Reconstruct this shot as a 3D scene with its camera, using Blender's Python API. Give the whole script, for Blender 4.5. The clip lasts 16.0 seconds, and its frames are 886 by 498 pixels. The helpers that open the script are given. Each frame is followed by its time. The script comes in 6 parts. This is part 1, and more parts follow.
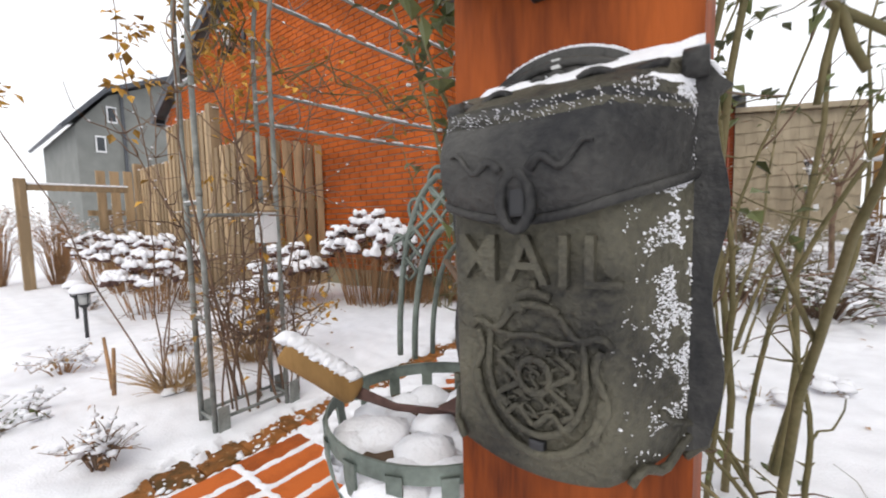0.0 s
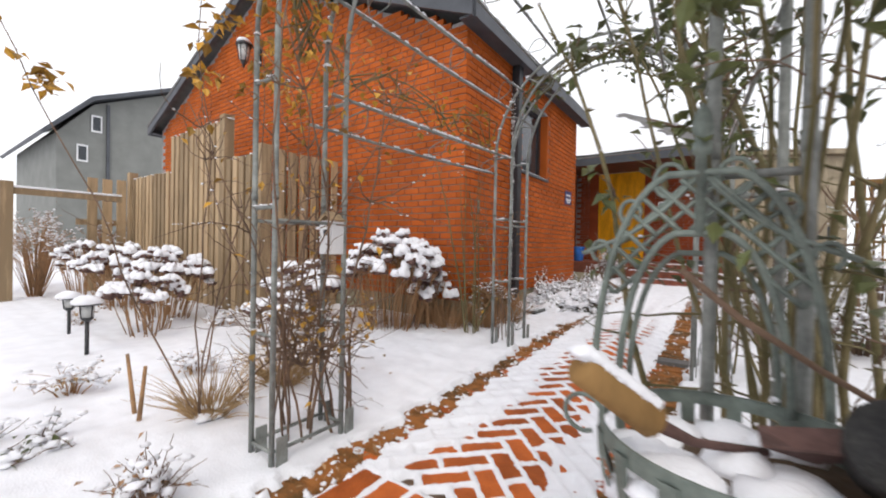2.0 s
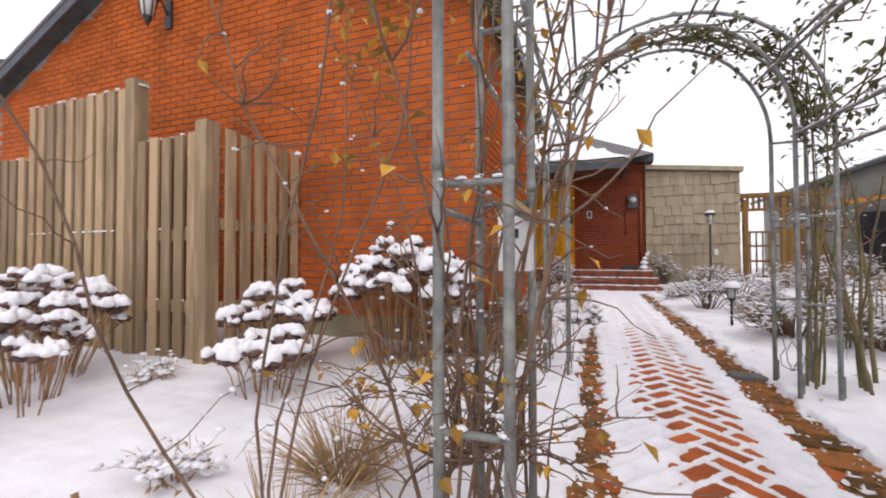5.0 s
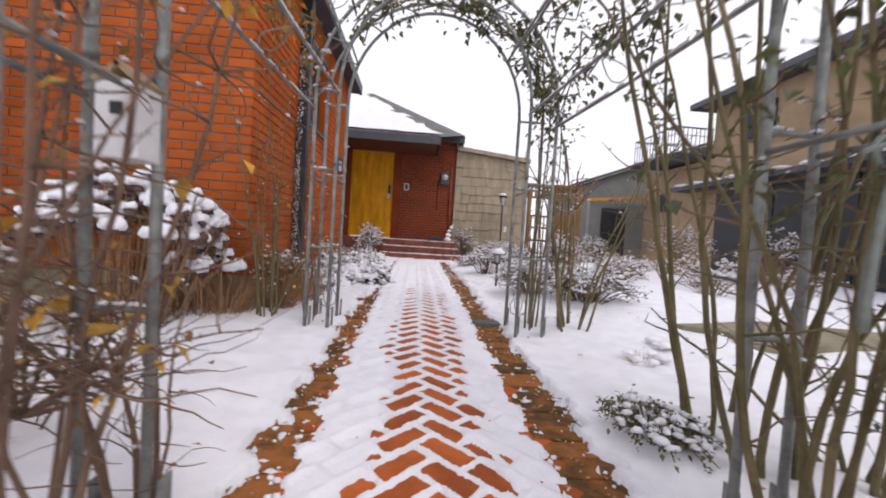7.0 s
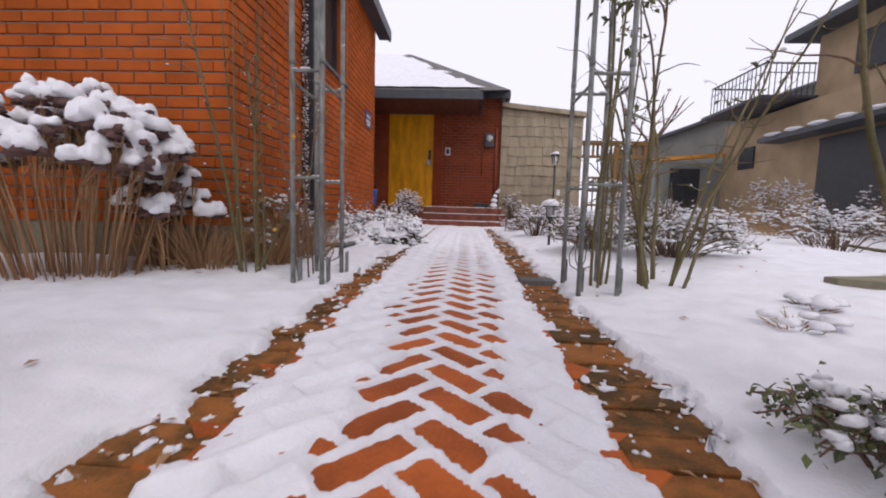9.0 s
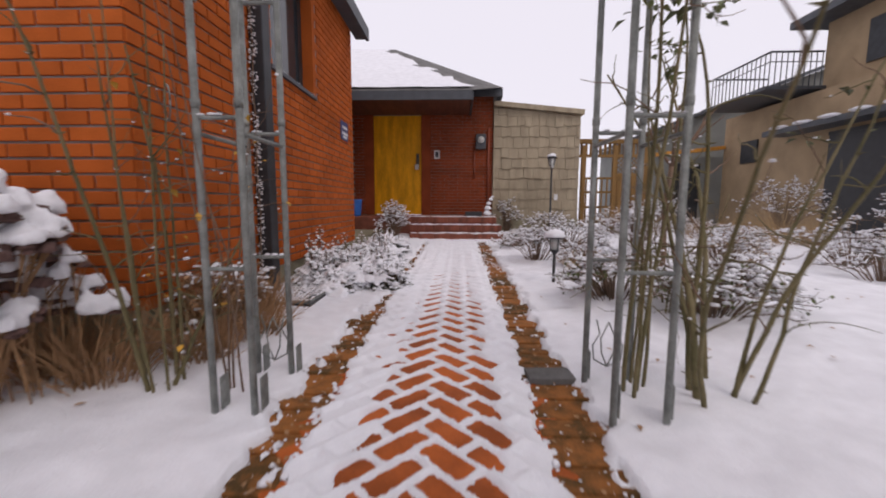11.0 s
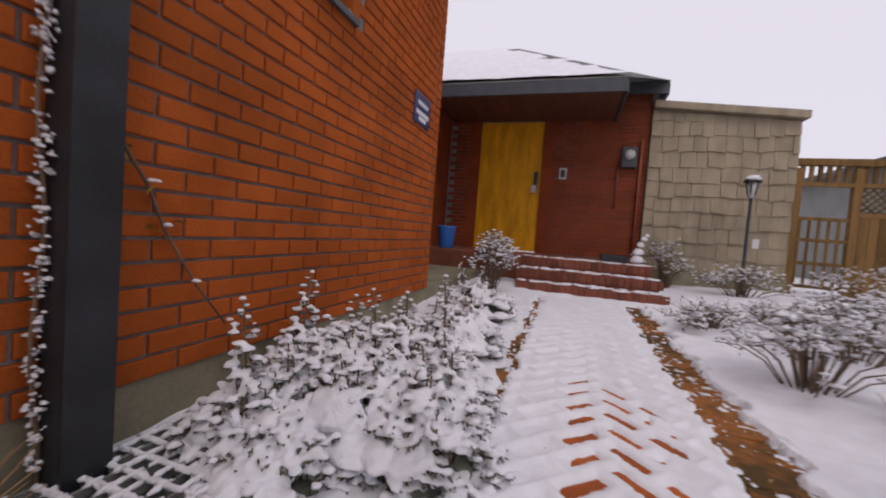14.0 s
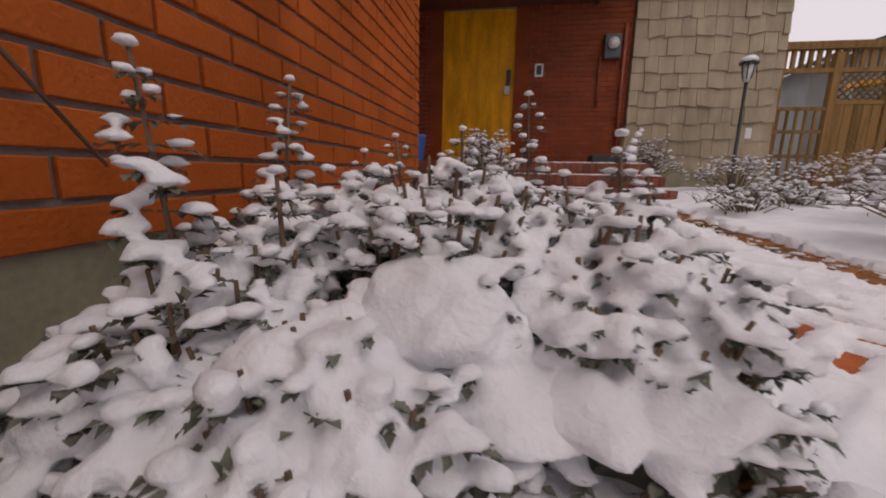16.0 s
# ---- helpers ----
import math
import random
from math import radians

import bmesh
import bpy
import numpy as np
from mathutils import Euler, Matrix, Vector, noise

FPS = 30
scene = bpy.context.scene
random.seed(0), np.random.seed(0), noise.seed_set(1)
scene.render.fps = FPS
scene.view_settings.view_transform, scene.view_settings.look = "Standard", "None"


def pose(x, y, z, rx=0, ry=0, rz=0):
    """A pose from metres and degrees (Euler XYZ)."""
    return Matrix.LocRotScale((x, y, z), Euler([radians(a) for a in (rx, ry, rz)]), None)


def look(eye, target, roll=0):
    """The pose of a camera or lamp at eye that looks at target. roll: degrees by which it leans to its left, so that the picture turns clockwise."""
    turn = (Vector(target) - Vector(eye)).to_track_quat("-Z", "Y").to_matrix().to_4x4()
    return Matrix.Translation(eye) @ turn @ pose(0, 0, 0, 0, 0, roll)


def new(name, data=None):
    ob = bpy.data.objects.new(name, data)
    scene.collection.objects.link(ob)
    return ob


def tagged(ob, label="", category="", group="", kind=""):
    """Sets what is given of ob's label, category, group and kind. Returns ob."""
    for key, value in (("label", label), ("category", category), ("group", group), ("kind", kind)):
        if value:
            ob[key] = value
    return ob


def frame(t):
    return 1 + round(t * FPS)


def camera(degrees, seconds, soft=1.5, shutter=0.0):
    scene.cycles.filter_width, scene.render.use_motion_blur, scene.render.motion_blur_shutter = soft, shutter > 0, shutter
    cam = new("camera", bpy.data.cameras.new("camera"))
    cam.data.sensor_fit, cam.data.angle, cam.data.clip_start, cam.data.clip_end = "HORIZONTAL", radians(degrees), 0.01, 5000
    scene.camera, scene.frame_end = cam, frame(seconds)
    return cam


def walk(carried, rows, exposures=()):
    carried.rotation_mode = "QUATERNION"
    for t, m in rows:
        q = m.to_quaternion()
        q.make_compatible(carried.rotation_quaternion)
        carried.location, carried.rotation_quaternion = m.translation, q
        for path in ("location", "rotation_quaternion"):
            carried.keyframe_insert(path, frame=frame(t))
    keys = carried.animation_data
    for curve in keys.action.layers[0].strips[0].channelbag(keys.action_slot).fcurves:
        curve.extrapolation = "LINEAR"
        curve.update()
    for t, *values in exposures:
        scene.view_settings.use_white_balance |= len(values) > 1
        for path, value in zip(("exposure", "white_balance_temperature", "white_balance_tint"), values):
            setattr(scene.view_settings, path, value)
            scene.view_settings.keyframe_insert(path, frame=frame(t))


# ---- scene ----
cam = camera(96.8, 16.0, 1.9, 0.5)
METRES, EYE, TILT, LEAN, TURN = 7.28, 0.946, 0.0, 0.0, 38.1
ROWS = [
    (0.0, 0.0, 0.0, 0.0, -0.1, -4.55, 1.28),
    (0.5, -0.0121, -0.0077, -0.0006, -3.46, -4.01, -0.86),
    (1.0, -0.0323, -0.0158, -0.0037, -5.22, -3.33, -0.49),
    (1.5, -0.0476, -0.0076, -0.0046, -3.74, -3.27, -1.69),
    (2.0, -0.0619, 0.0162, -0.0069, -3.03, -0.56, -1.12),
    (2.5, -0.0801, 0.0323, -0.0044, -4.39, 0.45, -1.57),
    (3.0, -0.1153, 0.0389, -0.0034, -10.23, -0.66, -0.1),
    (5.5, -0.1925, 0.1422, -0.0095, -23.93, 1.31, 0.33),
    (6.0, -0.1856, 0.1368, -0.0091, -41.86, -1.5, 1.81),
    (6.5, -0.1589, 0.1211, -0.0145, -44.81, 0.46, -1.09),
    (7.0, -0.126, 0.1202, -0.0293, -42.09, -1.93, -3.65),
    (7.5, -0.0956, 0.1437, -0.0515, -38.78, -1.6, -2.2),
    (8.0, -0.0707, 0.1623, -0.0777, -32.87, -2.08, -3.01),
    (10.5, -0.0206, 0.2164, -0.0285, -38.7, -9.4, 0.51),
    (11.0, 0.0026, 0.245, -0.0157, -35.89, -6.5, -0.21),
    (11.5, 0.0264, 0.2895, -0.0093, -38.8, -7.0, 1.31),
    (12.0, 0.0611, 0.3267, -0.0062, -35.11, -5.29, -0.4),
    (12.5, 0.0936, 0.3708, -0.0008, -35.61, -4.46, -0.6),
    (13.0, 0.1227, 0.4157, 0.0022, -32.07, -3.38, -0.51),
    (13.5, 0.1437, 0.4576, -0.0056, -22.42, -2.46, -3.51),
    (14.0, 0.1542, 0.4998, -0.0152, -20.16, -2.6, -4.42),
    (14.5, 0.1604, 0.5384, -0.034, -16.44, -3.02, -4.48),
    (15.0, 0.1595, 0.5655, -0.0546, -17.98, -4.77, -3.63),
    (15.5, 0.1498, 0.5888, -0.0654, -25.49, -8.79, -1.91),
    (16.0, 0.1459, 0.6029, -0.0667, -28.24, -11.11, -1.01),
]
walk(cam, [(t, pose(0, 0, EYE, TILT, LEAN, TURN) @ pose(METRES * x, METRES * y, METRES * z, 90 + pitch, roll, yaw)) for t, x, y, z, yaw, pitch, roll in ROWS],
     ((0.0, 0.6, 6800, 8), (2.0, 0.6, 6800, 9), (3.0, 0.5, 6820, 14), (5.5, 0.5, 6850, 15), (8.0, 0.32, 6550, 17), (11.0, 0.04, 6850, 19), (13.5, -0.1, 6780, 20), (15.0, -0.15, 7000, 21), (16.0, -0.17, 7350, 21)))

# ---- sky and light ----
world = bpy.data.worlds.new("overcast_sky")
scene.world = world
world.use_nodes = True
wt = world.node_tree
sky = wt.nodes.new("ShaderNodeTexSky")
sky.sky_type, sky.sun_disc = "NISHITA", False
sky.sun_elevation, sky.sun_rotation = radians(38), radians(150)
cloud = wt.nodes.new("ShaderNodeMixRGB")
cloud.inputs[0].default_value = 0.93
cloud.inputs[2].default_value = (7.75, 8.0, 8.85, 1)
wt.links.new(sky.outputs[0], cloud.inputs[1])
wt.links.new(cloud.outputs[0], wt.nodes["Background"].inputs[0])
wt.nodes["Background"].inputs[1].default_value = 0.107
sun_data = bpy.data.lights.new("sun", "SUN")
sun_data.energy, sun_data.angle, sun_data.color = 0.65, radians(25), (1.0, 0.96, 0.9)
sun = new("sun", sun_data)
sun.matrix_world = look((4, -6, 9), (0, 0, 0))

# ---- materials ----


def material(name, base, rough=0.8, vary=0.25, scale=6.0, fine=60.0, bump=0.3, metal=0.0, second=None, patch=2.0,
             piece=0.0, spec=0.5, grain=None):
    """A surface with two scales of variation; piece: how far whole pieces differ from each other."""
    m = bpy.data.materials.new(name)
    m.use_nodes = True
    nt = m.node_tree
    b = nt.nodes["Principled BSDF"]
    co = nt.nodes.new("ShaderNodeTexCoord")
    big = nt.nodes.new("ShaderNodeTexNoise")
    big.inputs["Scale"].default_value, big.inputs["Detail"].default_value = scale, 5
    small = nt.nodes.new("ShaderNodeTexNoise")
    small.inputs["Scale"].default_value, small.inputs["Detail"].default_value = fine, 4
    geo = nt.nodes.new("ShaderNodeNewGeometry")
    info = nt.nodes.new("ShaderNodeObjectInfo")
    place_out = geo.outputs["Position"]
    if grain:
        long = nt.nodes.new("ShaderNodeVectorMath")
        long.operation = "MULTIPLY"
        long.inputs[1].default_value = grain
        nt.links.new(geo.outputs["Position"], long.inputs[0])
        place_out = long.outputs[0]
    nt.links.new(place_out, big.inputs["Vector"])
    nt.links.new(place_out, small.inputs["Vector"])
    ramp = nt.nodes.new("ShaderNodeValToRGB")
    c = Vector(base)
    lo, hi = c * (1 - vary), c * (1 + vary)
    if second:
        hi = Vector(second)
    ramp.color_ramp.elements[0].color = (*lo, 1)
    ramp.color_ramp.elements[1].color = (*hi, 1)
    ramp.color_ramp.elements[0].position, ramp.color_ramp.elements[1].position = 0.3, 0.7
    mixv = nt.nodes.new("ShaderNodeMath")
    mixv.operation = "MULTIPLY_ADD"
    mixv.inputs[1].default_value, mixv.inputs[2].default_value = 0.35, -0.175
    nt.links.new(small.outputs[0], mixv.inputs[0])
    add = nt.nodes.new("ShaderNodeMath")
    nt.links.new(big.outputs[0], add.inputs[0])
    nt.links.new(mixv.outputs[0], add.inputs[1])
    last = add
    if piece:
        both = nt.nodes.new("ShaderNodeMath")
        nt.links.new(info.outputs["Random"], both.inputs[0])
        nt.links.new(geo.outputs["Random Per Island"], both.inputs[1])
        fr = nt.nodes.new("ShaderNodeMath")
        fr.operation = "FRACT"
        nt.links.new(both.outputs[0], fr.inputs[0])
        sc = nt.nodes.new("ShaderNodeMath")
        sc.operation = "MULTIPLY_ADD"
        sc.inputs[1].default_value, sc.inputs[2].default_value = piece, -piece / 2
        nt.links.new(fr.outputs[0], sc.inputs[0])
        last = nt.nodes.new("ShaderNodeMath")
        nt.links.new(add.outputs[0], last.inputs[0])
        nt.links.new(sc.outputs[0], last.inputs[1])
    nt.links.new(last.outputs[0], ramp.inputs[0])
    nt.links.new(ramp.outputs[0], b.inputs["Base Color"])
    b.inputs["Roughness"].default_value, b.inputs["Metallic"].default_value = rough, metal
    b.inputs["Specular IOR Level"].default_value = spec
    if bump:
        bp = nt.nodes.new("ShaderNodeBump")
        bp.inputs["Strength"].default_value, bp.inputs["Distance"].default_value = bump, 0.004
        nt.links.new(small.outputs[0], bp.inputs["Height"])
        nt.links.new(bp.outputs[0], b.inputs["Normal"])
    return m


SNOW = material("snow", (0.80, 0.80, 0.83), 0.75, 0.06, 9, 120, 0.8, spec=0.2)
BRICK = material("red_brick", (0.40, 0.092, 0.019), 0.85, 0.22, 3, 110, 0.7, piece=0.16, spec=0.08)
PORCH_BRICK = material("dark_red_brick", (0.24, 0.055, 0.022), 0.85, 0.2, 3, 90, 0.5, piece=0.25, spec=0.08)
MORTAR = material("mortar", (0.24, 0.23, 0.225), 0.95, 0.25, 5, 120, 0.6, spec=0.1)
CONCRETE = material("concrete", (0.25, 0.225, 0.155), 0.9, 0.25, 4, 70, 0.5, spec=0.2)
PAVER = material("paver", (0.40, 0.095, 0.02), 0.7, 0.3, 7, 120, 0.6, piece=0.35, spec=0.2)
EDGE_STONE = material("edge_stone", (0.15, 0.085, 0.03), 0.75, 0.4, 16, 120, 1.0, second=(0.33, 0.125, 0.035), piece=0.35, spec=0.15)
SOIL = material("wet_soil", (0.085, 0.05, 0.025), 0.8, 0.4, 12, 60, 0.9)
FENCE = material("fence_wood", (0.35, 0.25, 0.15), 0.8, 0.3, 9, 60, 0.5, piece=0.5, spec=0.2, grain=(2, 2, 0.2))
GATE_WOOD = material("gate_wood", (0.21, 0.12, 0.045), 0.8, 0.3, 9, 60, 0.5, piece=0.5, spec=0.2, grain=(2, 2, 0.2))
METAL = material("galvanised_tube", (0.21, 0.22, 0.205), 0.6, 0.4, 14, 90, 0.4, metal=0.2)
GREEN_IRON = material("verdigris_iron", (0.16, 0.19, 0.165), 0.6, 0.4, 14, 90, 0.4, metal=0.2)
DARK_METAL = material("dark_metal", (0.028, 0.03, 0.034), 0.5, 0.3, 8, 90, 0.2, metal=0.3)
FASCIA = material("fascia_paint", (0.06, 0.065, 0.075), 0.55, 0.2, 5, 60, 0.2)
GLASS_DARK = material("window_glass", (0.03, 0.035, 0.04), 0.08, 0.2, 2, 20, 0.0)
CANE = material("rose_cane", (0.13, 0.115, 0.035), 0.7, 0.4, 8, 70, 0.5, second=(0.19, 0.15, 0.07))
TWIG = material("twig", (0.16, 0.10, 0.065), 0.85, 0.35, 8, 70, 0.5)
STALK = material("dry_stalk", (0.33, 0.185, 0.09), 0.85, 0.35, 8, 70, 0.4)
STRAW = material("dry_grass", (0.36, 0.235, 0.115), 0.85, 0.3, 8, 70, 0.3)
SEED = material("seed_head", (0.12, 0.065, 0.055), 0.9, 0.35, 20, 90, 0.5)
LEAF_OLD = material("yellow_leaf", (0.40, 0.21, 0.02), 0.6, 0.4, 20, 90, 0.3, piece=0.8)
LEAF_GREEN = material("olive_leaf", (0.085, 0.10, 0.03), 0.5, 0.4, 20, 90, 0.3, piece=0.8)
LEAF_GREY = material("grey_leaf", (0.12, 0.125, 0.098), 0.7, 0.35, 20, 90, 0.3, piece=0.6)
POST_WOOD = material("stained_post", (0.16, 0.03, 0.005), 0.6, 0.4, 7, 60, 0.4, second=(0.36, 0.08, 0.013), spec=0.2, grain=(2.2, 2.2, 0.3))
CAST = material("cast_pewter", (0.04, 0.038, 0.033), 0.6, 0.3, 9, 170, 1.0, second=(0.125, 0.115, 0.082), metal=0.1, spec=0.3)
CAST_DARK = material("cast_dark", (0.03, 0.03, 0.032), 0.6, 0.4, 12, 140, 0.8, second=(0.075, 0.072, 0.066), metal=0.15, spec=0.3)
DOOR = material("varnished_door", (0.72, 0.33, 0.008), 0.5, 0.25, 5, 40, 0.15, spec=0.2, grain=(1.6, 1.6, 0.35))
SHINGLE = material("wood_shingle", (0.35, 0.29, 0.205), 0.9, 0.18, 4, 60, 0.8, piece=0.16, spec=0.2, grain=(2, 2, 0.5))
ROOF = material("roof_shingle", (0.13, 0.125, 0.12), 0.9, 0.3, 5, 60, 0.6)
GREY_SIDING = material("grey_siding", (0.19, 0.195, 0.18), 0.8, 0.12, 2, 40, 0.2)
TAN_STUCCO = material("tan_stucco", (0.33, 0.235, 0.14), 0.9, 0.18, 2, 60, 0.4)
WHITE_PAINT = material("white_paint", (0.7, 0.7, 0.7), 0.6, 0.1, 5, 60, 0.1)
# also paints in the shade below the drain grate and under the long awning
BLACK = material("black_plastic_and_shade", (0.02, 0.02, 0.022), 0.5, 0.2, 8, 60, 0.1)
BLUE = material("blue_plastic", (0.03, 0.16, 0.55), 0.45, 0.15, 8, 60, 0.1)
NAVY = material("navy_enamel", (0.03, 0.045, 0.14), 0.35, 0.15, 8, 60, 0.05)
COPPER = material("red_pipe", (0.25, 0.06, 0.03), 0.6, 0.2, 8, 60, 0.1)
CANOPY = material("brown_soffit", (0.12, 0.04, 0.02), 0.8, 0.25, 5, 60, 0.3, grain=(2, 0.3, 2))
ORANGE = material("orange_board", (0.62, 0.27, 0.04), 0.7, 0.15, 3, 40, 0.1)
LAMP_GLASS = material("lamp_glass", (0.5, 0.5, 0.48), 0.15, 0.1, 8, 60, 0.0)
STEP_BRICK = material("step_brick", (0.21, 0.062, 0.035), 0.75, 0.3, 6, 90, 0.5, piece=0.4)

# ---- mesh helpers ----


def finish(ob, smooth):
    if smooth:
        ob.data.polygons.foreach_set("use_smooth", [True] * len(ob.data.polygons))
    return ob


def part(name, bm, mat, parent=None, label="", smooth=False):
    """Links a bmesh as one mesh object, under a thing or a part."""
    me = bpy.data.meshes.new(name)
    bm.to_mesh(me)
    bm.free()
    me.materials.append(mat)
    ob = finish(new(name, me), smooth)
    if parent:
        ob.parent = parent
    if label:
        tagged(ob, label)
    return ob


def raw(name, verts, faces, mat, parent=None, label="", smooth=False):
    me = bpy.data.meshes.new(name)
    me.from_pydata(verts, [], faces)
    me.materials.append(mat)
    ob = finish(new(name, me), smooth)
    if parent:
        ob.parent = parent
    if label:
        tagged(ob, label)
    return ob


def empty(name, at, label, category, group="", kind=""):
    ob = new(name)
    ob.location = at
    ob.empty_display_size = 0.1
    return tagged(ob, label, category, group, kind)


BOX_FACES = [(0, 3, 2, 1), (4, 5, 6, 7), (0, 1, 5, 4), (1, 2, 6, 5), (2, 3, 7, 6), (3, 0, 4, 7)]


def box(bm, x0, x1, y0, y1, z0, z1, m=None, bevel=0.0):
    vs = [Vector(p) for p in ((x0, y0, z0), (x1, y0, z0), (x1, y1, z0), (x0, y1, z0),
                              (x0, y0, z1), (x1, y0, z1), (x1, y1, z1), (x0, y1, z1))]
    vs = [bm.verts.new(m @ v if m else v) for v in vs]
    fs = [bm.faces.new([vs[i] for i in f]) for f in BOX_FACES]
    if bevel:
        es = list({e for f in fs for e in f.edges})
        bmesh.ops.bevel(bm, geom=es, offset=bevel, segments=2, affect="EDGES", profile=0.6)
    return bm


def boxes(*items, bevel=0.0):
    bm = bmesh.new()
    for it in items:
        box(bm, *it, bevel=bevel)
    return bm


def ring_frame(d):
    d = d.normalized()
    a = Vector((0, 0, 1)) if abs(d.z) < 0.9 else Vector((1, 0, 0))
    u = d.cross(a).normalized()
    return u, d.cross(u)


def tube(verts, faces, pts, radii, sides=5, cap=True):
    """Adds a tapered tube along pts to vertex and face lists."""
    n0 = len(verts)
    pts = [Vector(p) for p in pts]
    if not hasattr(radii, "__len__"):
        radii = [radii] * len(pts)
    u = v = None
    for i, p in enumerate(pts):
        d = pts[min(i + 1, len(pts) - 1)] - pts[max(i - 1, 0)]
        if u is None:
            u, v = ring_frame(d)
        else:
            dn = d.normalized()
            u = (u - dn * u.dot(dn)).normalized()
            v = dn.cross(u)
        for k in range(sides):
            a = 2 * math.pi * k / sides
            verts.append(p + (u * math.cos(a) + v * math.sin(a)) * radii[i])
    for i in range(len(pts) - 1):
        for k in range(sides):
            a, b = n0 + i * sides + k, n0 + i * sides + (k + 1) % sides
            faces.append((a, b, b + sides, a + sides))
    if cap:
        faces.append(tuple(n0 + k for k in range(sides))[::-1])
        faces.append(tuple(n0 + (len(pts) - 1) * sides + k for k in range(sides)))


def tubes(name, runs, mat, parent=None, label="", sides=6):
    verts, faces = [], []
    for pts, r in runs:
        tube(verts, faces, pts, r, sides)
    return raw(name, verts, faces, mat, parent, label, True)


def lump(verts, faces, c, r, flat=0.6, rough=0.25, seed=0.0, rings=4, sides=7):
    """A lumpy, flattened blob of snow, flatter below."""
    n0 = len(verts)
    c = Vector(c)
    rx, ry, rz = (r, r, r * flat) if not hasattr(r, "__len__") else r
    verts.append(c + Vector((0, 0, -rz * 0.35)))
    for i in range(1, rings + 1):
        th = math.pi * (1 - i / (rings + 1))
        for k in range(sides):
            a = 2 * math.pi * (k + 0.5 * (i % 2)) / sides
            d = Vector((math.sin(th) * math.cos(a), math.sin(th) * math.sin(a), math.cos(th)))
            s = 1 + rough * noise.noise((d + Vector((seed, c.x * 3, c.y * 3))) * 1.7)
            z = d.z * rz * s
            verts.append(c + Vector((d.x * rx * s, d.y * ry * s, z if z > 0 else z * 0.35)))
    verts.append(c + Vector((0, 0, rz)))
    top = len(verts) - 1
    for k in range(sides):
        faces.append((n0, n0 + 1 + (k + 1) % sides, n0 + 1 + k))
        b = n0 + 1 + (rings - 1) * sides
        faces.append((b + k, b + (k + 1) % sides, top))
    for i in range(rings - 1):
        for k in range(sides):
            a, b = n0 + 1 + i * sides + k, n0 + 1 + i * sides + (k + 1) % sides
            faces.append((a, b, b + sides, a + sides))


def leaf(verts, faces, p, d, up, length, width):
    """A small folded leaf of four triangles."""
    d = d.normalized()
    s = d.cross(up)
    s = s.normalized() if s.length > 1e-4 else Vector((1, 0, 0))
    n = s.cross(d)
    i = len(verts)
    verts.extend([p, p + d * length * 0.45 + s * width / 2 + n * width * 0.2, p + d * length - n * length * 0.1,
                  p + d * length * 0.45 - s * width / 2 + n * width * 0.2, p + d * length * 0.5])
    faces.extend([(i, i + 1, i + 4), (i + 1, i + 2, i + 4), (i + 2, i + 3, i + 4), (i + 3, i, i + 4)])


def rnd(a, b):
    return random.uniform(a, b)


def wander(p, d, length, steps, wob, droop=0.0):
    """A bent shoot from p along d."""
    p, d = Vector(p), Vector(d).normalized()
    out = [p.copy()]
    for i in range(steps):
        d = (d + Vector((rnd(-wob, wob), rnd(-wob, wob), rnd(-wob, wob) - droop))).normalized()
        p = p + d * length / steps
        out.append(p.copy())
    return out


def smooth01(a, b, x):
    t = min(1.0, max(0.0, (x - a) / (b - a)))
    return t * t * (3 - 2 * t)


def grade(y):
    """Height of the paving along the path."""
    return 0.145 * smooth01(0.6, 5.6, y) + 0.06 * smooth01(5.6, 8.6, y)


PATH_X, PATH_HALF = -1.19, 0.385
L_OUT, L_IN, R_IN, R_OUT = -1.79, -1.575, -0.80, -0.53
PATH_Y0, PATH_Y1 = -1.2, 7.95

# ---- ground and path ----


def axis_lines(lo, hi, step, far):
    out = list(np.arange(lo, hi + 1e-6, step))
    d, a, b = step, lo, hi
    while a > -far or b < far:
        d *= 1.28
        a, b = a - d, b + d
        out.insert(0, a), out.append(b)
    return out


def ground_z(x, y):
    """Height of the snow beside the path."""
    side = max(L_OUT - x, x - R_OUT, 0.0)
    z = grade(y) + 0.03 + 0.03 * smooth01(0.0, 0.5, side)
    near = 1 - smooth01(6.0, 14.0, math.hypot(x + 1, y - 3))
    z += near * (0.035 * noise.noise((x * 1.3, y * 1.3, 0)) * smooth01(0, 0.6, side)
                 + 0.018 * noise.noise((x * 4.2, y * 4.2, 3)) + 0.009 * noise.noise((x * 11, y * 11, 5)))
    z += 0.10 * smooth01(0.3, 2.2, x - R_OUT) * smooth01(3.6, 1.2, x - R_OUT) * smooth01(0.6, 2.4, y) * near
    return z


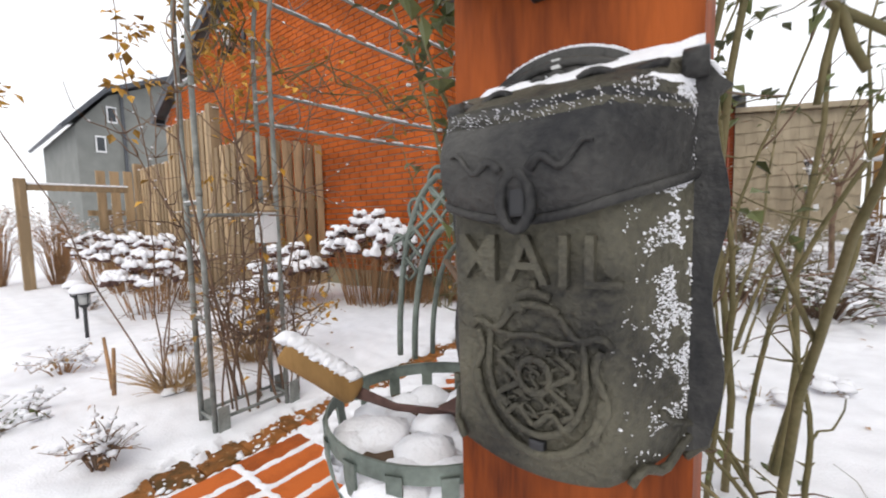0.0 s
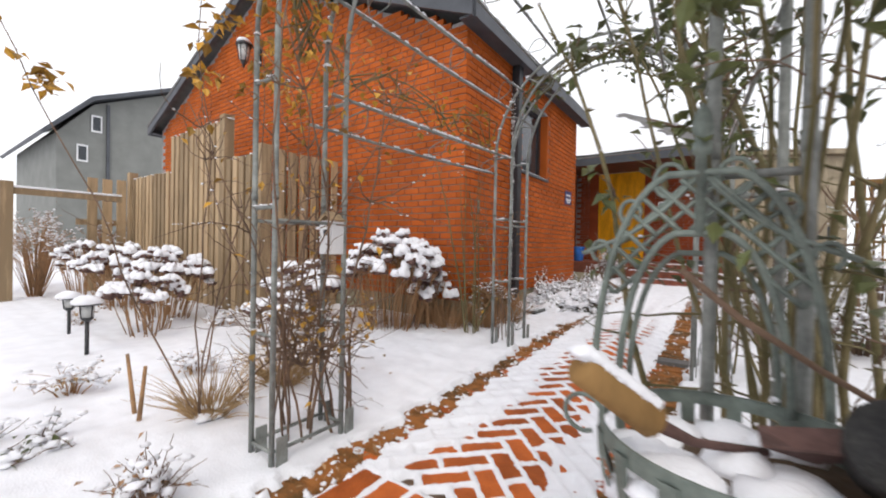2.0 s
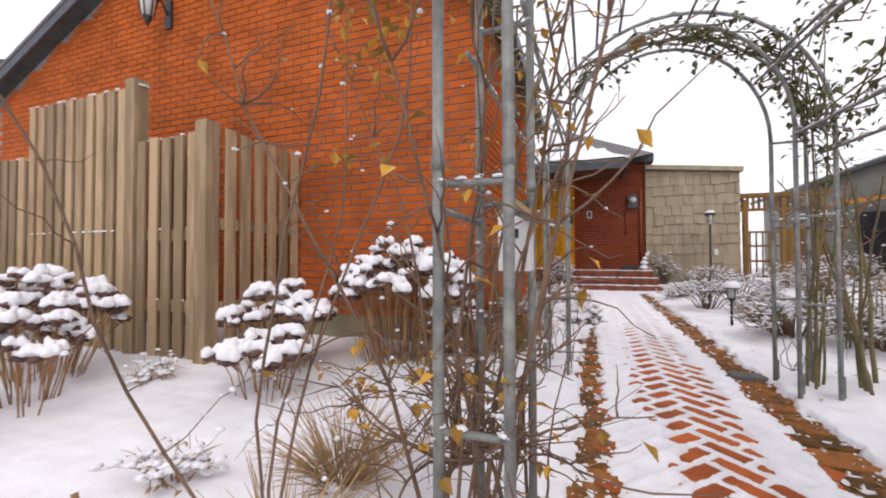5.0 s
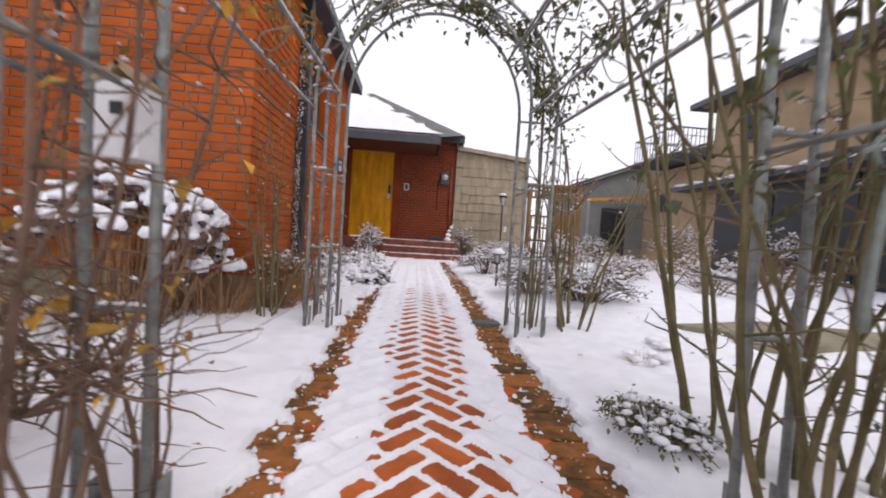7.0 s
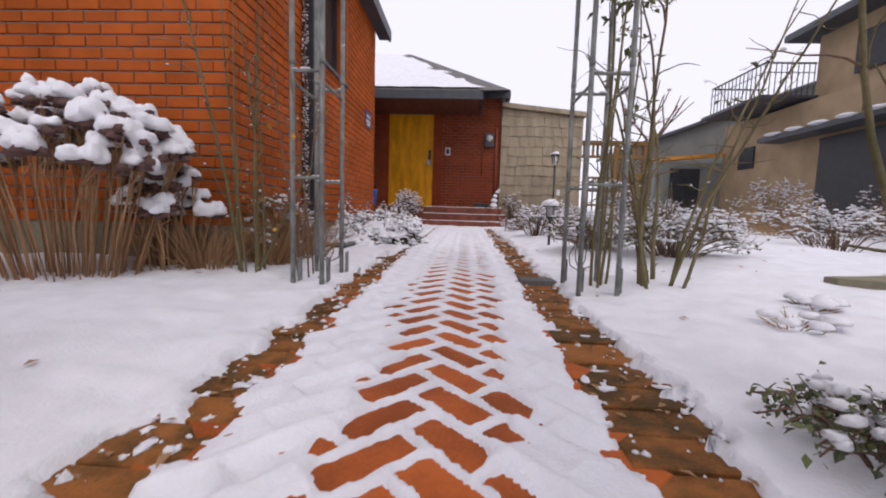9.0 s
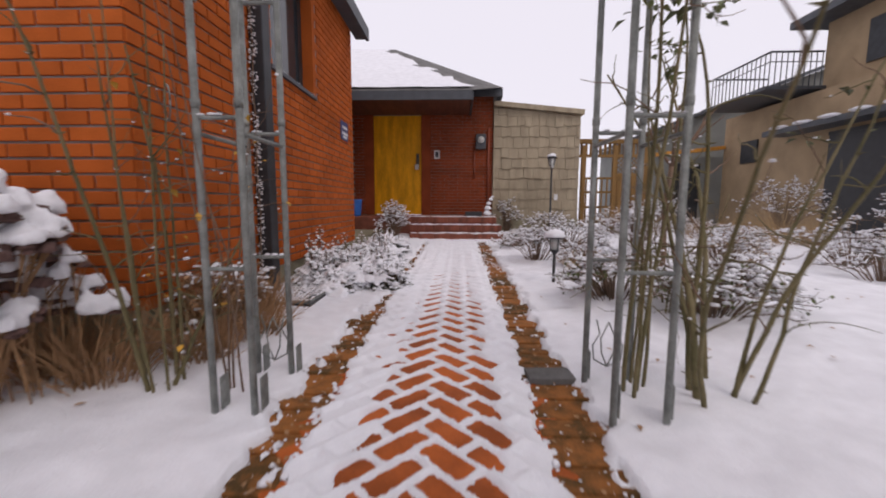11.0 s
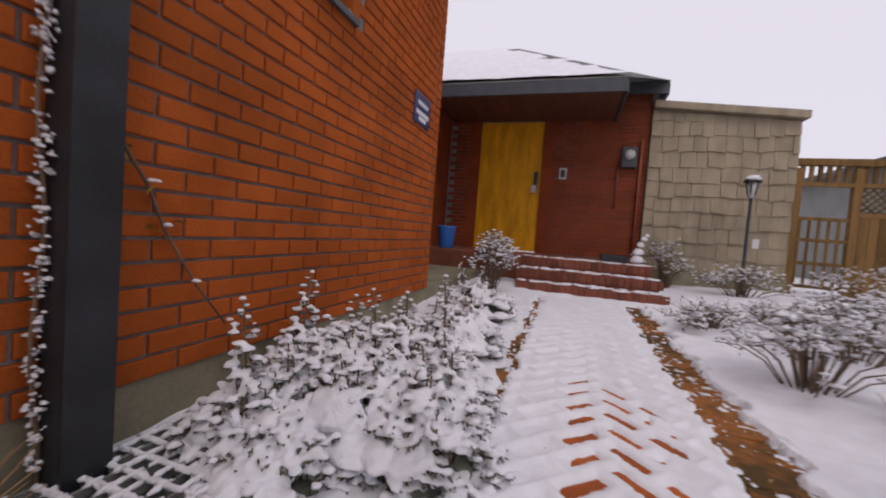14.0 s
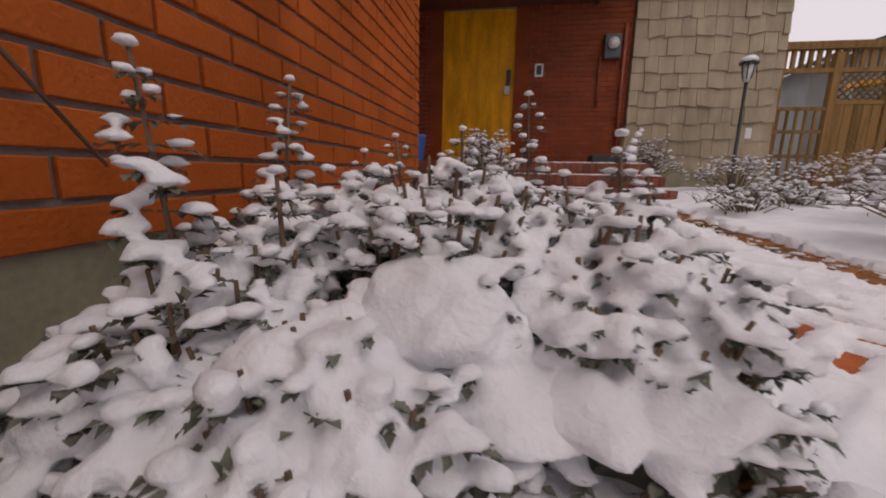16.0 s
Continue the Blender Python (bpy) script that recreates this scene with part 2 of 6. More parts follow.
def build_ground():
    xs, ys = axis_lines(-3.3, 1.7, 0.027, 400), axis_lines(-1.2, 8.3, 0.021, 400)
    for lo, hi in ((L_OUT - 0.05, L_IN + 0.02), (R_IN - 0.02, R_OUT + 0.05)):
        xs = [x for x in xs if not lo - 0.006 < x < hi + 0.006] + list(np.arange(lo, hi, 0.0125))
    xs = sorted(float(x) for x in xs)
    verts, faces = [], []
    for y in ys:
        for x in xs:
            inside = min(x - L_OUT, R_OUT - x)
            inside += 0.07 * noise.noise((x * 6, y * 6, 9)) + 0.07 * noise.noise((x * 15, y * 15, 2)) + 0.045 * noise.noise((x * 34, y * 34, 4)) - 0.065
            z = ground_z(x, y)
            if x < PATH_X:
                inside -= 0.07 * smooth01(3.6, 4.4, y)
            if PATH_Y0 - 0.1 < y < 8.15:
                z += (grade(y) - 0.05 - z) * smooth01(-0.015, 0.03, inside)
            verts.append((x, y, z))
    n = len(xs)
    for j in range(len(ys) - 1):
        for i in range(n - 1):
            faces.append((j * n + i, j * n + i + 1, j * n + n + i + 1, j * n + n + i))
    ob = raw("ground", verts, faces, SNOW, smooth=True)
    tagged(ob, "snow-covered garden ground with soft uneven lumps", "ground", kind="structure")


build_ground()

COURSE, COLUMN = 0.1414, 0.148
SLAB_Y1, SLAB_W, SLAB_L = 0.93, 0.129, 0.29


def brick_relief(x, y):
    """Distance to the nearest joint of the chevron paving, in metres, and the piece's own number."""
    if y < SLAB_Y1:
        i, j = math.floor((x - L_IN) / SLAB_W), math.floor((SLAB_Y1 - y) / SLAB_L)
        u, w = (x - L_IN) / SLAB_W - i - 0.5, (SLAB_Y1 - y) / SLAB_L - j - 0.5
        return min((0.5 - abs(u)) * SLAB_W, (0.5 - abs(w)) * SLAB_L), i * 5 + j * 11
    d, s = abs(x - PATH_X), (0 if x > PATH_X else 1)
    off = 0.07 * s
    n = math.floor((y + d - off) / COURSE)
    across = ((y + d - off) / COURSE - n - 0.5) * COURSE / math.sqrt(2)
    y0 = (n + 0.5) * COURSE + off - COLUMN / 2
    run = (d - y) / math.sqrt(2) - (COLUMN / 2 - y0) / math.sqrt(2)
    step = COLUMN * math.sqrt(2)
    k = math.floor(run / step + 0.5)
    along = run - k * step
    return min(0.05 - abs(across), step / 2 - abs(along)), n * 7 + k * 3 + s


def bare(x, y):
    """How far the snow is worn off the paving, from 0 to 1."""
    d = x - PATH_X
    if y < SLAB_Y1:
        return smooth01(-0.25, 0.05, 0.4 * noise.noise((x * 4, y * 4, 1)) + 0.25 - 0.5 * smooth01(-1.0, -0.85, x))
    wide = 0.215 + 0.03 * smooth01(1.4, 1.0, y) - 0.065 * smooth01(1.05, 1.4, y) * smooth01(2.4, 1.9, y) - 0.05 * smooth01(2.5, 4.6, y)
    m = smooth01(wide + 0.06, wide - 0.05, abs(d - 0.03) + 0.10 * noise.noise((x * 5, y * 5, 1)))
    return m


def trodden(x, y):
    """How far along the way the paving is still swept by feet, from 0 to 1."""
    return smooth01(7.0, 2.9, y + 0.9 * noise.noise((x * 2.2, y * 2.2, 7)))


def build_path_snow():
    xs = np.arange(L_IN - 0.09, R_IN + 0.09, 0.0105)
    ys = np.arange(PATH_Y0, 8.0, 0.0125)
    verts, faces, n = [], [], len(xs)
    for y in ys:
        for x in xs:
            x, y = float(x), float(y)
            e, num = brick_relief(x, y)
            keep = 0.5 + 0.5 * math.sin(num * 12.9898 + 4.1)
            w = bare(x, y) + (keep - 0.5) * 0.25 * bare(x, y)
            full = 0.022 + 0.004 * noise.noise((x * 6, y * 6, 2)) - 0.017 * smooth01(0.0, 0.024, e) * smooth01(8.2, 6.0, y) * (0.6 + 0.4 * keep)
            full += 0.005 * noise.noise((x * 17, y * 17, 8))
            t = trodden(x, y)
            e2 = e + 0.008 * noise.noise((x * 30, y * 30, 4)) + 0.005 * noise.noise((x * 70, y * 70, 4)) - 0.003 - 0.036 * (1 - t)
            bed = 0.010 * t + full * (1 - t) - 0.024 * smooth01(0.004, 0.018, e2)
            h = full + (bed - full) * smooth01(0.35, 0.65, w)
            dent = smooth01(0.02, 0.2, w + 0.35 * noise.noise((x * 9, y * 9, 12))) * smooth01(0.30, 0.22, abs(x - PATH_X - 0.02)) * t
            h -= 0.026 * dent * smooth01(0.022, 0.036, e2 + 0.012 * keep)
            edge = min(x - L_IN, R_IN - x) + 0.02 + 0.05 * noise.noise((x * 8, y * 8, 6)) + 0.035 * noise.noise((x * 23, y * 23, 6)) + 0.02 * noise.noise((x * 55, y * 55, 6))
            h += (-0.03 - h) * smooth01(0.03, -0.035, edge)
            verts.append((x, y, grade(y) + h))
    for j in range(len(ys) - 1):
        for i in range(n - 1):
            faces.append((j * n + i, j * n + i + 1, j * n + n + i + 1, j * n + n + i))
    ob = raw("path_snow", verts, faces, SNOW, smooth=True)
    tagged(ob, "thin trodden snow lying in the joints of the brick path", "snow", kind="structure")


build_path_snow()
bed = boxes((L_OUT - 0.05, R_OUT + 0.05, PATH_Y0, 8.1, -0.3, -0.03))
for v in bed.verts:
    if v.co.z > -0.1:
        v.co.z = -0.035 + (0.0 if v.co.y < 0 else 0.11)
path_bed = part("path", bed, SOIL)
tagged(path_bed, "brick garden path in chevron pattern with stone edging", "path", kind="structure")

# ---- house ----
WX, GY, WEND = -2.49, 3.10, 6.72
HOUSE_L, EAVE_Z, PEAK_X, PEAK_Z = -9.85, 3.12, -6.17, 4.72
COURSE_Z, BRICK_L, JOINT = 0.0685, 0.194, 0.011
BASE_Z = 0.34
WIN = (4.43, 5.31, 1.86, 2.78)


def rake(x):
    return EAVE_Z + (PEAK_Z - EAVE_Z) * (1 - abs(x - PEAK_X) / (PEAK_X - HOUSE_L))


house = empty("house", (WX, GY, 0), "red brick house with a dark-edged gable roof", "house")
house_inv = Matrix.Translation((WX, GY, 0)).inverted()


def at_home(ob, base):
    """Keeps a part where it is in the world under a thing whose base lies elsewhere."""
    ob.matrix_parent_inverse = Matrix.Translation(base.location).inverted()
    return ob


def hp(name, bm, mat, label=""):
    return at_home(part(name, bm, mat, house, label), house)


hp("foundation", boxes((HOUSE_L, WX - 0.012, GY + 0.012, 12.0, -0.4, BASE_Z)), CONCRETE, "bare concrete plinth")
for y0, y1, z0, z1 in ((GY + 0.012, WIN[0], BASE_Z, EAVE_Z), (WIN[1], WEND, BASE_Z, EAVE_Z), (WIN[0], WIN[1], BASE_Z, WIN[2]), (WIN[0], WIN[1], WIN[3], EAVE_Z)):
    hp("side_wall", boxes((WX - 0.2, WX - 0.012, y0, y1, z0, z1)), MORTAR, "grey mortar backing between the bricks")
gable = bmesh.new()
outline = [(HOUSE_L, BASE_Z), (WX - 0.2, BASE_Z), (WX - 0.2, EAVE_Z), (PEAK_X, PEAK_Z), (HOUSE_L, EAVE_Z)]
front = [gable.verts.new((x, GY + 0.012, z)) for x, z in outline]
back = [gable.verts.new((x, GY + 0.2, z)) for x, z in outline]
gable.faces.new(front), gable.faces.new(back[::-1])
for i in range(5):
    gable.faces.new((front[i], back[i], back[(i + 1) % 5], front[(i + 1) % 5]))
gable_wall = hp("gable_wall", gable, MORTAR, "grey mortar backing between the bricks")
hp("far_wall", boxes((HOUSE_L, HOUSE_L + 0.2, GY + 0.2, 12, BASE_Z, EAVE_Z), (HOUSE_L + 0.2, WX - 0.2, WEND - 0.2, WEND, BASE_Z, EAVE_Z)), MORTAR)


def slab(name, pts, thick, mat, label=""):
    bm = bmesh.new()
    a = [bm.verts.new(p) for p in pts]
    n = (Vector(pts[1]) - Vector(pts[0])).cross(Vector(pts[2]) - Vector(pts[0])).normalized()
    b = [bm.verts.new(Vector(p) - n * thick) for p in pts]
    bm.faces.new(a), bm.faces.new(b[::-1])
    k = len(pts)
    for i in range(k):
        bm.faces.new((a[i], b[i], b[(i + 1) % k], a[(i + 1) % k]))
    return part(name, bm, mat, None, label)


OV, RY1 = 0.16, 6.98
drop = (PEAK_Z - EAVE_Z) / (PEAK_X - HOUSE_L) * OV
for name, x in (("roof", WX + OV), ("roof", HOUSE_L - OV)):
    ze = EAVE_Z - drop + 0.16
    pts = [(PEAK_X, GY - 0.2, PEAK_Z + 0.16), (x, GY - 0.2, ze), (x, RY1, ze), (PEAK_X, RY1, PEAK_Z + 0.16)]
    if x > PEAK_X:
        pts = pts[::-1]
    ob = slab(name, pts[::-1], 0.05, ROOF, "dark shingle roof slope")
    ob.parent = house
    at_home(ob, house)
    # rake board and eave board
    rk = bmesh.new()
    q = [(PEAK_X, PEAK_Z + 0.13), (x, ze - 0.03), (x, ze - 0.19), (PEAK_X, PEAK_Z - 0.03)]
    f0 = [rk.verts.new((a, GY - 0.19, b)) for a, b in q]
    f1 = [rk.verts.new((a, GY - 0.15, b)) for a, b in q]
    rk.faces.new(f0), rk.faces.new(f1[::-1])
    for i in range(4):
        rk.faces.new((f0[i], f1[i], f1[(i + 1) % 4], f0[(i + 1) % 4]))
    hp("rake_board", rk, FASCIA, "dark grey rake board")
    s = 0.02 if x > PEAK_X else -0.02
    hp("eave_board", boxes((min(x - s, x + s), max(x - s, x + s), GY - 0.145, RY1, ze - 0.19, ze - 0.04)), FASCIA, "dark grey eave board")
    lo, hi = sorted((x - s, WX + 0.0 if x > PEAK_X else HOUSE_L))
    hp("soffit", boxes((lo, hi, GY - 0.145, RY1, ze - 0.17, ze - 0.15)), FASCIA)

win = tagged(part("window_1", boxes((WX - 0.14, WX - 0.1, WIN[0], WIN[0] + 0.05, WIN[2], WIN[3]), (WX - 0.14, WX - 0.1, WIN[1] - 0.09, WIN[1], WIN[2], WIN[3]),
                                    (WX - 0.14, WX - 0.1, WIN[0] + 0.05, WIN[1] - 0.09, WIN[2], WIN[2] + 0.05),
                                    (WX - 0.14, WX - 0.1, WIN[0] + 0.05, WIN[1] - 0.09, WIN[3] - 0.05, WIN[3])), DARK_METAL),
             "dark framed window set into the brick side wall", "window", kind="structure")
part("pane", boxes((WX - 0.125, WX - 0.117, WIN[0] + 0.05, WIN[1] - 0.09, WIN[2] + 0.05, WIN[3] - 0.05)), GLASS_DARK, win, "dark reflecting pane")
part("window_sill", boxes((WX - 0.1, WX + 0.025, WIN[0] - 0.03, WIN[1] + 0.03, WIN[2] - 0.03, WIN[2])), FASCIA, win)
v, f = [], []
for i in range(12):
    lump(v, f, (WX - 0.02, WIN[0] + (i + 0.5) * (WIN[1] - WIN[0]) / 12, WIN[2] + 0.004), (0.04, 0.05, 0.014), seed=i)
raw("sill_snow", v, f, SNOW, win, "snow lying on the sill", True)

# ---- porch ----
PY, PX0, PX1, PZ = 10.37, -3.55, -0.33, 0.59
porch = empty("porch", (-1.9, PY, 0), "dark red brick porch with flat canopy over the entrance", "porch")


def pp(name, bm, mat, label=""):
    return at_home(part(name, bm, mat, porch, label), porch)


pp("wall", boxes((PX0, -2.99, PY + 0.012, PY + 0.25, 0, 3.3), (-1.92, PX1, PY + 0.012, PY + 0.25, 0, 3.3), (-2.99, -1.92, PY + 0.012, PY + 0.25, 2.78, 3.3)), MORTAR)
pp("side_wall", boxes((PX0 - 0.2, PX0, WEND, PY + 0.25, 0, 3.3)), PORCH_BRICK)
pp("landing", boxes((-3.5, -0.36, 8.96, PY + 0.01, 0, PZ), bevel=0.01), STEP_BRICK, "brick landing")
pp("step", boxes((-1.98, -0.34, 8.60, 8.955, 0, PZ - 0.135), bevel=0.01), STEP_BRICK, "brick step dusted with snow")
pp("step", boxes((-1.93, -0.30, 8.24, 8.595, 0, PZ - 0.27), bevel=0.01), STEP_BRICK, "brick step dusted with snow")
pp("canopy", boxes((-3.5, -0.86, 9.05, PY, 2.79, 2.84)), CANOPY, "red-brown canopy soffit")
pp("canopy_fascia", boxes((-3.5, -0.84, 9.0, 9.045, 2.77, 2.93), (-0.855, -0.815, 9.05, PY, 2.77, 2.93)), FASCIA, "dark grey canopy edge")
pp("eave", boxes((-0.81, -0.18, PY - 0.3, PY - 0.25, 3.1, 3.27), (-0.2, -0.16, PY - 0.25, 14, 3.1, 3.27)), FASCIA, "dark grey eave board")
hip = bmesh.new()
base = [(-6.0, 9.0, 2.94), (-0.82, 9.0, 2.94), (-0.17, PY - 0.3, 3.28), (-0.17, 15, 3.28), (-6.0, 15, 3.28)]
top = [(-6.0, 12.0, 4.78), (-2.73, 12.0, 4.78)]
b = [hip.verts.new(p) for p in base]
t = [hip.verts.new(p) for p in top]
hip.faces.new((b[0], b[1], b[2], t[1], t[0])), hip.faces.new((b[2], b[3], t[1])), hip.faces.new((b[3], b[4], t[0], t[1])), hip.faces.new((b[4], b[0], t[0]))
pp("roof", hip, ROOF, "dark shingle hip roof")
sn = bmesh.new()
rows = 14
grid = []
for j in range(rows + 1):
    v0 = j / rows
    line = []
    for i in range(25):
        u0 = i / 24
        xr = -0.6 - 2.2 * v0 - 0.25 * (noise.noise((v0 * 5, 1, 0)) + 0.7)
        x = -6 + (xr + 6) * u0
        y = 9.05 + (11.9 - 9.05) * v0
        line.append(sn.verts.new((x, y, 2.985 + (4.78 - 2.94) * (y - 9.0) / 3 + 0.015 * noise.noise((x * 3, y * 3, 0)))))
    grid.append(line)
for j in range(rows):
    for i in range(24):
        if i < 23 or noise.noise((j * 0.9, 3, 1)) < 0.15:
            sn.faces.new((grid[j][i], grid[j][i + 1], grid[j + 1][i + 1], grid[j + 1][i]))
pp("roof_snow", sn, SNOW, "snow lying on the roof slope")

door = tagged(part("door_1", boxes((-2.99, -1.92, PY + 0.03, PY + 0.09, PZ + 0.01, 2.78)), DOOR), "yellow varnished plywood front door, closed", "door", kind="structure")
part("door_handle", boxes((-2.03, -1.97, PY - 0.02, PY + 0.03, 1.62, 1.95), bevel=0.006), BLACK, door, "black digital lock plate")
part("door_lever", boxes((-2.06, -1.98, PY - 0.05, PY - 0.025, 1.6, 1.72), bevel=0.006), LAMP_GLASS, door, "bright metal lever")

# ---- shingled shed ----
shed = empty("shed", (0.6, 10.3, 0), "grey-brown wooden shingle shed wall", "shed")


def sp(name, bm, mat, label=""):
    return at_home(part(name, bm, mat, shed, label), shed)


def shed_top(x):
    return 3.02 - 0.19 * (x + 0.33) / 1.9


bmw = boxes((-0.325, 1.55, 10.32, 12.5, 0.0, 2.8))
for v in bmw.verts:
    if v.co.z > 1:
        v.co.z = shed_top(v.co.x) - 0.08
sp("wall", bmw, SHINGLE)
cap = boxes((-0.325, 1.6, 10.2, 12.6, 2.8, 2.86))
for v in cap.verts:
    v.co.z = shed_top(v.co.x) - 0.01 + (0.04 if v.co.z > 2.83 else -0.06)
sp("roof_edge", cap, SHINGLE, "pale boarded roof edge")
sp("plinth", boxes((-0.3, 1.56, 10.26, 10.3, 0.0, 0.52)), CONCRETE, "low concrete plinth")

# ---- fence ----
fence = empty("fence", (-4.43, 2.14, 0), "pale wooden board fence dusted with snow", "fence")


def fp(name, bm, mat, label=""):
    return at_home(part(name, bm, mat, fence, label), fence)


fp("post", boxes((-4.47, -4.35, 2.08, 2.2, -0.1, 1.93), bevel=0.006), FENCE)
fp("post", boxes((-5.34, -5.22, 2.12, 2.24, -0.1, 2.4), bevel=0.006), FENCE)
for zr in (0.45, 1.1):
    fp("rail", boxes((-4.385, -4.345, 2.21, 3.09, zr, zr + 0.09)), FENCE)
for zr in (0.45, 1.02):
    fp("rail", boxes((-5.21, -4.48, 2.165, 2.205, zr, zr + 0.09)), FENCE)
    fp("rail", boxes((-8.6, -5.35, 2.185, 2.225, zr, zr + 0.09)), FENCE)


def fence_boards(along, start, count, top, front, back):
    """Boards on both faces of the rails, those behind set in the gaps of those before."""
    for i in range(count):
        for face, shift in ((front, 0.0), (back, 0.073)):
            a, z = start + i * 0.146 + shift, top + rnd(-0.012, 0.012)
            if shift and i == count - 1:
                continue
            if along == "x":
                item = (a, a + 0.092, face, face + 0.022, 0.05 + rnd(0, 0.02), z)
            else:
                item = (face, face + 0.022, a, a + 0.092, 0.08, z)
            fp("board", boxes(item, bevel=0.003), FENCE)


fence_boards("y", 2.235, 6, 1.89, -4.34, -4.41)
fence_boards("x", -5.205, 5, 1.86, 2.14, 2.208)
fence_boards("x", -6.80, 10, 2.345, 2.155, 2.228)
fence_boards("x", -8.29, 10, 1.87, 2.155, 2.228)
fp("post", boxes((-8.42, -8.30, 2.12, 2.24, -0.1, 1.98), bevel=0.006), FENCE)
for y in (1.62, 1.80, 1.98):
    fp("board", boxes((-8.40, -8.375, y, y + 0.12, 0.05, 1.84 + rnd(-0.01, 0.01)), bevel=0.003), FENCE)
for zr in (0.45, 1.1):
    fp("rail", boxes((-8.45, -8.405, 1.5, 2.115, zr, zr + 0.09)), FENCE)
v, f = [], []
for i in range(90):
    x = rnd(-8.3, -4.4)
    z = 1.87 if x < -6.8 or x > -5.2 else 2.35
    lump(v, f, (x, 2.19 + rnd(-0.03, 0.04), z), (rnd(0.015, 0.04), 0.016, rnd(0.006, 0.014)), seed=i, rings=3, sides=6)
for i in range(60):
    lump(v, f, (rnd(-6.8, -4.4), 2.155, random.choice((0.54, 1.11)) + 0.003), (rnd(0.01, 0.03), 0.012, 0.012), seed=i, rings=3, sides=6)
at_home(tagged(raw("snow", v, f, SNOW, fence, "snow caught on rails and board ends", True), kind="stuff"), fence)

# ---- gate by the shed ----
gate = empty("garden_gate", (1.8, 10.9, 0), "tan wooden garden gate with lattice and slatted top", "gate")


def gp(name, bm, mat, label=""):
    return at_home(part(name, bm, mat, gate, label), gate)


for x in (1.78, 2.5, 3.2):
    gp("post", boxes((x, x + 0.1, 10.85, 10.95, 0, 2.2), bevel=0.006), GATE_WOOD)
gp("beam", boxes((1.7, 3.4, 10.84, 10.96, 2.24, 2.34)), GATE_WOOD)
gp("beam", boxes((1.7, 3.4, 10.86, 10.94, 1.93, 1.99)), GATE_WOOD)
for i in range(15):
    x = 1.75 + i * 0.108
    gp("slat", boxes((x, x + 0.05, 10.88, 10.92, 1.99, 2.24)), GATE_WOOD)
for i in range(5):
    x = 2.62 + i * 0.116
    gp("board", boxes((x, x + 0.108, 10.88, 10.91, 0.25, 1.5)), GATE_WOOD)
for i in range(5):
    x = 1.9 + i * 0.12
    gp("slat", boxes((x, x + 0.03, 10.88, 10.91, 0.4, 1.45)), GATE_WOOD)
for z in (0.4, 0.75, 1.1, 1.42):
    gp("rail", boxes((1.88, 2.5, 10.87, 10.9, z, z + 0.05)), GATE_WOOD)
gp("rail", boxes((2.6, 3.2, 10.87, 10.92, 1.5, 1.56)), GATE_WOOD)
lat = []
for i in range(-4, 7):
    for sgn in (1, -1):
        a = Vector((2.6 + i * 0.1, 10.885 + 0.012 * sgn, 1.56 if sgn > 0 else 1.93))
        d = Vector((0.37, 0, 0.37 * sgn))
        t0 = max(0.0, (2.6 - a.x) / 0.37)
        t1 = min(1.0, (3.2 - a.x) / 0.37)
        if t1 > t0:
            lat.append(([a + d * t0, a + d * t1], 0.011))
at_home(tubes("lattice", lat, GATE_WOOD, gate, "crossed lattice panel", 4), gate)

# ---- neighbours ----


def yp(name, bm, mat, base, label=""):
    return at_home(part(name, bm, mat, base, label), base)


def prism_x(profile, x0, x1):
    """A body with an outline of (y, z) points between two x."""
    bm = bmesh.new()
    a = [bm.verts.new((x1, y, z)) for y, z in profile]
    b = [bm.verts.new((x0, y, z)) for y, z in profile]
    bm.faces.new(a), bm.faces.new(b[::-1])
    for i in range(len(a)):
        j = (i + 1) % len(a)
        bm.faces.new((a[i], b[i], b[j], a[j]))
    return bm


grey = empty("grey_house", (-22, 7, 0), "grey two-storey house with pale eaves behind the fence", "house")
yp("wall", prism_x([(3.75, -0.3), (14, -0.3), (14, 5.0), (9.0, 8.45), (4.9, 6.5), (3.75, 5.1)], -30, -22), GREY_SIDING, grey)
yp("roof", prism_x([(3.3, 4.85), (4.8, 6.55), (9.0, 8.5), (14.4, 5.1), (14.4, 5.25), (9.0, 8.66), (4.72, 6.7), (3.2, 4.95)], -30.4, -21.5), FASCIA, grey, "dark roof with pale eaves")
yp("downpipe", boxes((-22.0, -21.9, 5.3, 5.4, -0.3, 6.6)), FASCIA, grey)
for y, z in ((4.6, 4.4), (5.05, 5.7)):
    w = yp("window", boxes((-22.0, -21.95, y - 0.25, y + 0.1, z - 0.35, z + 0.35)), WHITE_PAINT, grey, "small white framed window")
    part("pane", boxes((-21.949, -21.94, y - 0.2, y + 0.05, z - 0.28, z + 0.28)), GLASS_DARK, w)

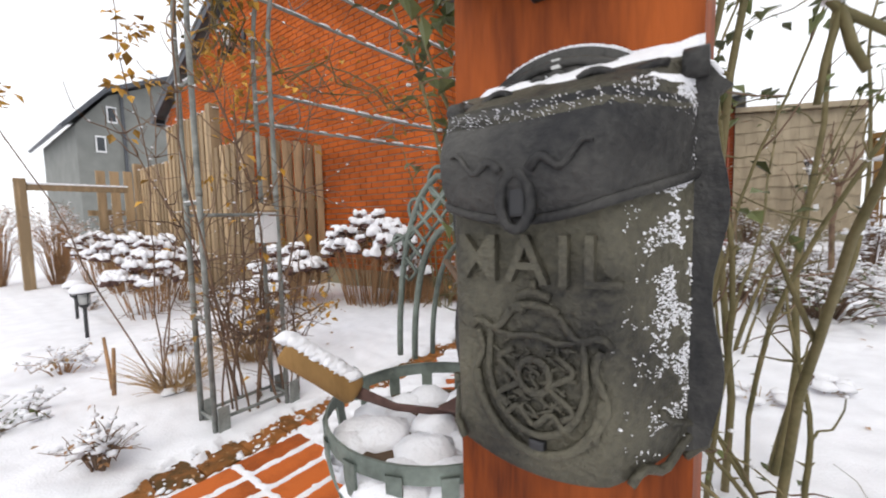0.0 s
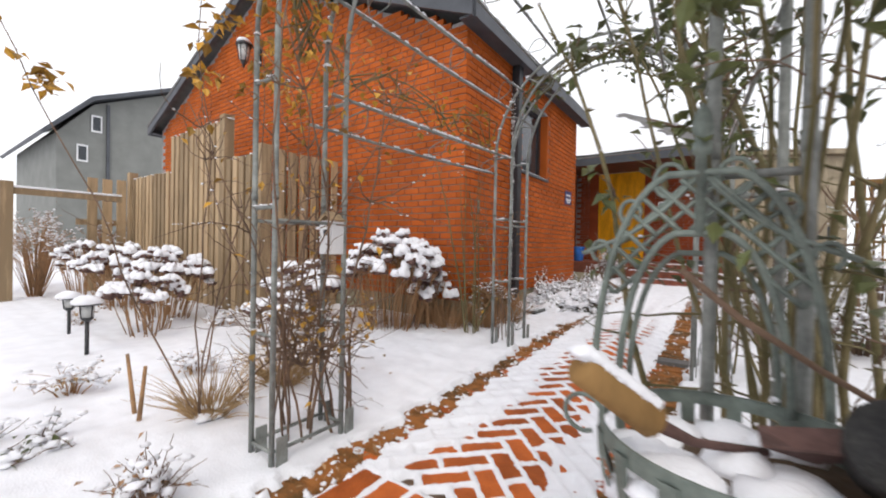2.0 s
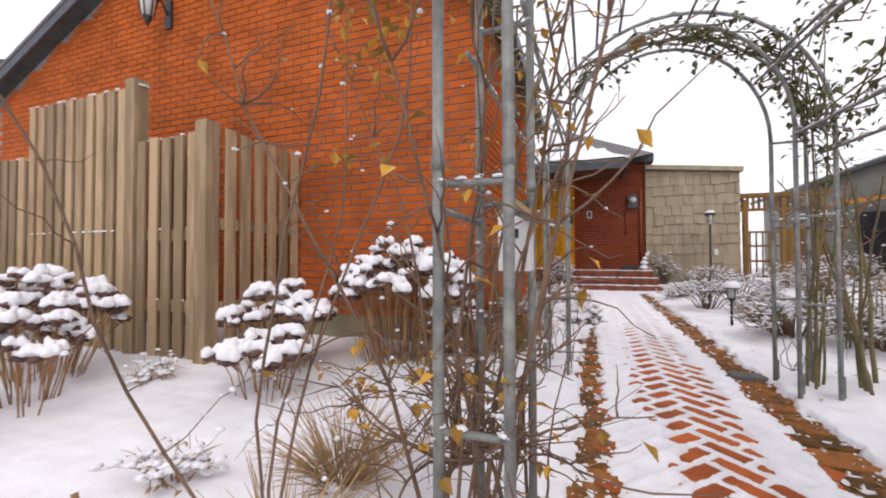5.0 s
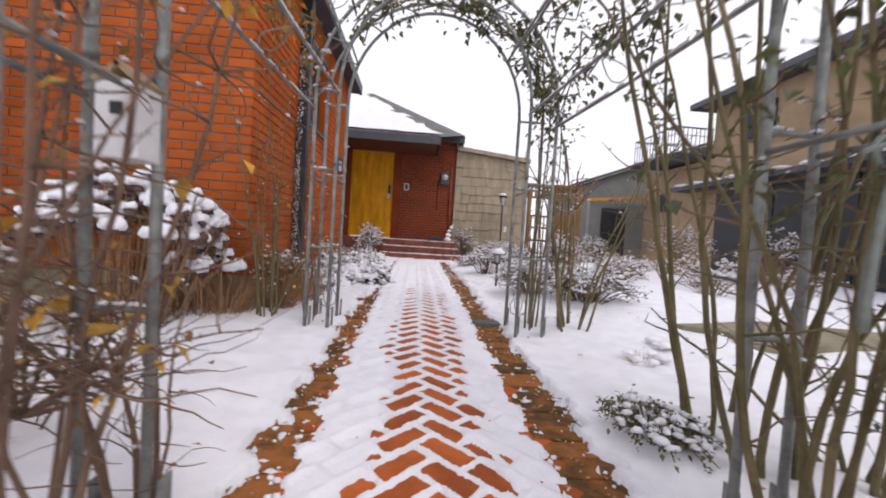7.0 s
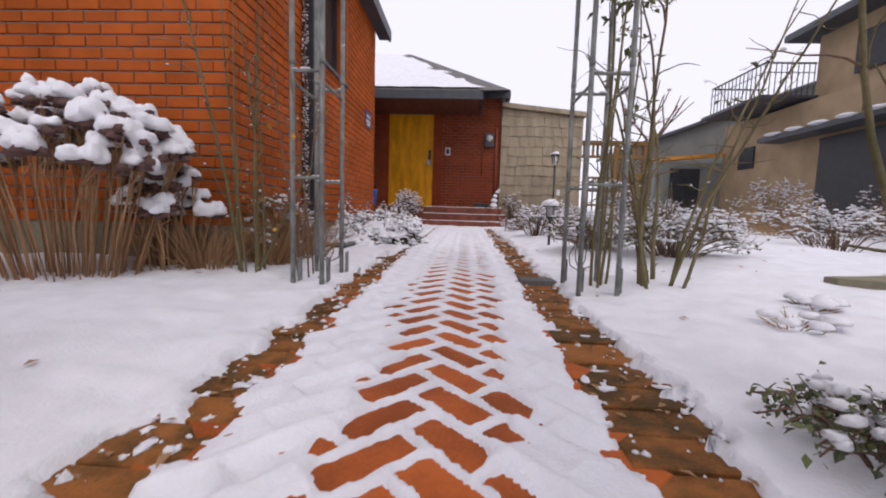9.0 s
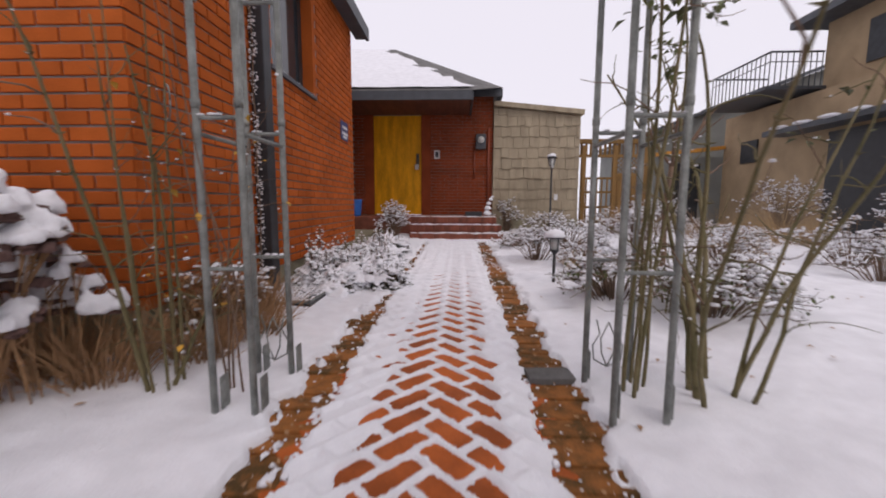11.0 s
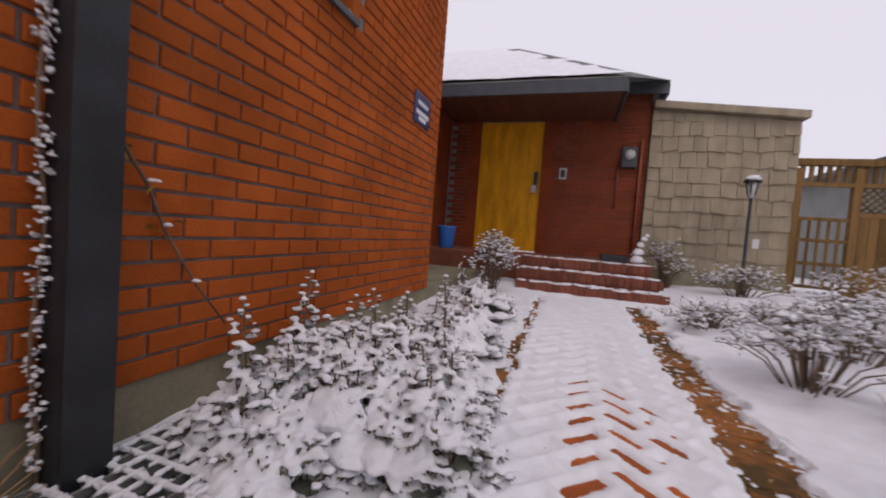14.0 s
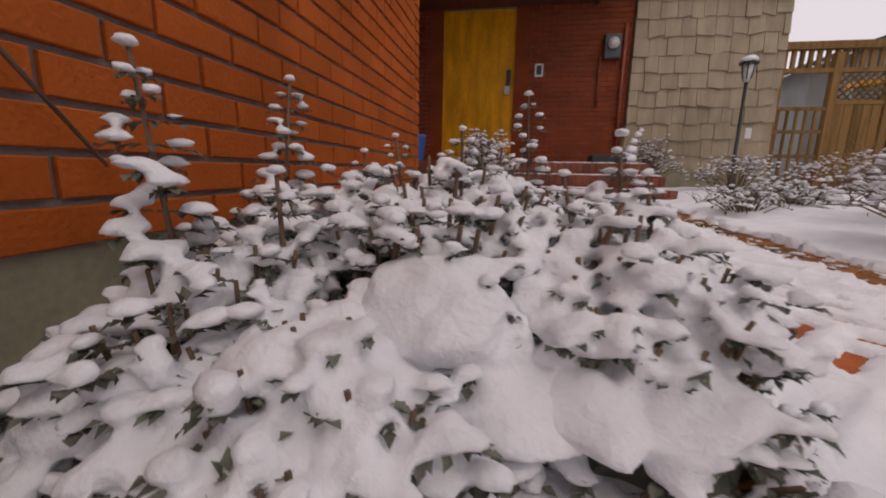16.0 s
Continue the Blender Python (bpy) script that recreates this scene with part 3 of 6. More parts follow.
tan = empty("tan_house", (7, 8, 0), "tan stucco house with balcony and long dark awning", "house")
yp("lower_wall", boxes((7.0, 16, 0.0, 14.0, -0.2, 3.4)), TAN_STUCCO, tan)
yp("upper_wall", boxes((7.3, 16, 0.0, 11.2, 3.41, 4.95)), TAN_STUCCO, tan)
yp("roof", boxes((6.75, 16.5, -0.5, 11.6, 4.96, 5.12)), FASCIA, tan, "flat dark roof edge")
yp("balcony", boxes((5.95, 10, 11.1, 13.5, 3.49, 3.56)), FASCIA, tan, "dark balcony slab")
yp("awning", prism_x([(-1.0, 2.5), (11.7, 2.5), (11.7, 2.62), (-1.0, 2.62)], 6.4, 6.98), FASCIA, tan, "long dark awning")
# verandah glazing as black panels: the recess's shade is put into their colour
for i in range(6):
    y = -0.2 + i * 1.79
    w = yp("window", boxes((6.95, 6.998, y, y + 1.74, 0.15, 2.42)), BLACK, tan, "verandah window panel, blackened to paint in the shade under the awning")
    for z0, z1 in ((0.15, 0.22), (2.34, 2.42)):
        part("frame", boxes((6.93, 6.949, y, y + 1.74, z0, z1)), BLACK, w)
yp("window", boxes((6.95, 6.998, 12.6, 13.2, 2.0, 2.6)), DARK_METAL, tan, "small dark window")
yp("window", boxes((7.25, 7.298, 9.2, 10.2, 3.75, 4.6)), DARK_METAL, tan, "small dark upper window")
v, f = [], []
for i in range(60):
    lump(v, f, (6.42 + 0.25 * (i % 3), -0.8 + i * 0.21, 2.62), (0.22, 0.2, 0.06), seed=i)
ob = raw("awning_snow", v, f, SNOW, tan, "snow along the awning", True)
at_home(ob, tan)
bal = [([(6.1, 11.23, 4.35), (6.1, 13.3, 4.35)], 0.025), ([(6.1, 11.23, 4.35), (7.29, 11.23, 4.35)], 0.025), ([(6.1, 13.3, 4.35), (7.6, 13.3, 4.35)], 0.025)]
bal += [([(6.1, 11.23, 4.13), (6.1, 13.3, 4.13)], 0.012), ([(6.1, 11.23, 4.13), (7.29, 11.23, 4.13)], 0.012)]
ob = tubes("railing", bal, FASCIA, tan, "thin dark balcony railing", 5)
at_home(ob, tan)
for i in range(29):
    p = (6.1, 11.23 + i * 0.148) if i < 15 else (6.1 + (i - 14) * 0.13, 11.23 if i < 24 else 13.3)
    if p[0] < 7.28:
        ob = tubes("baluster", [([(p[0], p[1], 3.56), (p[0], p[1], 4.35)], 0.014)], FASCIA, tan, sides=4)
        at_home(ob, tan)
ob = yp("side_wall", boxes((4.95, 6.98, 14.0, 14.2, -0.1, 2.3)), GREY_SIDING, tan, "pale plastered side wall")
yp("door", boxes((5.4, 6.3, 13.94, 13.99, 0.2, 2.1)), DARK_METAL, tan, "dark doorway")
bm = boxes((4.95, 6.98, 13.9, 14.25, 2.32, 2.42))
for q in bm.verts:
    q.co.z += 0.16 * (q.co.x - 4.95) / 1.6
yp("beam", bm, ORANGE, tan, "orange wooden beam")
far = empty("far_house", (7, 17, 0), "low grey house with a sloping roof beyond the gate", "house")
bm = boxes((5.4, 12, 16.1, 20, -0.2, 3.2))
for q in bm.verts:
    if q.co.z > 1:
        q.co.z += 0.38 * (q.co.x - 5.4)
yp("wall", bm, GREY_SIDING, far)
bm = boxes((5.0, 12.2, 15.8, 20.2, 3.22, 3.34))
for q in bm.verts:
    q.co.z += 0.38 * (q.co.x - 5.4)
yp("roof", bm, FASCIA, far)

# ---- garden arches and rails ----


def arc_points(x0, x1, y, z0, top, n=22):
    c, r = (x0 + x1) / 2, (x1 - x0) / 2
    return [(c - r * math.cos(math.pi * i / n), y, z0 + (top - z0) * math.sin(math.pi * i / n)) for i in range(n + 1)]


def garden_arch(y0, y1, left, right, z0, spring, top, sill):
    base = empty("garden_arch", ((left[1] + right[0]) / 2, y0, z0), "grey tubular metal garden arch over the brick path", "arch", "rose arches")

    def ap(name, runs, label="", sides=6):
        return at_home(tubes(name, runs, METAL, base, label, sides), base)

    for x in (*left, *right):
        for y in (y0, y1):
            ap("post", [([(x, y, z0 - 0.15), (x, y, spring)], 0.0122)])
            ap("collar", [([(x, y, z0 + 1.03), (x, y, z0 + 1.06)], 0.0145)])
    for pair in (left, right):
        for y in (y0, y1):
            ap("base_bar", [([(pair[0], y, z0 + sill), (pair[1], y, z0 + sill)], 0.008)])
            for x in pair:
                m = Matrix.Translation((x + 0.022, y + 0.03, z0 + 0.05))
                at_home(part("ground_plate", box(bmesh.new(), -0.003, 0.003, -0.025, 0.025, -0.06, 0.06, m, 0.002), METAL, base, "flat grey anchor plate"), base)
        for i in range(3):
            z = z0 + 0.5 + i * 0.5
            for y in (y0, y1):
                ap("rung", [([(pair[0], y, z), (pair[1], y, z)], 0.008)])
        for x in pair:
            for z in (z0 + sill, z0 + 0.95):
                ap("rung", [([(x, y0, z), (x, y1, z)], 0.008)])
        if sill < 0:
            c = Vector(((pair[0] + pair[1]) / 2, y1, z0 + 0.05))
            petals = [[(0.0, 0.0), (0.055, 0.03), (0.062, 0.09), (0.035, 0.14), (0.05, 0.2)], [(0.0, 0.0), (0.025, 0.06), (0.03, 0.12), (0.0, 0.19)]]
            for petal in petals:
                for sgn in (-1, 1):
                    ap("tulip", [([c + Vector((sgn * px, 0, pz)) for px, pz in petal], 0.0033)], "thin wire tulip", 4)
    for y in (y0, y1):
        ap("arc", [(arc_points(left[1], right[0], y, spring, top - 0.07), 0.011)])
        ap("arc", [(arc_points(left[0], right[1], y, spring, top), 0.011)])
        runs = []
        for i in range(3, 20, 3):
            a = Vector(arc_points(left[1], right[0], y, spring, top - 0.07)[i])
            b = Vector(arc_points(left[0], right[1], y, spring, top)[i])
            ap("strut", [([a, b], 0.006)])
    for i in (3, 7, 11, 15, 19):
        for x0, x1, t in ((left[1], right[0], top - 0.07),):
            p = arc_points(x0, x1, y0, spring, t)[i]
            ap("purlin", [([p, (p[0], y1, p[2])], 0.007)])
    v, f = [], []
    for i in range(60):
        y = random.choice((y0, y1))
        p = Vector(random.choice(arc_points(left[0], right[1], y, spring, top))) + Vector((rnd(-0.01, 0.01), 0, 0.012))
        lump(v, f, p, rnd(0.012, 0.022), 0.5, seed=i, rings=3, sides=5)
    for pair in (left, right):
        for i in range(26):
            y = random.choice((y0, y1))
            z = z0 + 0.5 + random.randrange(3) * 0.5
            lump(v, f, (rnd(*pair), y, z + 0.009), rnd(0.009, 0.016), 0.5, seed=i, rings=3, sides=5)
    tagged(at_home(raw("snow", v, f, SNOW, base, "", True), base), kind="stuff")
    return base


ARCH_L1, ARCH_R1, ARCH_L2, ARCH_R2 = (-1.97, -1.825), (-0.44, -0.31), (-1.945, -1.80), (-0.55, -0.37)
garden_arch(0.68, 1.02, ARCH_L1, ARCH_R1, 0.03, 1.72, 2.5, 0.05)
garden_arch(2.71, 3.02, ARCH_L2, ARCH_R2, 0.11, 1.62, 2.40, -0.06)
for x0, x1, z0, z1, gap, up in ((-1.835, -1.80, 1.55, 1.60, -0.15, -0.11), (-0.44, -0.55, 1.58, 1.58, 0.13, -0.11), (-1.84, -1.83, 1.98, 2.0, 0.1, 0.13),
                                (-1.6, -1.6, 2.36, 2.29, 0.14, 0.06), (-1.0, -1.07, 2.45, 2.36, 0.11, -0.02), (-0.55, -0.62, 2.05, 2.06, -0.1, -0.14)):
    pair = empty("arch_rail", (x0, 1.0, z0), "pair of thin metal rails between two arches, dusted with snow", "rail", "arch rails")
    v, f, scrolls = [], [], []
    for k in (0, 1):
        a, b = Vector((gap * k, -0.05, up * k)), Vector((x1 - x0 + gap * k, 1.75, z1 - z0 + up * k))
        tubes("bar", [([a, a.lerp(b, 0.5) - Vector((0, 0, 0.012)), b], 0.008)], METAL, pair)
        for i in range(46):
            lump(v, f, a.lerp(b, rnd(0.02, 0.98)) + Vector((0, 0, 0.002)), (0.009, rnd(0.015, 0.045), rnd(0.007, 0.012)), seed=i, rings=3, sides=5)
    for c in (0.12, 0.5, 0.86):
        mid = Vector(((x1 - x0) * c, -0.05 + 1.8 * c, (z1 - z0) * c)) + Vector((gap / 2, 0, up / 2))
        across = Vector((gap / 2, 0, up / 2))
        for sgn in (-1, 1):
            scrolls.append(([mid + across * 0.85 * math.cos(q) + Vector((0, sgn * 0.06 * math.sin(q) + 0.02 * sgn * math.sin(2 * q), 0)) for q in np.linspace(0, 3.1416, 11)], 0.003))
    for run in scrolls:
        tubes("scroll", [run], METAL, pair, "thin tulip scroll", 4)
    tagged(raw("snow", v, f, SNOW, pair, "", True), kind="stuff")

# bird house on the first arch
bh = empty("bird_house", (-1.86, 0.985, 0.845), "small pale wooden bird house hung on the arch", "bird house")
part("body", boxes((-0.042, 0.042, -0.04, 0.04, 0, 0.15), bevel=0.004), WHITE_PAINT, bh)
rb = bmesh.new()
for sgn in (-1, 1):
    box(rb, -0.004, 0.056, -0.045, 0.045, -0.005, 0.007, Matrix.Translation((0, 0, 0.183)) @ Matrix.Rotation(radians(38), 4, "Y") if sgn > 0 else Matrix.Translation((0, 0, 0.183)) @ Matrix.Rotation(radians(142), 4, "Y"))
part("roof", rb, FENCE, bh)
part("hole", boxes((-0.012, 0.012, -0.0425, -0.0405, 0.085, 0.11)), BLACK, bh)

# ---- plants ----


def add_leaves(v, f, pts, count, length, spread=0.03, up=0.3):
    for _ in range(count):
        i = random.randrange(len(pts))
        p = pts[i] + Vector((rnd(-spread, spread), rnd(-spread, spread), rnd(-spread, spread)))
        d = Vector((rnd(-1, 1), rnd(-1, 1), rnd(-0.9, up)))
        l = length * rnd(0.6, 1.2)
        leaf(v, f, p, d, Vector((rnd(-0.4, 0.4), rnd(-0.4, 0.4), 1)), l, l * 0.62)


def rose(base_at, canes, leaves, label, cane_mat=CANE, leaf_mat=LEAF_GREEN, leaf_size=0.045, twigs=5, snow=30, group="roses", above=0.0, name="rose_bush", reach=(0.10, 0.34), stout=0.36):
    """canes: (start offset, direction, length, radius, wobble, droop)."""
    base = empty(name, base_at, label, "rose", group)
    every, tips = [], []
    for off, d, length, r, wob, droop in canes:
        pts = wander(off, d, length, 14, wob, droop)
        rad = [r * (1 - 0.7 * i / 14) for i in range(15)]
        runs = [(pts, rad)]
        for k in range(1, 14, 2):
            for _ in range(2):
                a = Vector((rnd(-1, 1), rnd(-1, 1), rnd(0, 0.6))).normalized()
                runs.append(([pts[k], pts[k] + a * r * 2.4], [r * 0.45, r * 0.05]))
        tubes("cane", runs, cane_mat, base)
        every += pts[2:]
        for _ in range(twigs):
            k = random.randrange(3, 14)
            d2 = Vector((rnd(-1, 1), rnd(-1, 1), rnd(-0.1, 0.9)))
            q = wander(pts[k], d2, rnd(*reach), 6, 0.4)
            tubes("twig", [(q, [r * stout * (1 - 0.12 * i) for i in range(7)])], TWIG if random.random() < 0.4 else cane_mat, base, sides=4)
            tips += q[2:]
    pool = [p for p in every[4:] + tips if p.z > above] or every
    if leaves:
        v, f = [], []
        add_leaves(v, f, pool, leaves, leaf_size)
        tagged(raw("leaves", v, f, leaf_mat, base), kind="stuff")
    if snow:
        v, f = [], []
        for i in range(snow // 2):
            lump(v, f, random.choice(every + tips) + Vector((0, 0, 0.003)), rnd(0.004, 0.009), 0.8, seed=i, rings=3, sides=5)
        tagged(raw("snow", v, f, SNOW, base, "", True), kind="stuff")
    return base


def canes_up(n, spread, height, r, lean=0.18, wob=0.07, droop=0.0):
    out = []
    for i in range(n):
        a = rnd(0, 6.28)
        out.append(((spread * math.cos(a) * rnd(0.3, 1), spread * math.sin(a) * rnd(0.3, 1), -0.05),
                    (math.cos(a) * lean * rnd(0.2, 1.5), math.sin(a) * lean * rnd(0.2, 1.5), 1), height * rnd(0.7, 1.1), r * rnd(0.6, 1.1), wob, droop))
    return out


random.seed(11)
# tangled rose on the first arch's left leg, with yellow leaves
rose((-1.95, 0.86, 0.05), canes_up(10, 0.10, 2.1, 0.0075, 0.07, 0.14), 110, "tangled brown rose with a few yellow leaves on the arch", TWIG, LEAF_OLD, 0.05, 20, 160, reach=(0.12, 0.38), stout=0.5)
rose((-1.86, 1.07, 0.05), canes_up(5, 0.07, 0.8, 0.0085, 0.35, 0.14), 10, "low bowed rose shoots beside the arch leg", TWIG, LEAF_OLD, 0.04, 9, 40)
rose((-2.02, 0.95, 0.32), [((0.0, 0.0, 0.0), (math.cos(k * 1.1), math.sin(k * 1.1), 0.35 + 0.3 * (k % 3)), 0.36 + 0.06 * (k % 4), 0.0055, 0.28, 0.03) for k in range(12)], 24, "spreading tangle of thin rose shoots with yellowing leaves", TWIG, LEAF_OLD, 0.042, 9, 80, reach=(0.1, 0.3), stout=0.5)
rose((-2.42, 1.35, 0.05), canes_up(4, 0.06, 0.55, 0.005, 0.7, 0.2), 90, "low rose shoots with mottled yellow leaves in the snow", TWIG, LEAF_OLD, 0.06, 8, 20, above=0.2)
# thick green canes by the first arch's right leg
rose((-0.05, 1.56, 0.06), canes_up(9, 0.17, 2.5, 0.0125, 0.2, 0.12), 260, "thick green climbing rose canes growing by the arch", CANE, LEAF_GREEN, 0.05, 6, 70, above=1.2)
rose((-0.09, 1.25, 0.04), canes_up(6, 0.12, 2.3, 0.012, 0.14, 0.12), 260, "thick green climbing rose canes behind the letter box post", CANE, LEAF_GREEN, 0.045, 6, 70, above=1.35)
rose((0.17, 1.2, 0.04), canes_up(7, 0.10, 0.75, 0.010, 0.5, 0.16), 24, "thorny green rose canes with pruned snowy tips", CANE, LEAF_GREEN, 0.035, 5, 60)
bow = empty("rose_bush", (0.06, 1.12, 0.03), "single bowed rose cane with a pruned snowy tip", "rose", "roses")
bend = [(0.0, 0.0, -0.05), (0.013, -0.02, 0.30), (0.028, -0.07, 0.54), (0.045, -0.12, 0.66), (0.061, -0.27, 0.87), (0.076, -0.37, 0.97), (0.06, -0.50, 1.06), (0.042, -0.54, 1.084), (0.0, -0.567, 1.11), (-0.06, -0.59, 1.19)]
tubes("cane", [(bend, [0.010, 0.010, 0.009, 0.008, 0.007, 0.0062, 0.0056, 0.0052, 0.0046, 0.003])], CANE, bow, sides=8)
for run in (([(0.002, -0.567, 1.11), (0.01, -0.575, 1.07), (0.022, -0.57, 1.045)], [0.0045, 0.005, 0.004]), ([(0.002, -0.567, 1.11), (-0.008, -0.575, 1.06), (-0.012, -0.57, 1.02)], [0.004, 0.0035, 0.0035]),
            ([(0.045, -0.12, 0.66), (0.0, -0.15, 0.78), (-0.03, -0.2, 0.86)], [0.006, 0.005, 0.004])):
    tubes("twig", [run], CANE, bow, sides=6)
v, f = [], []
for i in range(26):
    lump(v, f, Vector(random.choice(bend[4:])) + Vector((rnd(-0.012, 0.012), 0, 0.008)), rnd(0.005, 0.010), 0.7, seed=i, rings=3, sides=5)
tagged(raw("snow", v, f, SNOW, bow, "", True), kind="stuff")
rose((-0.37, 0.88, 0.04), canes_up(9, 0.08, 2.2, 0.010, 0.08, 0.13), 420, "climbing rose woven through the arch leg", CANE, LEAF_GREEN, 0.05, 9, 60, above=0.8)
rose((-2.38, 0.66, 0.04), [((0.0, 0.0, 0.0), (-0.07 * k, -0.03 * k, 1), 2.0 + 0.05 * k, 0.0045, 0.16, 0.02) for k in range(1, 5)], 260, "climbing rose spray with many yellowed leaves", TWIG, LEAF_OLD, 0.055, 9, 50, above=1.45)
# second arch
rose((-0.12, 2.86, 0.12), canes_up(8, 0.13, 1.9, 0.0135, 0.26, 0.11), 30, "bare green rose canes beside the second arch", CANE, LEAF_GREEN, 0.04, 8, 60, above=0.9)
rose((-0.4, 2.95, 0.08), canes_up(5, 0.06, 2.1, 0.009, 0.06, 0.08), 90, "climbing rose on the second arch leg", CANE, LEAF_GREEN, 0.045, 8, 50, above=1.2)
rose((-2.22, 2.86, 0.08), canes_up(6, 0.09, 1.8, 0.010, 0.06, 0.05) + [((0.0, 0.0, 0.0), (0.5, -0.1, 0.8), 0.7, 0.009, 0.1, 0.0)], 8, "brown rose cane leaning beside the house corner", CANE, LEAF_OLD, 0.04, 8, 60)
rose((-1.95, 2.9, 0.05), canes_up(5, 0.07, 1.7, 0.007, 0.04, 0.07), 20, "thin climbing stems twined round the second arch", TWIG, LEAF_OLD, 0.035, 9, 70)
rose((0.24, 3.86, 0.12), canes_up(7, 0.14, 0.75, 0.008, 0.2, 0.08), 0, "pruned bare rose canes in the snow", CANE, LEAF_GREEN, 0.04, 5, 40)
# leafy garlands over both arches
for (y, left, right, spring, top, t0, t1, n) in ((2.88, -1.94, -0.38, 1.62, 2.39, 0.55, 1.0, 420), (2.88, -1.9, -0.42, 1.62, 2.37, 0.22, 0.62, 130), (0.85, -1.98, -0.31, 1.72, 2.47, 0.55, 1.0, 620), (0.85, -1.98, -0.31, 1.72, 2.47, 0.02, 0.3, 190)):
    g = empty("rose_garland", ((left + right) / 2, y, top), "olive rose leaves and stems trained over the arch", "rose", "roses")
    pts = [Vector(p) - g.location for p in arc_points(left, right, y, spring, top, 60)]
    pts = pts[int(60 * t0):int(60 * t1) + 1]
    runs = []
    for k in range(9):
        q = [p + Vector((rnd(-0.04, 0.04), rnd(-0.16, 0.16), rnd(-0.05, 0.03))) for p in pts[::4]]
        if len(q) > 2:
            runs.append((q, 0.005))
    for run in runs:
        tubes("stem", [run], CANE, g, sides=5)
    v, f = [], []
    add_leaves(v, f, [p + Vector((0, rnd(-0.17, 0.17), rnd(-0.13, 0.04))) for p in pts for _ in range(3)], n, 0.058, 0.075, 0.0)
    tagged(raw("leaves", v, f, LEAF_GREEN if t0 > 0.1 else LEAF_OLD, g), kind="stuff")


for x, z, n, m in ((-0.42, 1.66, 300, LEAF_GREEN), (-0.5, 2.05, 220, LEAF_GREEN), (-1.95, 1.75, 130, LEAF_OLD)):
    g = empty("rose_garland", (x, 1.9, z), "rose leaves and stems trained along the arch rails", "rose", "roses")
    pool = []
    for k in range(5):
        q = [Vector((rnd(-0.1, 0.1), -0.85 + 0.17 * i, rnd(-0.1, 0.16))) for i in range(11)]
        tubes("stem", [(q, 0.0045)], CANE, g, sides=5)
        pool += q
    v, f = [], []
    add_leaves(v, f, pool, n, 0.052, 0.09, 0.1)
    tagged(raw("leaves", v, f, m, g), kind="stuff")


def sedum(base_at, n, spread, height, label, head=0.056):
    base = empty("sedum", base_at, label, "shrub", "dried sedum")
    stems, v, f, sv, sf = [], [], [], [], []
    for i in range(n):
        a, r = rnd(0, 6.28), math.sqrt(random.random())
        foot = Vector((0.5 * spread[0] * r * math.cos(a), 0.5 * spread[1] * r * math.sin(a), -0.04))
        h = height * (1 - 0.3 * r * r) * rnd(0.85, 1.08)
        tip = Vector((spread[0] * r * math.cos(a), spread[1] * r * math.sin(a), h))
        mid = foot.lerp(tip, 0.5) + Vector((rnd(-0.03, 0.03), rnd(-0.03, 0.03), 0.03))
        stems.append(([foot, mid, tip], [0.0045, 0.004, 0.003]))
        for k in range(4):
            b = mid.lerp(tip, rnd(0.3, 0.9))
            e = tip + Vector((rnd(-head, head), rnd(-head, head), rnd(-0.05, 0.0)))
            stems.append(([b, e], [0.003, 0.002]))
        hs = head * rnd(0.8, 1.5)
        for k in range(5):
            o = Vector((rnd(-hs, hs) * 0.7, rnd(-hs, hs) * 0.7, rnd(-0.035, -0.005)))
            lump(v, f, tip + o - Vector((0, 0, 0.012)), hs * 0.42, 0.9, 0.7, seed=i + k, rings=3, sides=6)
        for k in range(6):
            o = Vector((rnd(-hs, hs) * 0.75, rnd(-hs, hs) * 0.75, 0.0))
            lump(sv, sf, tip + o + Vector((0, 0, rnd(-0.012, 0.006))), (hs * rnd(0.36, 0.56), hs * rnd(0.36, 0.56), hs * rnd(0.5, 0.8)), rough=0.4, seed=i * 3 + k, rings=5, sides=9)
    tagged(tubes("growth", stems, STALK, base, sides=4), kind="stuff")
    tagged(raw("seed_cover", v, f, SEED, base, "dark dried seed heads", True), kind="stuff")
    ob = tagged(raw("snow_cover", sv, sf, SNOW, base, "round white snow caps", True), kind="stuff")
    m = ob.modifiers.new("merge", "REMESH")
    m.mode, m.voxel_size, m.use_smooth_shade = "VOXEL", 0.009, True
    m = ob.modifiers.new("soften", "SMOOTH")
    m.iterations, m.factor = 2, 0.5


random.seed(21)
for at, n, wide, h in (((-2.98, 2.6, 0.03), 84, (0.54, 0.36), 0.93), ((-3.75, 2.2, 0.03), 36, (0.36, 0.3), 0.62), ((-3.45, 1.75, 0.03), 16, (0.3, 0.24), 0.42),
                     ((-5.2, 1.5, 0.03), 46, (0.6, 0.4), 0.72), ((-6.3, 1.5, 0.03), 46, (0.6, 0.4), 0.78), ((-4.6, 1.2, 0.03), 22, (0.35, 0.3), 0.55), ((-7.4, 1.4, 0.03), 26, (0.6, 0.4), 0.75), ((-2.62, 2.78, 0.03), 14, (0.22, 0.2), 0.6)):
    sedum(at, int(n * 1.3), wide, h, "dried brown sedum with round caps of snow on its heads")


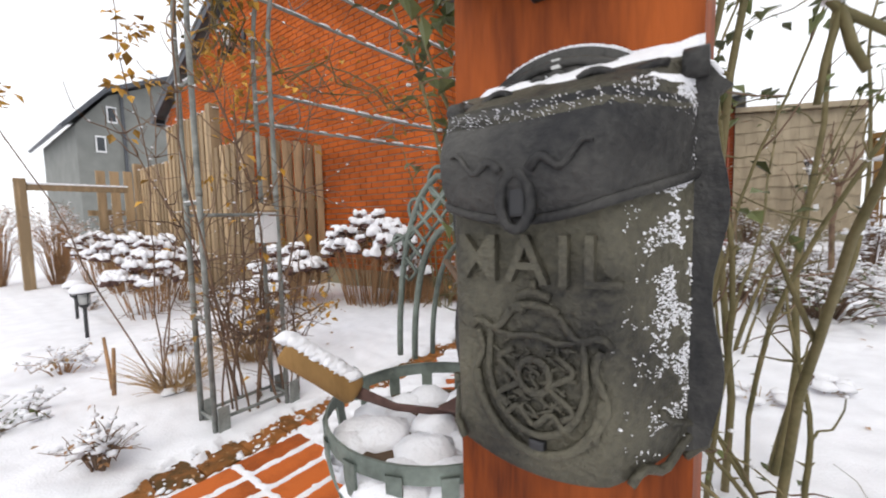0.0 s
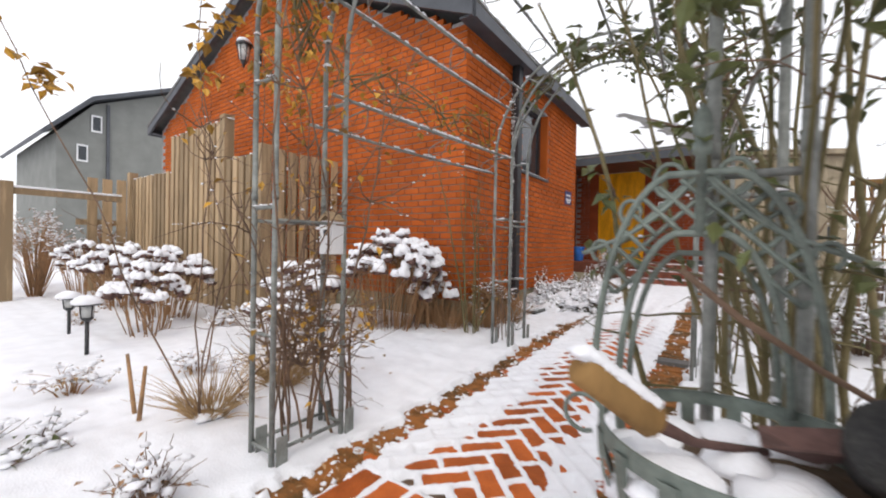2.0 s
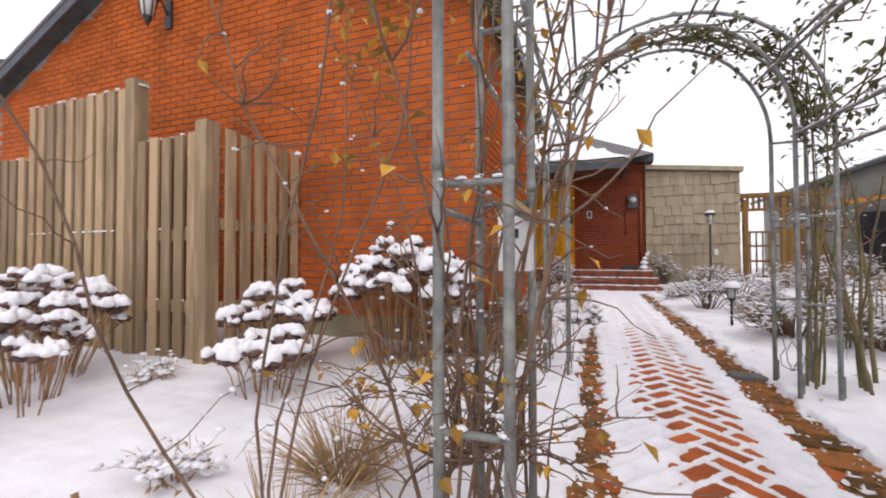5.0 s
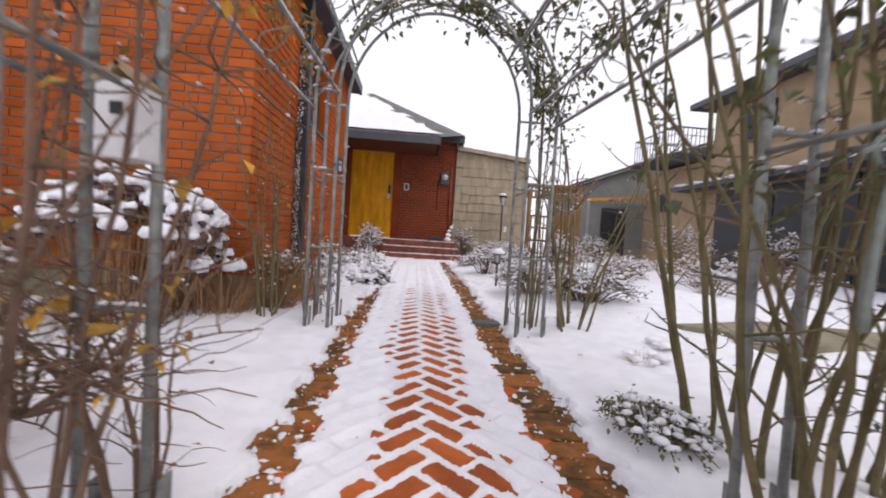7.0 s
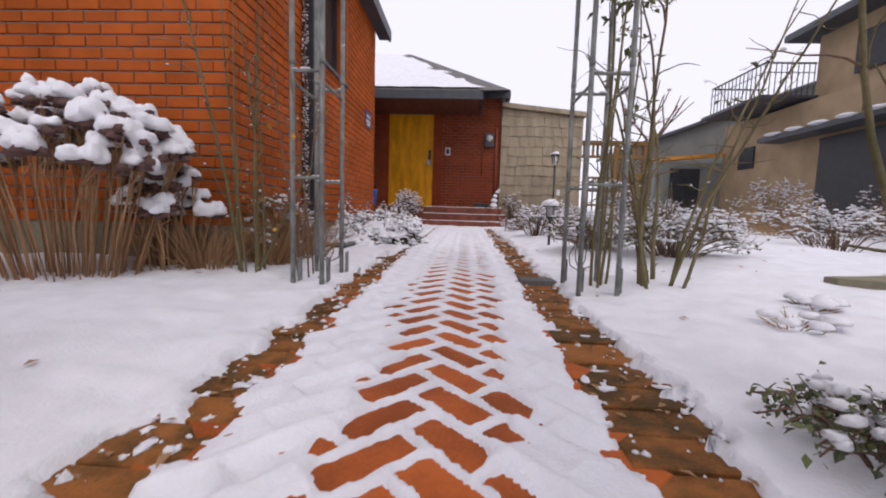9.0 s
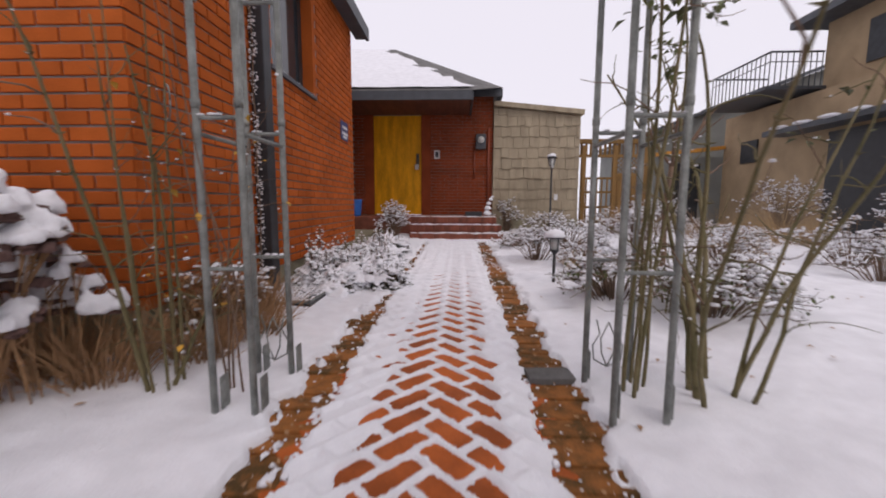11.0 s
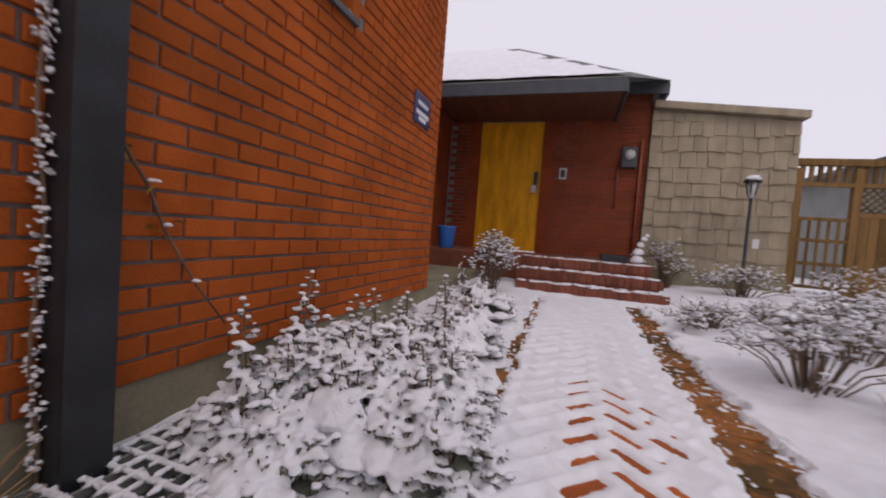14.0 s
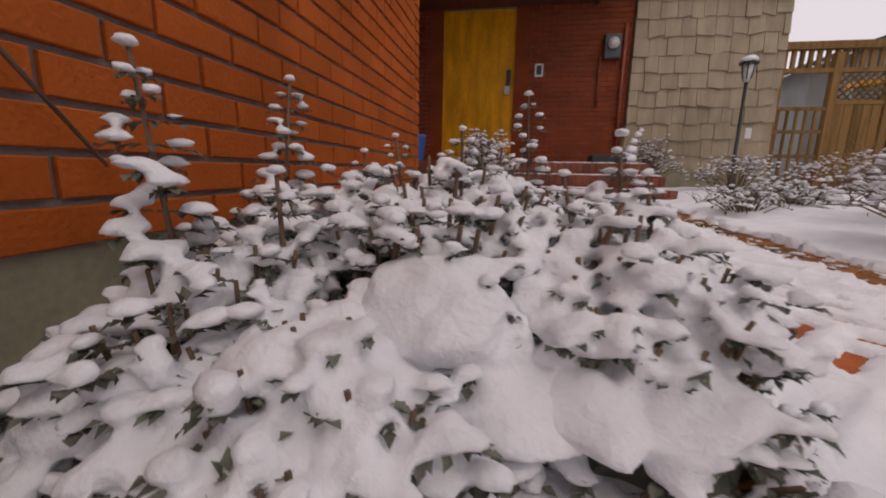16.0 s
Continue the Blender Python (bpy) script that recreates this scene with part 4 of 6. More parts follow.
def grass_clump(at, n, length, spread, mat, label, lean=0.8):
    base = empty("grass_clump", at, label, "grass", "dry grass clumps")
    verts, faces = [], []
    for i in range(n):
        a = rnd(0, 6.28)
        p = Vector((spread * math.cos(a) * rnd(0, 1), spread * math.sin(a) * rnd(0, 1), -0.02))
        d = Vector((math.cos(a) * lean * rnd(0.3, 1.2), math.sin(a) * lean * rnd(0.3, 1.2), 1))
        q = wander(p, d, length * rnd(0.5, 1.1), 5, 0.12, 0.13)
        tube(verts, faces, q, [0.0035, 0.003, 0.0025, 0.002, 0.0015, 0.0008], 3, False)
    tagged(raw("foliage", verts, faces, mat, base), kind="stuff")
    v, f = [], []
    for i in range(8):
        a = rnd(0, 6.28)
        lump(v, f, (spread * 1.3 * math.cos(a), spread * 1.3 * math.sin(a), 0.03), rnd(0.025, 0.05), 0.6, seed=i)
    tagged(raw("snow", v, f, SNOW, base, "", True), kind="stuff")


random.seed(5)
grass_clump((-2.42, 0.72, 0.04), 160, 0.34, 0.06, STRAW, "clump of pale dry grass bent over in the snow")
grass_clump((-2.55, 1.2, 0.04), 220, 0.36, 0.07, STRAW, "clump of pale dry grass poking out of the snow")
for at in ((-2.34, 3.72, 0.06), (-2.2, 3.45, 0.06), (-2.28, 3.15, 0.06), (-2.5, 2.9, 0.05), (-2.75, 2.95, 0.05)):
    grass_clump(at, 260, 0.40, 0.10, STALK, "brown curled dry plants against the brick wall", 0.45)
grass_clump((0.15, 5.2, 0.15), 150, 0.3, 0.07, STRAW, "mound of pale dry grass under snow")
for at in ((3.2, 8.2, 0.15), (4.0, 7.6, 0.15), (4.8, 8.6, 0.15), (2.4, 9.3, 0.2), (5.2, 6.6, 0.15)):
    grass_clump(at, 170, 0.75, 0.3, STRAW, "broad pale dry grasses across the garden", 0.6)


def low_bush(at, size, n, leaves, mat, label, snow=160, leaf_size=0.03, name="garden_bush", shoot=TWIG, sprig=(0.06, 0.16)):
    """A low twiggy bush: arching shoots, small leaves, snow on top."""
    base = empty(name, at, label, "bush", "garden bushes")
    runs, pool = [], []
    for i in range(n):
        a, r = rnd(0, 6.28), rnd(0.25, 1)
        end = Vector((size[0] * r * math.cos(a), size[1] * r * math.sin(a), size[2] * (1.1 - 0.55 * r * r) * rnd(0.7, 1.1)))
        q = [Vector((0.1 * end.x, 0.1 * end.y, -0.04)), Vector((end.x * 0.45, end.y * 0.45, end.z * 0.75)), end]
        q.insert(2, (q[1] + q[2]) / 2 + Vector((0, 0, 0.03)))
        runs.append((q, [0.005, 0.004, 0.003, 0.002]))
        pool += [q[1].lerp(q[2], t) for t in (0.3, 0.7)] + [q[2].lerp(q[3], t) for t in (0.1, 0.4, 0.7, 1)]
        for k in range(3):
            s = q[2].lerp(q[3], rnd(0, 0.9))
            w = wander(s, (rnd(-1, 1), rnd(-1, 1), rnd(0, 0.8)), rnd(*sprig), 3, 0.3)
            runs.append((w, [0.0022, 0.002, 0.0015, 0.001]))
            pool += w[1:]
    tagged(tubes("brushwood", runs, shoot, base, sides=4), kind="stuff")
    v, f = [], []
    add_leaves(v, f, pool, leaves, leaf_size, 0.02)
    tagged(raw("leaves", v, f, mat, base), kind="stuff")
    v, f = [], []
    for i in range(int(snow * 1.5)):
        p = random.choice(pool)
        lump(v, f, p + Vector((0, 0, 0.01)), (rnd(0.012, 0.03), rnd(0.012, 0.03), rnd(0.008, 0.016)), seed=i, rings=3, sides=6)
    tagged(raw("snow", v, f, SNOW, base, "", True), kind="stuff")


random.seed(31)
for q in ((-3.1, 0.95), (-4.4, 1.75), (-3.3, 0.4), (-5.6, 0.95)):
    low_bush((*q, 0.03), (0.17, 0.15, 0.09), 11, 50, STRAW, "pale dry stems poking out of the snow", 60, shoot=STALK)
for q in ((0.5, 5.2), (0.9, 5.6), (0.2, 5.5), (0.75, 6.9), (-0.25, 7.2), (0.3, 7.6), (1.2, 7.9), (2.1, 8.9)):
    low_bush((*q, 0.14), (0.34, 0.3, 0.22), 40, 170, random.choice((LEAF_GREY, STRAW, STALK, LEAF_GREEN)), "straggling winter perennials half buried in snow", 110)
for q in ((1.3, 5.0), (1.9, 5.9), (2.4, 4.7), (2.7, 6.9), (1.6, 8.4), (3.4, 9.2), (4.4, 5.4)):
    low_bush((*q, 0.15), (0.5, 0.45, 0.36), 46, 260, random.choice((LEAF_GREY, STRAW, SEED)), "dry winter perennials dusted with snow", 150)
low_bush((0.0, 4.15, 0.11), (0.45, 0.42, 0.32), 70, 480, LEAF_GREEN, "low rose bush with olive leaves dusted with snow", 230, 0.034)
low_bush((0.4, 3.75, 0.12), (0.55, 0.42, 0.32), 80, 540, LEAF_GREEN, "low rose bush with olive leaves dusted with snow", 260, 0.034)
low_bush((-2.34, 3.66, 0.08), (0.15, 0.2, 0.34), 40, 200, STALK, "curled brown dry plant against the brick wall", 40, 0.028, shoot=STALK)
low_bush((-2.3, 3.3, 0.08), (0.2, 0.24, 0.4), 46, 360, STALK, "curled brown dry plant against the brick wall", 40, 0.045, shoot=STALK)
low_bush((-0.2, 5.9, 0.16), (0.45, 0.4, 0.36), 40, 240, LEAF_GREY, "low twiggy bush half buried in snow", 170)
low_bush((0.35, 6.6, 0.18), (0.5, 0.5, 0.40), 40, 240, LEAF_GREY, "low twiggy bush half buried in snow", 170)
low_bush((1.05, 6.2, 0.18), (0.3, 0.3, 0.62), 40, 300, SEED, "dark rounded shrub sprinkled with snow", 190)
low_bush((1.7, 7.4, 0.18), (0.5, 0.5, 0.55), 40, 240, LEAF_GREY, "low twiggy bush half buried in snow", 170)
low_bush((-0.05, 9.9, 0.22), (0.4, 0.25, 0.62), 50, 420, LEAF_GREY, "grey twiggy shrub against the shingle wall", 120)
low_bush((0.7, 9.3, 0.22), (0.6, 0.4, 0.4), 46, 300, LEAF_GREY, "low twiggy bush half buried in snow", 190)
low_bush((2.3, 10.0, 0.22), (0.8, 0.5, 0.5), 50, 300, STRAW, "pale dry perennials before the gate", 200)
low_bush((3.6, 10.6, 0.22), (0.7, 0.6, 0.7), 50, 300, LEAF_GREY, "snowy shrub near the neighbour's wall", 260)
low_bush((5.4, 9.6, 0.18), (0.9, 0.9, 1.05), 70, 520, SEED, "tall dark shrub loaded with snow", 420)
low_bush((5.6, 7.2, 0.18), (0.8, 0.9, 0.95), 60, 420, SEED, "tall dark shrub loaded with snow", 320)
low_bush((3.0, 5.6, 0.16), (0.8, 0.7, 0.5), 46, 300, STRAW, "pale dry perennials in the snow", 200)
low_bush((-0.36, 1.5, 0.06), (0.22, 0.28, 0.03), 60, 900, LEAF_GREEN, "flat dark evergreen tuft beside the path edge", 45, 0.022, sprig=(0.02, 0.05))
low_bush((-2.15, 7.75, 0.2), (0.35, 0.3, 0.5), 46, 320, SEED, "brown dried flowers beside the steps", 150)
low_bush((-2.25, 8.5, 0.2), (0.3, 0.35, 0.62), 40, 260, STALK, "brown dried flowers beside the steps", 150)
low_bush((-2.6, 0.1, 0.02), (0.25, 0.25, 0.04), 10, 60, LEAF_GREEN, "small green plants poking out of the snow", 50)
low_bush((-1.9, 0.3, 0.03), (0.13, 0.1, 0.08), 20, 50, STALK, "dry brown tuft poking out of the snow", 30)
for q in ((-8.6, 1.9), (-8.3, 1.05), (-8.9, 0.5), (-9.6, 1.3)):
    low_bush((*q, 0.04), (0.6, 0.5, 1.1), 60, 420, STALK, "brown hedge plants by the fence", 160, shoot=STALK)

for at, lean in (((-2.72, 0.52, 0.02), 0.12), ((-2.62, 0.5, 0.02), -0.08)):
    ob = tubes("cut_stalk", [([at, (at[0] - lean, at[1], at[2] + 0.3)], [0.011, 0.008])], STALK)
    tagged(ob, "cut brown stalk standing in the snow", "stalk", "cut stalks")

# ---- the snow-laden silver bush by the path ----


def silver_bush(at, size, tufts, pillows, spikes, voxel, label, puff=(0.03, 0.066)):
    base = empty("silver_bush", at, label, "bush", "silver bushes")
    v, f, sv, sf, stems = [], [], [], [], []

    def top(x, y):
        q = 1 - (x / size[0]) ** 2 - (y / size[1]) ** 2
        return size[2] * max(q, 0.0) ** 0.42 * (0.88 + 0.35 * noise.noise((x * 5 + at[0], y * 5 + at[1], 0)))

    def laden(p, d, length):
        """A drooping lobed leaf with its pad of snow."""
        d = d.normalized()
        for k in range(9):
            dd = (d + Vector((rnd(-0.9, 0.9), rnd(-0.9, 0.9), rnd(-0.5, 0.1)))).normalized()
            leaf(v, f, p + d * length * 0.1 * k, dd, Vector((0, 0, 1)), length * rnd(0.2, 0.33), length * 0.2)
        c = p + d * length * 0.6 + Vector((0, 0, length * 0.11))
        lump(sv, sf, c, (length * rnd(0.26, 0.44), length * rnd(0.26, 0.44), length * rnd(0.14, 0.24)), rough=0.5, seed=p.x * 50, rings=4, sides=7)

    for i in range(pillows):
        a, r = rnd(0, 6.28), math.sqrt(random.random()) * 0.93
        x, y = size[0] * r * math.cos(a), size[1] * r * math.sin(a)
        s = rnd(*puff)
        lump(sv, sf, (x, y, top(x, y) - 0.5 * s), (s, s * rnd(0.8, 1.2), s * rnd(0.55, 0.8)), rough=0.4, seed=i, rings=6, sides=12)
    for i in range(tufts):
        a, r = rnd(0, 6.28), math.sqrt(random.random())
        x, y = size[0] * r * math.cos(a), size[1] * r * math.sin(a)
        z = top(x, y)
        if r > 0.8:
            z = rnd(0.02, max(0.05, z))
        d = Vector((x / size[0], y / size[1], rnd(0.1, 0.8)))
        foot = Vector((x * 0.72, y * 0.72, z * 0.35))
        tip = Vector((x, y, z)) + Vector((rnd(-0.02, 0.02), rnd(-0.02, 0.02), rnd(-0.02, 0.05)))
        stems.append(([foot, tip], [0.004, 0.003]))
        for k in range(4):
            b = rnd(0, 6.28)
            laden(foot.lerp(tip, rnd(0.7, 1.0)), Vector((math.cos(b), math.sin(b), rnd(-0.35, 0.15))) + d * 0.5, rnd(0.035, 0.065))
    for x, y, h in spikes:
        foot = Vector((x, y, 0.05))
        z = top(x, y)
        tip = Vector((x + rnd(-0.03, 0.03), y + rnd(-0.03, 0.03), z + h))
        stems.append(([foot, Vector((x, y, z)), tip], [0.006, 0.005, 0.003]))
        n = int(h / 0.024)
        for k in range(n):
            q = Vector((x, y, z)).lerp(tip, k / n)
            b = k * 2.4
            for e in (0, 3.14):
                laden(q, Vector((math.cos(b + e), math.sin(b + e), rnd(-0.3, 0.05))), 0.08 * (1 - 0.55 * k / n))
        lump(sv, sf, tip + Vector((0, 0, 0.004)), 0.015, 0.7, seed=x, rings=4, sides=7)
    under = bmesh.new()
    bmesh.ops.create_icosphere(under, subdivisions=4, radius=1.0)
    for q in under.verts:
        s = 0.78 + 0.22 * noise.noise(q.co * 3.1)
        q.co = Vector((q.co.x * size[0] * s, q.co.y * size[1] * s, max(-0.05, q.co.z * size[2] * s * 0.8)))
    part("core", under, LEAF_GREY, base, "shaded foliage inside the bush")
    tagged(tubes("growth", stems, TWIG, base, sides=4), kind="stuff")
    tagged(raw("leaves", v, f, LEAF_GREY, base, "silvery lobed leaves"), kind="stuff")
    ob = tagged(raw("snow", sv, sf, SNOW, base, "pillows of fresh snow on the leaves", True), kind="stuff")
    if voxel:
        m = ob.modifiers.new("merge", "REMESH")
        m.mode, m.voxel_size, m.use_smooth_shade = "VOXEL", voxel, True
        m = ob.modifiers.new("soften", "SMOOTH")
        m.iterations, m.factor = 3, 0.5
    return base


random.seed(41)
silver_bush((-2.03, 4.9, 0.12), (0.47, 0.48, 0.33), 620, 75,
            ((-0.3, -0.05, 0.26), (-0.12, 0.24, 0.22), (-0.05, 0.3, 0.14), (0.03, 0.22, 0.16), (0.2, 0.24, 0.28), (-0.02, 0.1, 0.1), (0.33, -0.14, 0.2), (0.26, -0.16, 0.1), (-0.22, 0.22, 0.14), (0.12, 0.3, 0.14)),
            0.0062, "silver-leaved bush bowed under thick fresh snow", (0.035, 0.085))
silver_bush((-1.98, 5.75, 0.14), (0.3, 0.42, 0.22), 230, 60, ((0.1, 0.1, 0.12), (-0.1, 0.2, 0.2)), 0.011, "silver-leaved bush bowed under thick fresh snow")
silver_bush((-2.02, 6.6, 0.16), (0.32, 0.42, 0.25), 200, 50, ((0.0, 0.1, 0.2), (-0.12, 0.0, 0.22)), 0.013, "silver-leaved bush bowed under thick fresh snow")
silver_bush((-1.73, 4.66, 0.10), (0.22, 0.24, 0.27), 260, 16, ((0.06, 0.05, 0.1), (-0.04, -0.06, 0.08)), 0.007, "silver-leaved bush bowed under thick fresh snow")
silver_bush((-2.06, 4.44, 0.10), (0.2, 0.18, 0.19), 170, 26, ((-0.1, -0.02, 0.06), (0.14, 0.05, 0.12), (0.05, 0.1, 0.15)), 0.006, "low silver-leaved bush buried under soft pillows of snow", (0.05, 0.095))
silver_bush((-2.22, 4.5, 0.10), (0.19, 0.18, 0.24), 120, 22, ((-0.03, 0.0, 0.27), (0.06, 0.07, 0.15), (-0.1, 0.06, 0.1)), 0.0065, "small snow-covered tuft beside the drain grate", (0.03, 0.06))

v, f = [], []
random.seed(63)
for i in range(140):
    x, y = rnd(-3.2, 1.6), rnd(-0.2, 6.5)
    if L_OUT - 0.05 < x < R_OUT + 0.05:
        continue
    leaf(v, f, Vector((x, y, ground_z(x, y) + 0.006)), Vector((rnd(-1, 1), rnd(-1, 1), 0.1)), Vector((0, 0, 1)), rnd(0.02, 0.045), 0.02)
for i in range(520):
    lo, hi = random.choice(((L_OUT, L_IN), (R_IN, R_OUT)))
    x, y = rnd(lo + 0.03, hi), rnd(0.0, 6.0)
    leaf(v, f, Vector((x, y, grade(y) + 0.006)), Vector((rnd(-1, 1), rnd(-1, 1), rnd(0.0, 0.3))), Vector((rnd(-0.3, 0.3), 0, 1)), rnd(0.012, 0.035), rnd(0.008, 0.018))
tagged(raw("leaf_litter", v, f, STALK), "scattered brown fallen leaves on snow and path edging", "leaves", kind="stuff")

# ---- letter box on its post ----
post = empty("wooden_post", (-0.147, 0.40, 0.0), "orange-stained wooden post carrying a letter box", "post")
pb = bmesh.new()
for i in range(24):
    z0, z1 = -0.1 + i * 0.07, -0.1 + (i + 1) * 0.07
    box(pb, -0.115, 0.115, -0.037, 0.045, z0, z1)
bmesh.ops.remove_doubles(pb, verts=pb.verts, dist=0.0005)
for q in pb.verts:
    q.co.x += 0.003 * noise.noise((q.co.x * 3, 0, q.co.z * 4))
part("shaft", pb, POST_WOOD, post)
for x, z, r in ((0.035, 1.185, 0.012), (-0.05, 1.19, 0.02), (0.08, 1.24, 0.016)):
    kn = bmesh.new()
    bmesh.ops.create_uvsphere(kn, u_segments=12, v_segments=8, radius=1)
    for q in kn.verts:
        q.co = Vector((x + q.co.x * r, -0.037 + q.co.y * 0.004, z + q.co.z * r))
    part("knot", kn, COPPER, post, "dark wood knot")
hook = bmesh.new()
box(hook, -0.022, 0.028, -0.046, -0.037, 1.145, 1.165, bevel=0.003)
box(hook, -0.006, 0.012, -0.052, -0.044, 1.155, 1.21, bevel=0.003)
part("hook", hook, DARK_METAL, post, "dark iron hook plate")
for x in (-0.014, 0.02):
    part("screw", boxes((x - 0.004, x + 0.004, -0.0485, -0.045, 1.15, 1.158), bevel=0.001), LAMP_GLASS, post, "bright screw head")
orn = empty("green_ornament", (-0.133, 0.345, 1.165), "dark green cast leaf ornament fixed on the post top", "ornament")
v, f = [], []
for i in range(11):
    t = i / 10
    lump(v, f, (-0.10 + 0.20 * t, 0.0, 0.03 + 0.022 * math.sin(t * 9) + 0.02 * t), (0.03, 0.022, 0.024), rough=0.5, seed=i, rings=5, sides=9)
tagged(raw("crest", v, f, LEAF_GREEN, orn, "", True), kind="stuff")
v, f = [], []
for i in range(26):
    leaf(v, f, Vector((rnd(-0.10, 0.10), -0.02, rnd(0.02, 0.05))), Vector((rnd(-1, 1), -0.3, rnd(-0.8, 0.2))), Vector((0, -1, 0.2)), 0.045, 0.022)
raw("leaves", v, f, LEAF_GREEN, orn)

box_at = (-0.142, 0.362, 0.0)
mail = empty("letter_box", box_at, "antique cast metal letter box frosted with snow, on the post", "letter box")
HALF, DEEP = 0.111, 0.078


def front_y(x, deep=DEEP):
    """The bowed front of the letter box, from its back plate."""
    u = min(1.0, abs(x) / HALF)
    return -deep * (1 - 0.03 * u * u - 0.97 * max(0.0, (u - 0.58) / 0.42) ** 1.3)


def bowed(z_of_top, z_of_bottom, deep, nx=30, nz=12, bulge=None):
    bm = bmesh.new()
    rows_ = []
    for j in range(nz + 1):
        t = j / nz
        row = []
        for i in range(nx + 1):
            x = -HALF + 2 * HALF * i / nx
            z = z_of_bottom(x) + (z_of_top(x) - z_of_bottom(x)) * t
            d = deep * (1 + (bulge(t) if bulge else 0))
            row.append(bm.verts.new((x, front_y(x, d), z)))
        rows_.append(row)
    for j in range(nz):
        for i in range(nx):
            bm.faces.new((rows_[j][i], rows_[j][i + 1], rows_[j + 1][i + 1], rows_[j + 1][i]))
    bot = bm.verts.new((0, 0, z_of_bottom(0)))
    tp = bm.verts.new((0, 0, z_of_top(0)))
    for i in range(nx):
        bm.faces.new((rows_[0][i + 1], rows_[0][i], bot))
        bm.faces.new((rows_[nz][i], rows_[nz][i + 1], tp))
    return bm


part("body", bowed(lambda x: 1.035, lambda x: 0.732 + 0.10 * (abs(x) / HALF) ** 2 * 0.35, DEEP, bulge=lambda t: -0.06 * (1 - t) ** 2), CAST, mail, "dull pewter bowed front", True)
plate = bmesh.new()


def plate_top(x):
    u = abs(x) / (HALF + 0.012)
    return 1.035 + 0.058 * max(0.0, 1 - (u / 0.72) ** 2) ** 0.6 + 0.022 * math.exp(-((u - 0.9) / 0.09) ** 2)


out = [(x, plate_top(x)) for x in np.linspace(HALF + 0.018, -HALF - 0.008, 33)]
out += [(-HALF - 0.006 + 0.004 * math.sin(i * 0.9), 1.05 - i * 0.019) for i in range(1, 16)]
out += [(x, 0.728 + 0.03 * (x / HALF) ** 2) for x in np.linspace(-HALF, HALF, 16)]
out += [(HALF + 0.014 - 0.005 * math.sin(i * 0.9), 1.05 - i * 0.019) for i in range(15, 0, -1)]
NP = len(out)
pf = [plate.verts.new((x, -0.008, z)) for x, z in out]
pk = [plate.verts.new((x, 0.0, z)) for x, z in out]
plate.faces.new(pf[::-1]), plate.faces.new(pk)
for i in range(NP):
    plate.faces.new((pf[i], pf[(i + 1) % NP], pk[(i + 1) % NP], pk[i]))
part("back_plate", plate, CAST_DARK, mail, "dark scalloped back plate")
flap = part("flap", bowed(lambda x: 1.03, lambda x: 0.941 + 0.034 * (abs(x) / HALF) ** 2, DEEP + 0.008, bulge=lambda t: 0.17 * math.sin(math.pi * min(1, t * 1.1)) ** 0.8), CAST_DARK, mail, "dark bulging letter flap", True)
rim = [Vector((x, front_y(x, DEEP + 0.010), 0.943 + 0.034 * (abs(x) / HALF) ** 2)) for x in np.linspace(-HALF, HALF, 30)]
tubes("bead", [(rim, 0.0042)], CAST_DARK, flap, sides=6)
ring = [Vector((0.0125 * math.sin(a) + 0.004, front_y(0.004, (DEEP + 0.008) * 1.1) - 0.004, 0.957 + 0.021 * math.cos(a))) for a in np.linspace(0, 6.2832, 24)]
latch = tubes("latch", [(ring, 0.0042)], CAST_DARK, mail, "oval latch ring", 7)
part("keyhole", boxes((-0.003, 0.011, front_y(0, (DEEP + 0.008) * 1.12) - 0.002, front_y(0, DEEP + 0.006), 0.945, 0.969), bevel=0.003), BLACK, latch)
for s in (-1, 1):
    sw = [Vector((0.004 + s * (0.012 + 0.045 * t), front_y(s * 0.05, (DEEP + 0.008) * 1.17) - 0.001, 0.979 + 0.006 * math.sin(t * 9) + 0.012 * t)) for t in np.linspace(0, 1, 12)]
    tubes("scroll", [(sw, [0.004 * (1 - 0.6 * i / 11) for i in range(12)])], CAST_DARK, flap, sides=5)
lid = bmesh.new()
nx = 24
lr = []
for j in range(7):
    t = j / 6
    lr.append([lid.verts.new((x, front_y(x, DEEP + 0.012) * (1 - t), 1.022 + 0.050 * t + 0.004 * math.sin(math.pi * t))) for x in np.linspace(-HALF, HALF, nx)])
low = [lid.verts.new((q.co.x, q.co.y, q.co.z - 0.008)) for q in lr[0]]
for j in range(6):
    for i in range(nx - 1):
        lid.faces.new((lr[j][i], lr[j][i + 1], lr[j + 1][i + 1], lr[j + 1][i]))
for i in range(nx - 1):
    lid.faces.new((low[i], low[i + 1], lr[0][i + 1], lr[0][i]))
lid_ob = part("lid", lid, CAST, mail, "sloping cast lid", True)
sl = bmesh.new()
sr = []
for j in range(13):
    t = 0.25 + 0.75 * j / 12
    row = []
    for i in range(41):
        x = -HALF + 2 * HALF * i / 40
        h = 0.008 * smooth01(0.1, 0.4, noise.noise((x * 16, t * 2.5, 3)) + 1.4 * (t - 0.55) + 0.9 * (x / HALF) * 0.5) + 0.003 * noise.noise((x * 60, t * 10, 1))
        row.append(sl.verts.new((x, front_y(x, DEEP + 0.012) * (1 - t), 1.020 + 0.050 * t + h)))
    sr.append(row)
for j in range(12):
    for i in range(40):
        sl.faces.new((sr[j][i], sr[j][i + 1], sr[j + 1][i + 1], sr[j + 1][i]))
